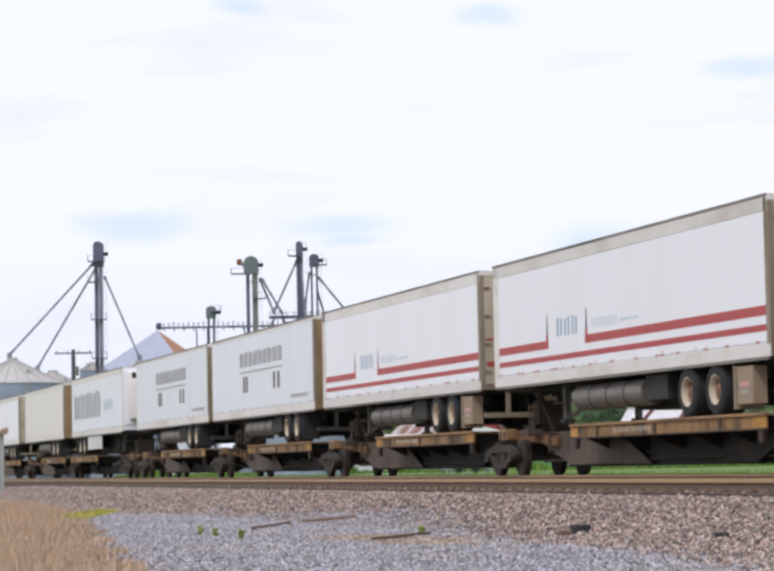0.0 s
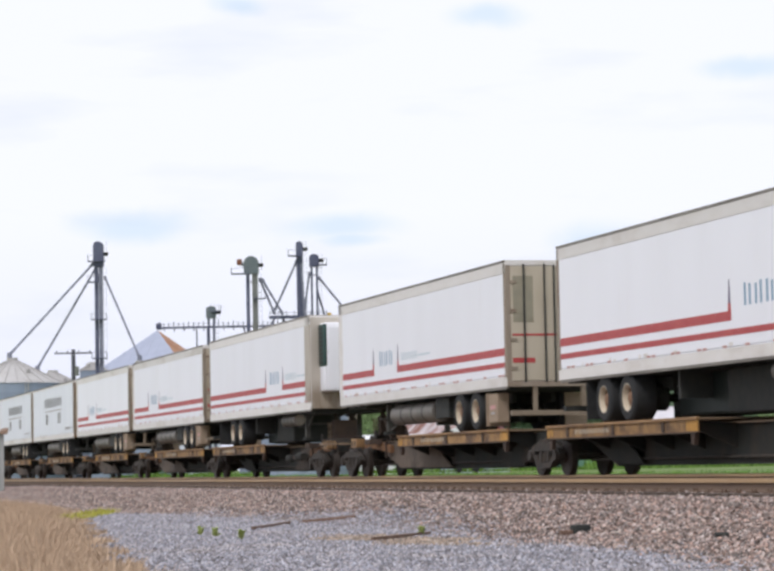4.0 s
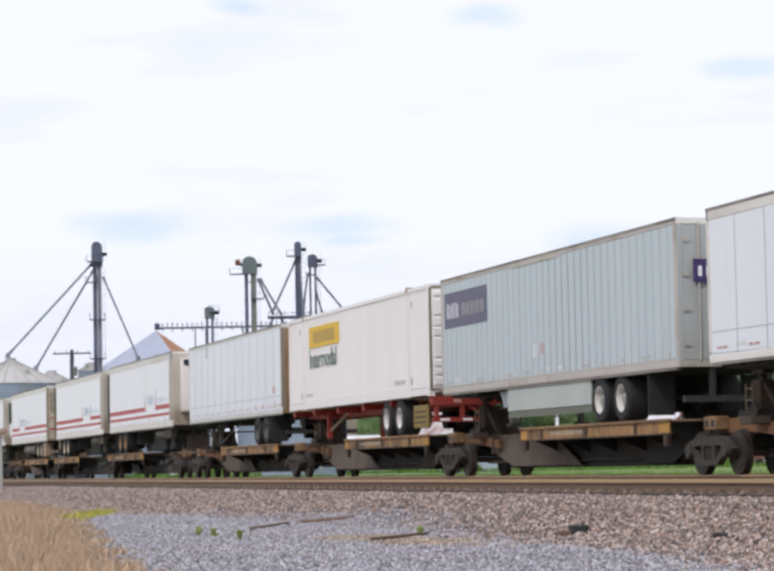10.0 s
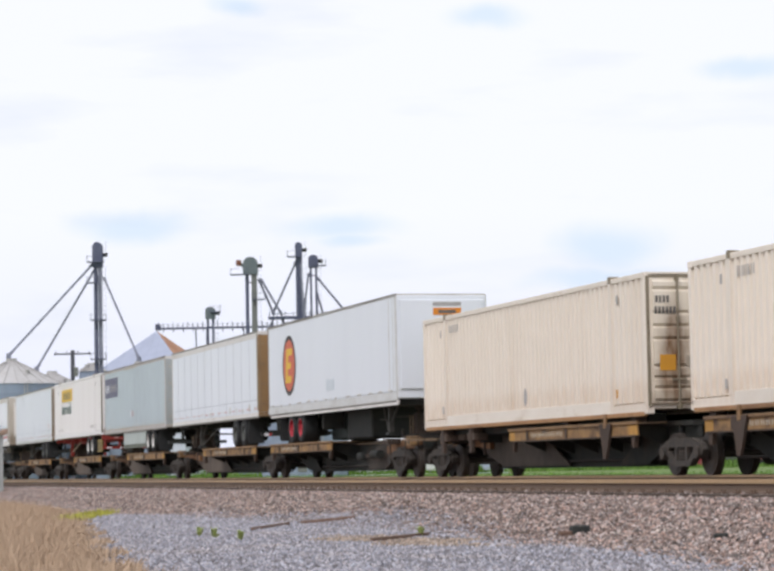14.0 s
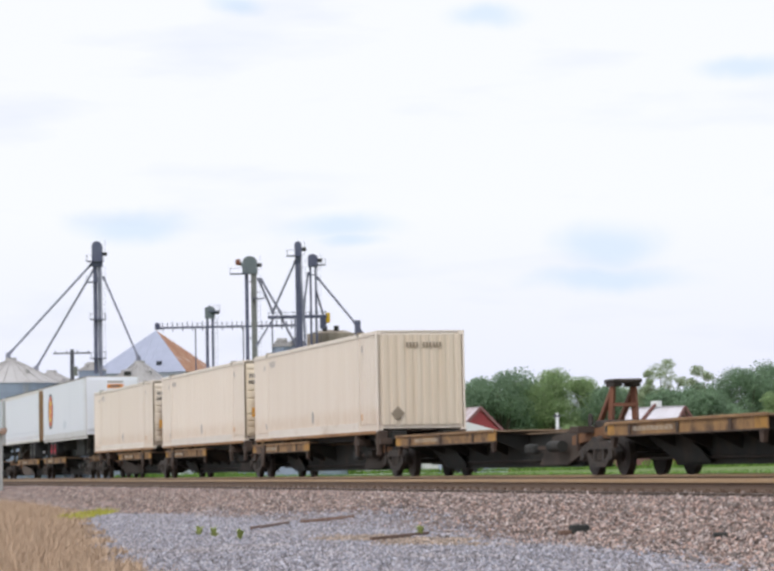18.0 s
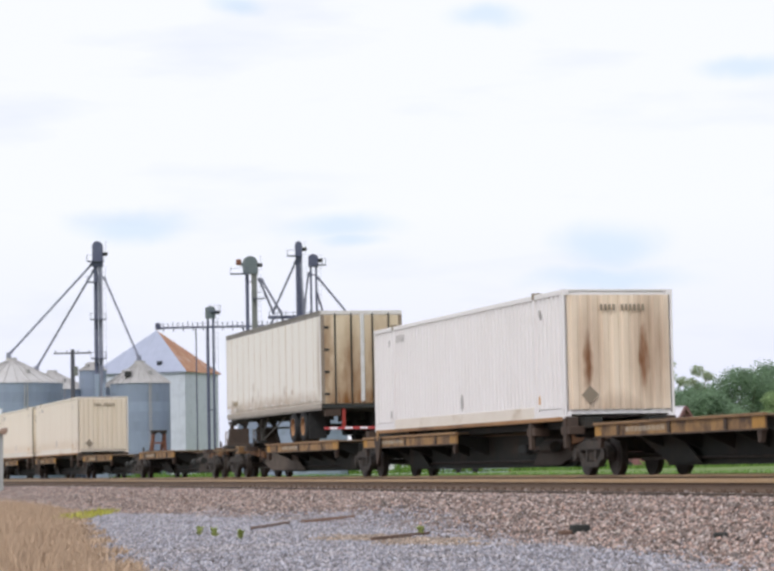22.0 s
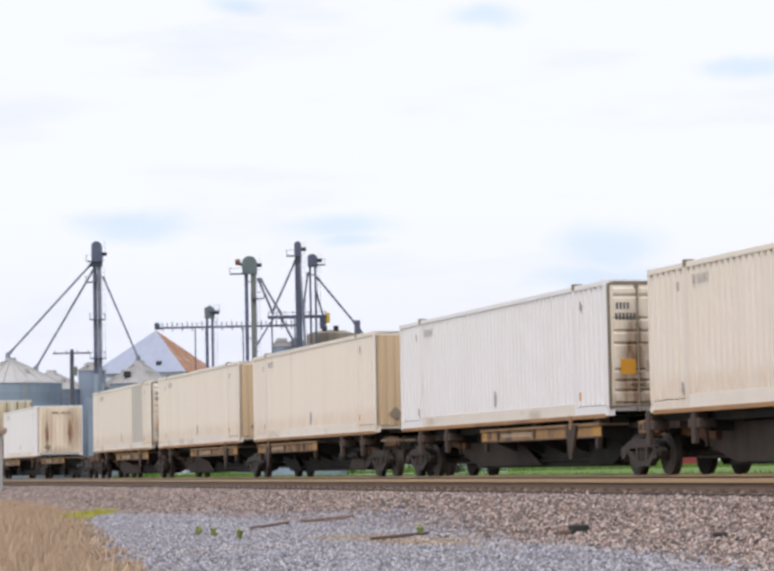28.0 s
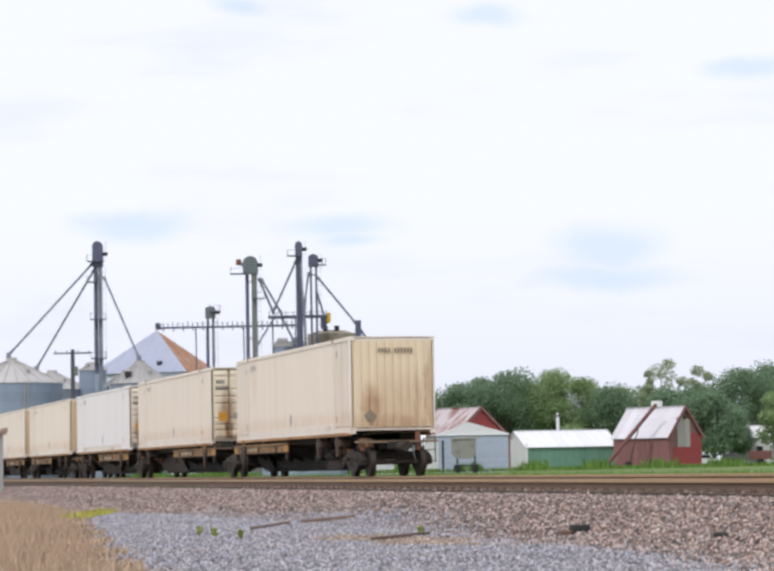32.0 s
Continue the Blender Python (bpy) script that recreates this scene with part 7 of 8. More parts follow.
# old crib elevator house with a hipped roof, one slope rusted
hall = thing("elevator_house", "pale old elevator house with a hipped roof, one slope rusty", "grain building", "", pose(-30.0, 327, ground_at(-30, 327), 0, 0, -16))
HS, HE, HP = 6.1, 13.6, 19.1
one("inner_wall", HALLWALL, hall, -HS + 0.06, HS - 0.06, -HS + 0.06, HS - 0.06, 0, HE)
for k_ in range(4):
    rz_ = Matrix.Rotation(math.pi / 2 * k_, 4, "Z")
    for i in range(16):
        bm = bmesh.new()
        w_ = 2 * HS / 16
        box(bm, -HS + i * w_ + 0.012, -HS + (i + 1) * w_ - 0.012, -HS - 0.03, -HS + 0.05, 0, HE)
        bmesh.ops.transform(bm, matrix=rz_, verts=bm.verts[:])
        part("wall_board", bm, HALLWALL, hall)
    for i in range(12):
        e_ = HS + 0.4
        x0, x1 = -e_ + i * 2 * e_ / 12 + 0.01, -e_ + (i + 1) * 2 * e_ / 12 - 0.01
        zz = lambda q_: HE - 0.2 + (HP - HE + 0.2) * (1 - abs(q_) / e_)
        yy = lambda q_: -abs(q_)
        bm = bmesh.new()
        pts = [(x0, -e_, HE - 0.2), (x1, -e_, HE - 0.2), (x1, yy(x1), zz(x1))] + ([(0, 0, HP)] if x0 < 0 < x1 else []) + [(x0, yy(x0), zz(x0))]
        lo_ = [bm.verts.new(p) for p in pts]
        hi2 = [bm.verts.new((p[0], p[1], p[2] + 0.07)) for p in pts]
        bm.faces.new(lo_)
        bm.faces.new(hi2)
        for j in range(len(pts)):
            j2 = (j + 1) % len(pts)
            bm.faces.new((lo_[j], lo_[j2], hi2[j2], hi2[j]))
        bmesh.ops.recalc_face_normals(bm, faces=bm.faces[:])
        bmesh.ops.transform(bm, matrix=rz_, verts=bm.verts[:])
        part("roof_panel", bm, RUSTROOF if k_ == 1 else HALLROOF, hall)
one("roof_hatch", GLASSDARK, hall, 2.1, 2.7, -5.5, -4.9, 14.0, 14.9)
for x_, z_ in ((-1.9, 16.7), (-1.0, 17.3)):
    one("roof_vent", HALLROOF, hall, x_ - 0.22, x_ + 0.22, -2.6 + 0.7 * (x_ > -1.5), -2.1 + 0.7 * (x_ > -1.5), z_ - 0.8, z_ + 0.25, bevel=0.03)

# farmyard
BARNROOF = material("rust_streaked_white_roof", (0.55, 0.50, 0.52), (0.46, 0.38, 0.38), 0.6, grain=1.0, stain=(0.24, 0.105, 0.08), stain_at=(0.44, 0.56), stain_scale=0.7, stretch=(0.25, 1.4, 0.25), bump=0.05)
red_barn = gable_building("small_barn", "barn with rust-streaked roof and red gable", 6.9, 306, 42, 8.0, 11.5, 4.9, 7.95, WHITEWALL, BARNROOF, end_mat=WHITEWALL, trim=BARNRED)
bm = bmesh.new()
prism(bm, [(-4.0, 4.75), (4.0, 4.75), (0, 7.75)], -5.87, -5.81)
part("red_gable", bm, BRIGHTRED, red_barn)
gs = thing("grey_shed", "blue-grey metal shed with a flat roof", "shed", "", pose(9.05, 278, ground_at(9.05, 278)) @ Matrix.Diagonal((0.933, 0.933, 0.933, 1)))
one("inner_wall", BLUEGREY, gs, -4.0, 4.0, -2.9, 2.9, 0, 4.3)
for i in range(13):
    one("wall_board", BLUEGREY, gs, -4.06, 4.06, -3.0 - 0.02 * (i % 2), -2.93, 0.335 * i, 0.335 * (i + 1) - 0.02)
bm = bmesh.new()
prism(bm, [(-4.2, 4.5), (4.2, 4.5), (-0.6, 5.9)], -3.1, -2.9)
part("white_gable", bm, WHITEWALL, gs)
one("roof", WHITEROOF, gs, -4.2, 4.2, -3.2, 3.1, 4.35, 4.5)
one("corner_trim", BARNRED, gs, 4.07, 4.3, -3.05, -2.6, 0, 4.5)
one("door_gap", UNDER, gs, -3.7, -3.45, -3.03, -3.0, 0, 3.8)

grs = gable_building("green_shed", "long low green shed with a white metal roof", 20.4, 303, 105, 8.6, 11.3, 3.15, 5.0, GREENWALL, WHITEROOF, end_mat=WHITEWALL, boards=0.8)
for y_ in (-4.3, 4.3):
    one("corner_trim", WHITEROOF, grs, y_ - 0.12, y_ + 0.12, 5.60, 5.78, 0, 3.2)
one("end_door", GREYBOARD, grs, 2.6, 3.5, 5.68, 5.74, 0, 2.6)
ws_ = gable_building("white_roofed_shed", "low shed with a white metal roof beyond the track", -1.0, 286, 88, 6.0, 9.5, 3.5, 4.65, WHITEWALL, WHITEROOF, boards=0.9)

crib = gable_building("corn_crib", "weathered red corn crib with a worn metal roof", 30.9, 293, 46, 6.0, 8.0, 4.1, 7.35, BARNRED, PINKROOF, end_mat=BARNRED, boards=0.35, category="barn", trim=BARNRED)
for x0_, x1_, z0_, z1_ in ((-1.5, 0.9, 2.4, 6.2), (-1.5, 0.0, 2.4, 6.4)):
    one("gable_hatch", GREYBOARD, crib, x0_, x1_, -4.13 - 0.01 * (x1_ < 0.5), -4.05, z0_, z1_ - 0.6)
one("red_lower_door", BRIGHTRED, crib, -2.2, 2.98, -4.12, -4.05, 0.1, 2.35)
one("red_side_door", BRIGHTRED, crib, 1.0, 2.98, -4.11, -4.05, 2.4, 3.9)
one("gable_window", UNDER, crib, -0.35, 0.05, -4.16, -4.1, 5.5, 6.0)
one("cupola", WHITEROOF, crib, -0.35, 0.35, -0.7, 0.5, 7.0, 7.75, bevel=0.08)
DARKRED = material("dark_red_auger_paint", (0.15, 0.06, 0.055), (0.20, 0.09, 0.08), 0.7, grain=3, bump=0.05)
au = thing("grain_auger", "dark red portable auger leaning over the crib roof", "auger", "", pose(0, 0, 0))
rod("auger_tube", DARKRED, au, (24.3, 285.5, 0.75), (30.4, 288.5, 7.55), 0.22, 12)
one("hopper", DARKRED, au, 23.8, 24.8, 285.0, 286.0, 0.3, 0.95, bevel=0.05)
rod("lift_arm", UNDER, au, (27.0, 287.0, 0.45), (28.3, 287.5, 5.1), 0.07)
rod("wheel", RUBBER, au, (27.0, 286.3, 0.75), (27.0, 286.5, 0.75), 0.38, 16)
rod("wheel", RUBBER, au, (27.0, 287.6, 0.75), (27.0, 287.8, 0.75), 0.38, 16)

# gravity wagon by the grey shed
WAGONGREY = material("faded_olive_grey_paint", (0.27, 0.27, 0.25), (0.20, 0.20, 0.185), 0.8, grain=2, stain=(0.14, 0.11, 0.09), stain_at=(0.5, 0.75), bump=0.08)
gw = thing("gravity_wagon", "old grey gravity wagon with dark wheels", "farm wagon", "", pose(8.06, 270, ground_at(8.06, 270)) @ Matrix.Diagonal((0.9375, 0.9375, 0.9375, 1)))
bm = bmesh.new()
prism(bm, [(-1.6, 3.9), (1.1, 3.9), (1.1, 2.3), (0.7, 1.6), (-1.0, 1.6), (-1.6, 2.3)], -1.0, 1.0)
part("hopper", bm, WAGONGREY, gw)
one("top_cover", GREYBOARD, gw, -1.8, 1.6, -1.15, 1.15, 3.88, 4.05, bevel=0.02)
one("chassis", UNDER, gw, -1.4, 1.4, -0.5, 0.5, 0.75, 0.95)
for x_ in (-1.0, 1.0):
    for y_ in (-0.8, 0.8):
        rod("wheel", RUBBER, gw, (x_, y_ - 0.12, 0.45), (x_, y_ + 0.12, 0.45), 0.45, 18)
        one("post", UNDER, gw, x_ - 0.06, x_ + 0.06, y_ - 0.06, y_ + 0.06, 0.9, 2.6)

# house and vehicles by the trees
hs = gable_building("farm_house", "small white house partly behind trees", 49.0, 340, 70, 5.0, 5.0, 4.2, 5.6, WHITEWALL, WHITEROOF, boards=0.5, category="house")
for y_ in (-1.8, 0.6):
    wn_ = one("window", GLASSDARK, hs, 2.49, 2.57, y_, y_ + 0.9, 1.2, 2.5)
    one("window_sill", WHITEWALL, wn_, 2.52, 2.64, y_ - 0.1, y_ + 1.0, 1.1, 1.2)
one("window", GLASSDARK, hs, -2.57, -2.49, -1.6, -0.7, 1.2, 2.5)
one("window", GLASSDARK, hs, -0.5, 0.5, -2.58, -2.54, 1.2, 2.5)
one("porch_roof", PINKROOF, hs, -2.3, 2.3, -3.8, -2.55, 2.6, 2.72)


def parked_car(x, y, yaw, paint, label, truck_bed=False):
    c = thing("parked_car", label, "car", "parked vehicles", pose(x, y, ground_at(x, y), 0, 0, yaw))
    bm = bmesh.new()
    prof = [(-2.2, 0.35), (2.2, 0.35), (2.25, 0.75), (1.3, 0.95), (0.6, 1.5), (-0.5, 1.52), (-0.9, 0.98), (-2.2, 0.95)] if truck_bed else \
        [(-2.2, 0.35), (2.2, 0.35), (2.25, 0.7), (1.25, 0.9), (0.6, 1.42), (-1.0, 1.45), (-1.8, 0.95), (-2.2, 0.9)]
    prism(bm, prof, -0.85, 0.85)
    part("body", bm, paint, c)
    for y_ in (-0.86, 0.85):
        bm = bmesh.new()
        prism(bm, [(1.05, 0.95), (0.55, 1.38), (-0.42, 1.4), (-0.6, 0.97)], y_, y_ + 0.01)
        part("window", bm, GLASSDARK, c)
        for x_ in (-1.35, 1.4):
            rod("wheel", RUBBER, c, (x_, y_ - 0.1, 0.33), (x_, y_ + 0.1, 0.33), 0.33, 16)
    return c


parked_car(38.4, 312, 20, WHITEWALL, "white car parked beside the corn crib")
parked_car(41.2, 306, 95, BLACK, "dark pickup parked by the house", True)
rw = thing("farm_trailer", "red farm trailer parked in the yard", "farm wagon", "", pose(44.6, 305, ground_at(44.6, 305)))
one("box_body", DARKRED, rw, -1.3, 1.3, -0.9, 0.9, 0.7, 1.75, bevel=0.05)
one("drawbar", UNDER, rw, 1.3, 2.4, -0.06, 0.06, 0.6, 0.72)
for y_ in (-0.8, 0.8):
    rod("wheel", RUBBER, rw, (0, y_ - 0.1, 0.4), (0, y_ + 0.1, 0.4), 0.4, 16)


def pole(x, y, top, arm, label, arms=1, mat=None):
    p = thing("utility_pole", label, "utility pole", "poles", pose(x, y, ground_at(x, y)))
    rod("mast", mat or POLEWOOD, p, (0, 0, 0), (0, 0, top), 0.25, 10, r2=0.2)
    for i in range(arms):
        one("crossarm", POLEWOOD, p, -arm / 2, arm / 2, -0.2, -0.08, top - 0.45 - 0.9 * i, top - 0.30 - 0.9 * i)
        for k in range(4):
            xx = -arm / 2 + 0.2 + k * (arm - 0.4) / 3
            rod("insulator", GLASSDARK, p, (xx, -0.14, top - 0.3 - 0.9 * i), (xx, -0.14, top - 0.1 - 0.9 * i), 0.05, 8)
    rod("transformer", OLIVESTEEL, p, (0.3, 0, top - 2.6), (0.3, 0, top - 1.7), 0.24, 12)
    return p


pole(-31.3, 250, 13.2, 3.7, "weathered wooden utility pole with a crossarm")
pole(20.6, 310, 6.9, 0.9, "thin pale pole behind the green shed", mat=WHITEWALL)
pl = thing("pale_machinery", "pale stacked machinery beside the utility pole", "machinery", "", pose(-31.2, 268, ground_at(-31.2, 268)))
one("housing", GALV, pl, -0.6, 1.4, -0.8, 0.8, 0, 8.6, bevel=0.05)
one("upper_housing", GALV, pl, 0.0, 0.5, -0.4, 0.4, 8.6, 11.4, bevel=0.05)
one("upper_housing", GALV, pl, 0.8, 1.1, -0.3, 0.3, 8.6, 10.4, bevel=0.05)


def leaf_mesh(name, centres, radii, count, size, mat, seed):
    """A crown: leaf sprays scattered through overlapping clumps, thicker towards the outside."""
    r = np.random.default_rng(seed)
    k = r.integers(0, len(centres), count)
    v = r.normal(size=(count, 3))
    v /= np.linalg.norm(v, axis=1)[:, None]
    rad = np.asarray(radii)[k] * r.uniform(0.25, 1.25, count) ** 0.7
    c = np.asarray(centres)[k] + v * rad[:, None] * np.array([1, 1, 0.8])
    a = r.normal(size=(count, 3))
    a /= np.linalg.norm(a, axis=1)[:, None]
    b = np.cross(a, r.normal(size=(count, 3)))
    b /= np.linalg.norm(b, axis=1)[:, None]
    sz_ = size * r.uniform(0.5, 1.3, count)[:, None]
    q = np.stack([c - a * sz_, c + b * sz_ * 0.6, c + a * sz_, c - b * sz_ * 0.6], 1)
    me = bpy.data.meshes.new(name)
    me.vertices.add(count * 4)
    me.vertices.foreach_set("co", q.reshape(-1))
    me.loops.add(count * 4)
    me.loops.foreach_set("vertex_index", np.arange(count * 4))
    me.polygons.add(count)
    me.polygons.foreach_set("loop_start", np.arange(0, count * 4, 4))
    me.polygons.foreach_set("loop_total", np.full(count, 4))
    me.update(calc_edges=True)
    me.materials.append(mat)
    return me


def tree(x, y, top, spread, shade, seed, airy=False, label="leafy deciduous tree at the field edge"):
    r = random.Random(seed)
    g = ground_at(x, y)
    t_ = thing("tree", label, "tree", "trees beyond the farmyard", pose(x, y, g))
    h = top - g
    bm = bmesh.new()
    fork = h * r.uniform(0.22, 0.32)
    tube(bm, (0, 0, -0.2), (0.1, 0, fork), 0.34, 9, 0.24)
    centres, radii = [], []
    n_ = 12 if airy else 20
    for i in range(n_):
        a = r.uniform(0, 6.283)
        z = h * (0.28 + 0.62 * (i + 0.5) / n_)
        k = 0.35 + 0.65 * math.sin(math.pi * min(1, 0.2 + 0.85 * (z / h - 0.15)))
        rad = spread * k * r.uniform(0.35, 0.85)
        cx, cy = rad * math.cos(a), rad * math.sin(a)
        centres.append((cx, cy, z))
        radii.append(spread * (r.uniform(0.22, 0.40) if airy else r.uniform(0.36, 0.52)))
        tube(bm, (0.05, 0, fork * r.uniform(0.7, 1.0)), (cx * 0.8, cy * 0.8, z), 0.14, 6, 0.04)
    centres.append((0, 0, h - spread * 0.30))
    radii.append(spread * 0.3)
    part("trunk", bm, BARK, t_)
    part("crown", leaf_mesh("crown", centres, radii, 5200 if airy else 15000, 0.17 if airy else 0.20, LEAVES[shade], seed), None, t_)
    return t_


TREES = [(-16, 425, 11.8, 5.5, 1), (-8, 430, 12.3, 5.6, 1), (-3, 418, 12.6, 5.3, 1), (2.5, 424, 12.5, 5.2, 1), (7, 420, 12.7, 5.0, 0), (10.5, 415, 14.3, 5.2, 0),
         (15, 424, 15.9, 5.4, 0), (19, 418, 16.7, 5.4, 0), (23, 425, 15.5, 5.2, 1), (27.0, 420, 16.9, 5.6, 1), (31.5, 424, 15.7, 5.2, 1), (35.5, 418, 13.9, 5.0, 0),
         (39, 422, 13.7, 5.0, 1), (43, 416, 12.9, 5.2, 0), (47.5, 400, 12.7, 5.6, 0), (52.5, 420, 13.5, 5.4, 0), (58.0, 412, 16.3, 5.4, 0), (63.0, 420, 17.1, 5.8, 0),
         (69, 415, 16.9, 6.0, 0), (76, 424, 15.8, 6.0, 0), (84, 420, 15.8, 6.0, 1), (93, 424, 16.3, 6.2, 0)]
for i_, (x_, y_, top_, sp_, sh_) in enumerate(TREES):
    tree(x_, y_, top_, sp_, sh_, 100 + i_)
tree(45.2, 408, 17.8, 3.8, 2, 201, True, "tall thin pale-leaved tree with gaps in its crown")
tree(50.4, 412, 16.8, 3.6, 2, 202, True, "airy young tree with a sparse crown")
tree(41.6, 405, 15.8, 2.4, 2, 203, True, "airy young tree with a sparse crown")
for i_, (x_, y_, top_, sp_, sh_) in enumerate([(37.4, 330, 10.2, 4.0, 0), (41.6, 326, 9.8, 3.8, 0), (45.2, 336, 8.6, 3.0, 0), (51.6, 330, 9.8, 2.9, 1), (56.0, 350, 11.5, 3.8, 0), (24.5, 345, 6.0, 2.4, 1), (10, 340, 6.5, 2.6, 0)]):
    tree(x_, y_, top_, sp_, sh_, 300 + i_, label="dark rounded tree behind the farm buildings")


# hedge and tall weeds
def blades(name, x, y, z, h, w, mat, label, seed, lean=0.25):
    r = np.random.default_rng(seed)
    n_ = len(x)
    a = r.uniform(0, 6.283, n_)
    ln = r.normal(0, lean, (n_, 2)) * h[:, None]
    base = np.stack([x, y, z], 1)
    side = np.stack([np.cos(a), np.sin(a), np.zeros(n_)], 1) * w[:, None]
    tip = base + np.concatenate([ln, h[:, None]], 1)
    mid = base + np.concatenate([ln * 0.35, h[:, None] * 0.55], 1)
    v = np.stack([base - side, base + side, mid + side * 0.7, mid - side * 0.7, tip], 1)
    f = np.array([(0, 1, 2, 3), (3, 2, 4, 4)])
    me = bpy.data.meshes.new(name)
    o = np.arange(n_) * 5
    me.vertices.add(n_ * 5)
    me.vertices.foreach_set("co", v.reshape(-1))
    quads = np.stack([o, o + 1, o + 2, o + 3], 1)
    tris = np.stack([o + 3, o + 2, o + 4], 1)
    idx = np.concatenate([quads, tris], 1).reshape(-1)
    me.loops.add(n_ * 7)
    me.loops.foreach_set("vertex_index", idx)
    me.polygons.add(n_ * 2)
    st = np.stack([np.arange(n_) * 7, np.arange(n_) * 7 + 4], 1).reshape(-1)
    me.polygons.foreach_set("loop_start", st)
    me.polygons.foreach_set("loop_total", np.tile([4, 3], n_))
    me.update(calc_edges=True)
    me.materials.append(mat)
    return tagged(new(name, me), label, "grass", kind="stuff")


def strip(n_, s0, s1, d0, d1, seed):
    r = np.random.default_rng(seed)
    s, d = r.uniform(s0, s1, n_), r.uniform(d0, d1, n_)
    p = np.outer(s, ALONG) + np.outer(d, ACROSS)
    return s, d, p[:, 0], p[:, 1], r


s_, d_, x_, y_, r_ = strip(26000, 30, 320, 24.5, 60, 11)
blades("meadow_grass", x_, y_, np.interp(d_, [26, 45, 120], [0, 0.1, 0.4]), r_.uniform(0.15, 0.45, len(x_)), r_.uniform(0.02, 0.05, len(x_)), GREENGRASS, "green grass growing beyond the track", 12)
r_ = np.random.default_rng(13)
x_, y_ = r_.uniform(-30, 60, 9000), r_.uniform(268, 286, 9000)
blades("yard_weeds", x_, y_, np.full(9000, 0.35), r_.uniform(0.2, 0.9, 9000) * (0.6 + 0.9 * (np.sin(x_ * 0.9) > 0.4)), r_.uniform(0.04, 0.1, 9000), GREENGRASS, "tall weeds along the farmyard edge", 14)
# dry grass beside the gravel track
s_, d_, x_, y_, r_ = strip(130000, 17, 75, -1.5, 9.5, 15)
verge_ = 4.1 + np.clip(s_ - 25, 0, 40) * 0.128 + 0.25 * np.sin(s_ * 1.3)
k_ = (d_ < verge_ - 0.05) & (d_ > -s_ * 0.06 + 2.0)
blades("dry_grass", x_[k_], y_[k_], np.full(k_.sum(), 0.0), r_.uniform(0.12, 0.40, k_.sum()) * np.clip((verge_ - d_)[k_] * 1.0, 0.22, 1), r_.uniform(0.004, 0.009, k_.sum()), DRYGRASS, "tall dry brown grass beside the gravel", 16, 0.3)
s_, d_, x_, y_, r_ = strip(150000, 17, 75, -1.5, 9.5, 21)
verge_ = 4.1 + np.clip(s_ - 25, 0, 40) * 0.128 + 0.25 * np.sin(s_ * 1.3)
k_ = (d_ < verge_ - 0.05) & (d_ > -s_ * 0.06 + 2.0)
blades("grass_thatch", x_[k_], y_[k_], np.full(k_.sum(), 0.0), r_.uniform(0.04, 0.16, k_.sum()), r_.uniform(0.006, 0.014, k_.sum()), DRYGRASS, "short matted dry grass under the taller blades", 22, 0.6)
s_, d_, x_, y_, r_ = strip(3600, 51, 61, 6.9, 9.8, 17)
k_ = np.abs(d_ - (7.5 + (s_ - 53.0) * 0.25)) < 0.3
blades("yellow_grass", x_[k_], y_[k_], np.full(k_.sum(), 0.0), r_.uniform(0.08, 0.2, k_.sum()), r_.uniform(0.01, 0.02, k_.sum()), YELLOWGRASS, "low yellow-green grass at the gravel edge", 18)


def weed(s, d, seed):
    p = ALONG * s + ACROSS * d
    r = np.random.default_rng(seed)
    w_ = thing("weed", "small green weed growing in the gravel", "weed", "weeds in the gravel", pose(p.x, p.y, 0.02))
    n_ = 34
    for i in range(n_):
        a, l_ = r.uniform(0, 6.28), r.uniform(0.04, 0.10)
        bm = bmesh.new()
        e = Vector((math.cos(a), math.sin(a), 0))
        f = Vector((-math.sin(a), math.cos(a), 0)) * 0.022
        up = Vector((0, 0, r.uniform(0.05, 0.15)))
        vs = [bm.verts.new(q) for q in (Vector(), e * l_ * 0.5 + f + up, e * l_ + up * 1.1, e * l_ * 0.5 - f + up)]
        bm.faces.new(vs)
        part("leaf", bm, WEEDGREEN, w_)


for i_, (s_, d_) in enumerate(((37.6, 7.26), (36.5, 7.26), (34.9, 7.32), (34.2, 9.75))):
    weed(s_, d_, 40 + i_)


def plank(s0, d0, s1, d1, w, label):
    a, b = ALONG * s0 + ACROSS * d0, ALONG * s1 + ACROSS * d1
    m_ = (a + b) / 2
    v = b - a
    bm = bmesh.new()
    box(bm, -v.length / 2, v.length / 2, -w / 2, w / 2, 0, 0.055, bevel=0.01)
    o = new("old_timber", mesh_of("old_timber", bm, WOOD))
    za, zb = [max(0.03, float(bed_height(k))) for k in (d0, d1)]
    o.matrix_basis = pose(m_.x, m_.y, (za + zb) / 2, 0, -math.degrees(math.atan2(zb - za, v.length)), math.degrees(math.atan2(v.y, v.x)))
    return tagged(o, label, "timber", "timbers in the gravel")


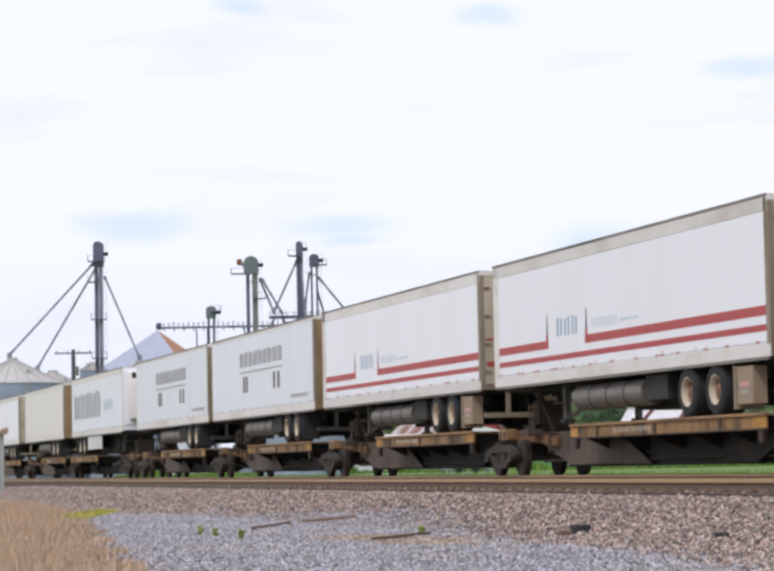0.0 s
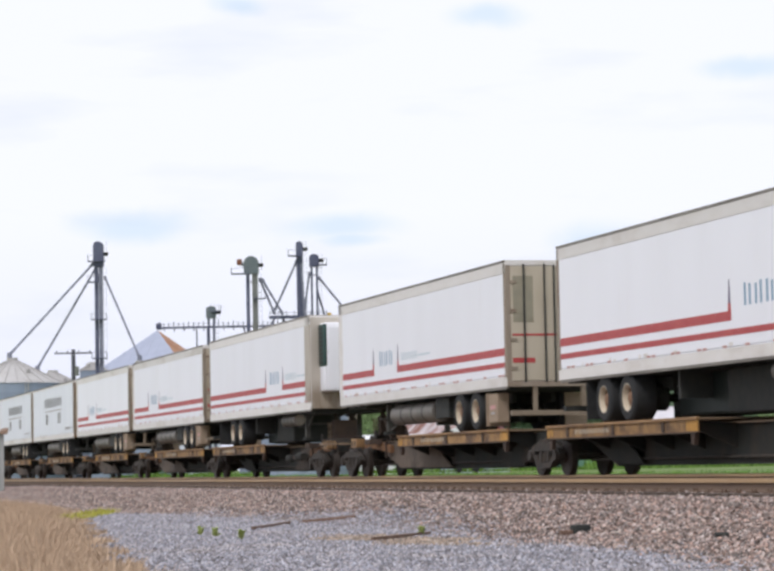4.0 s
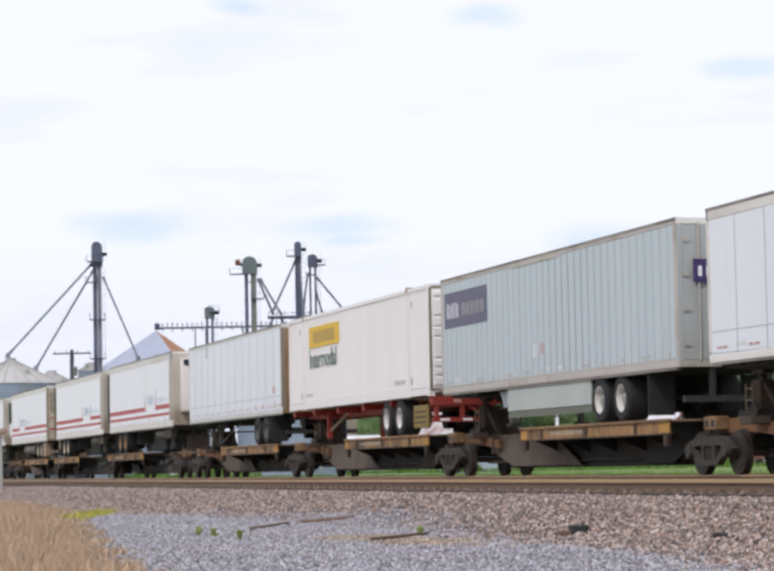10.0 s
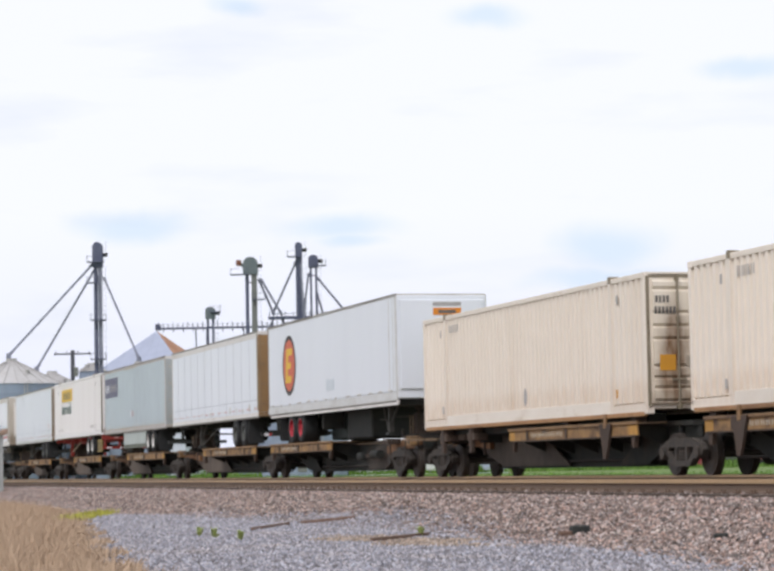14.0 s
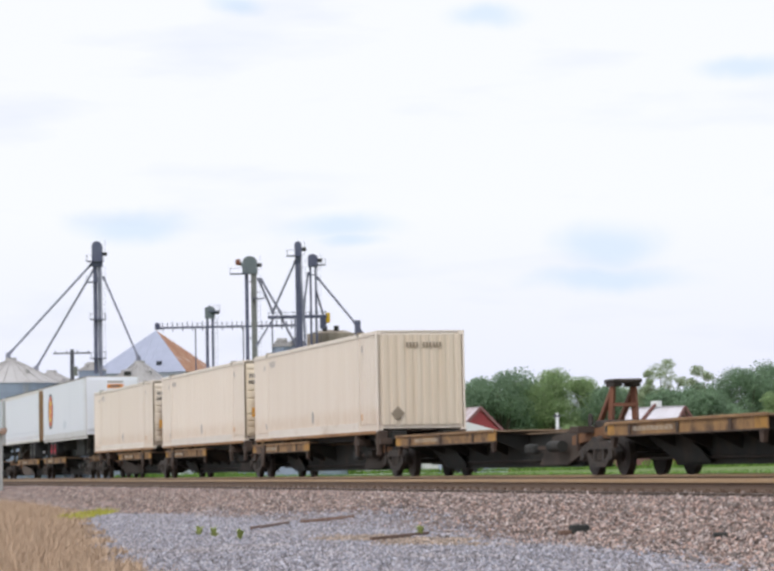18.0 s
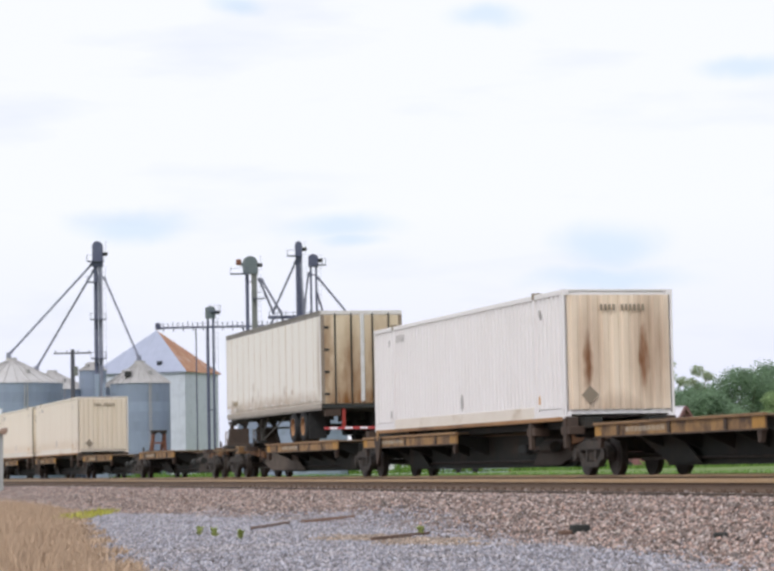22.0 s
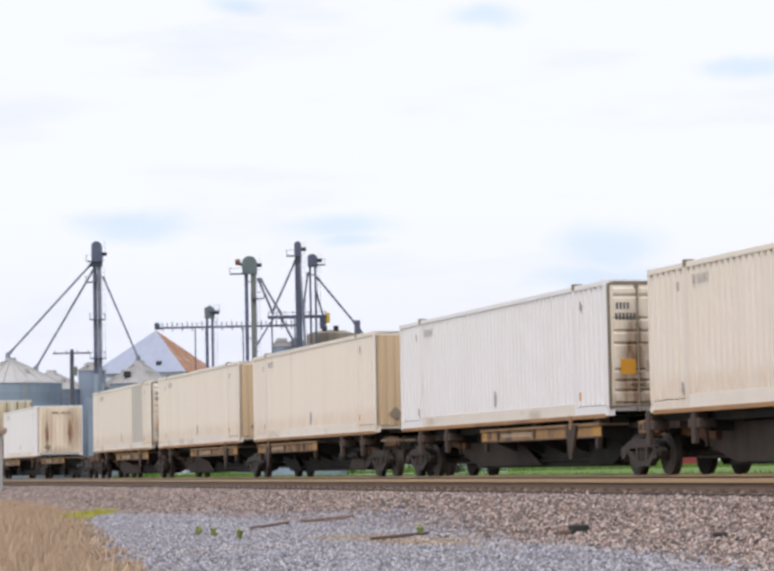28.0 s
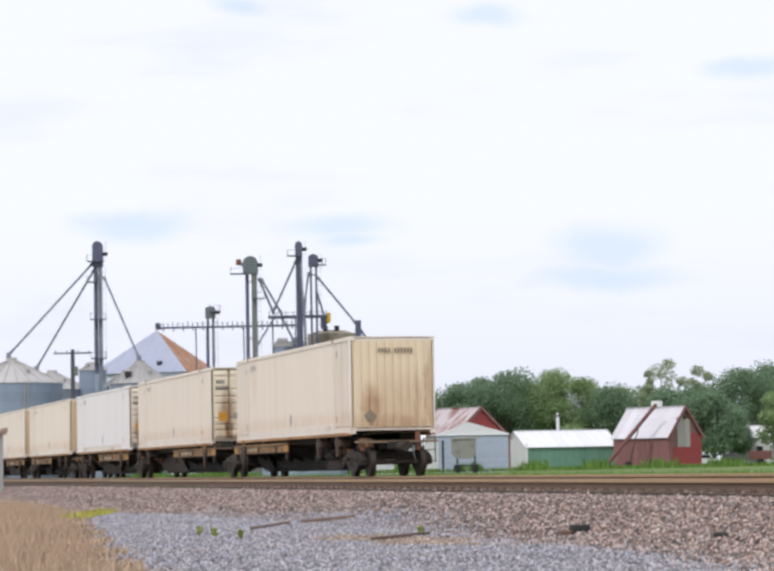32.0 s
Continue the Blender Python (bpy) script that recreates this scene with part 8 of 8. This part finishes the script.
plank(40.2, 8.62, 43.8, 10.06, 0.045, "weathered brown timber half buried in gravel")
plank(44.3, 10.41, 43.0, 11.05, 0.045, "weathered brown timber half buried in gravel")
plank(32.4, 8.56, 34.5, 9.95, 0.04, "thin weathered board lying in the gravel")
p_ = ALONG * 30.9 + ACROSS * 10.9
db = thing("scrap_tie_end", "broken dark tie end lying on the ballast", "debris", "", pose(p_.x, p_.y, float(bed_height(10.9)), 0, 0, 20))
one("block", UNDER, db, -0.08, 0.16, -0.08, 0.08, 0.0, 0.12, bevel=0.02)
one("splinter", WOOD, db, -0.24, -0.04, -0.03, 0.04, 0.0, 0.05, bevel=0.01)
p_ = ALONG * 26.6 + ACROSS * 11.1
dc = new("bolt", None)
dc.matrix_basis = pose(p_.x, p_.y, float(bed_height(11.1)) + 0.01, 0, 0, 10)
tagged(dc, "small dark steel bolt lying on the ballast", "bolt")
rod("shank", UNDER, dc, (-0.08, 0, 0.03), (0.08, 0, 0.03), 0.03, 8)

# relay cabinet beside the line
p_ = ALONG * 108.0 + ACROSS * 12.25
rc = thing("relay_cabinet", "grey metal signal cabinet with a rusty roof", "signal cabinet", "", pose(p_.x, p_.y, 0.0, 0, 0, LINE))
one("body", CABINET, rc, -1.6, 0.08, -0.8, 0.8, 0.25, 2.72, bevel=0.02)
one("plinth", CONCRETE, rc, -1.7, 0.12, -0.9, 0.9, 0.0, 0.27)
one("roof", CABTOP, rc, -1.75, 0.22, -0.95, 0.95, 2.70, 2.86, bevel=0.02)
one("roof_lip", CABTOP, rc, 0.16, 0.26, -0.9, 0.9, 2.78, 2.98, bevel=0.02)
dr_ = one("door", CABINET, rc, -1.5, -0.1, -0.83, -0.79, 0.4, 2.6, bevel=0.01)
one("handle", UNDER, dr_, -0.3, -0.22, -0.88, -0.82, 1.3, 1.6)


# ---------- what moves: the whole train, to the left and away ----------
def motions():
    for ob, q in MOVERS:
        walk(ob, [(t, on_line(q + travelled(t), TRAIN_D, RAIL_Z)) for t in range(0, 33)])
    made = {}
    for ws in WHEELSETS:
        dx = round(ws.location.x, 2)
        if dx not in made:
            rows = []
            for k in range(0, 961):
                t = k / 30
                turn = (travelled(t) / 0.42) % (2 * math.pi)
                rows.append((t, Matrix.Translation((dx, 0, 0.42)) @ Matrix.Rotation(turn, 4, "Y")))
            walk(ws, rows)
            made[dx] = ws
        else:
            src = made[dx]
            ws.rotation_mode = "QUATERNION"
            keys = ws.animation_data_create()
            keys.action = src.animation_data.action
            keys.action_slot = src.animation_data.action_slot


motions()
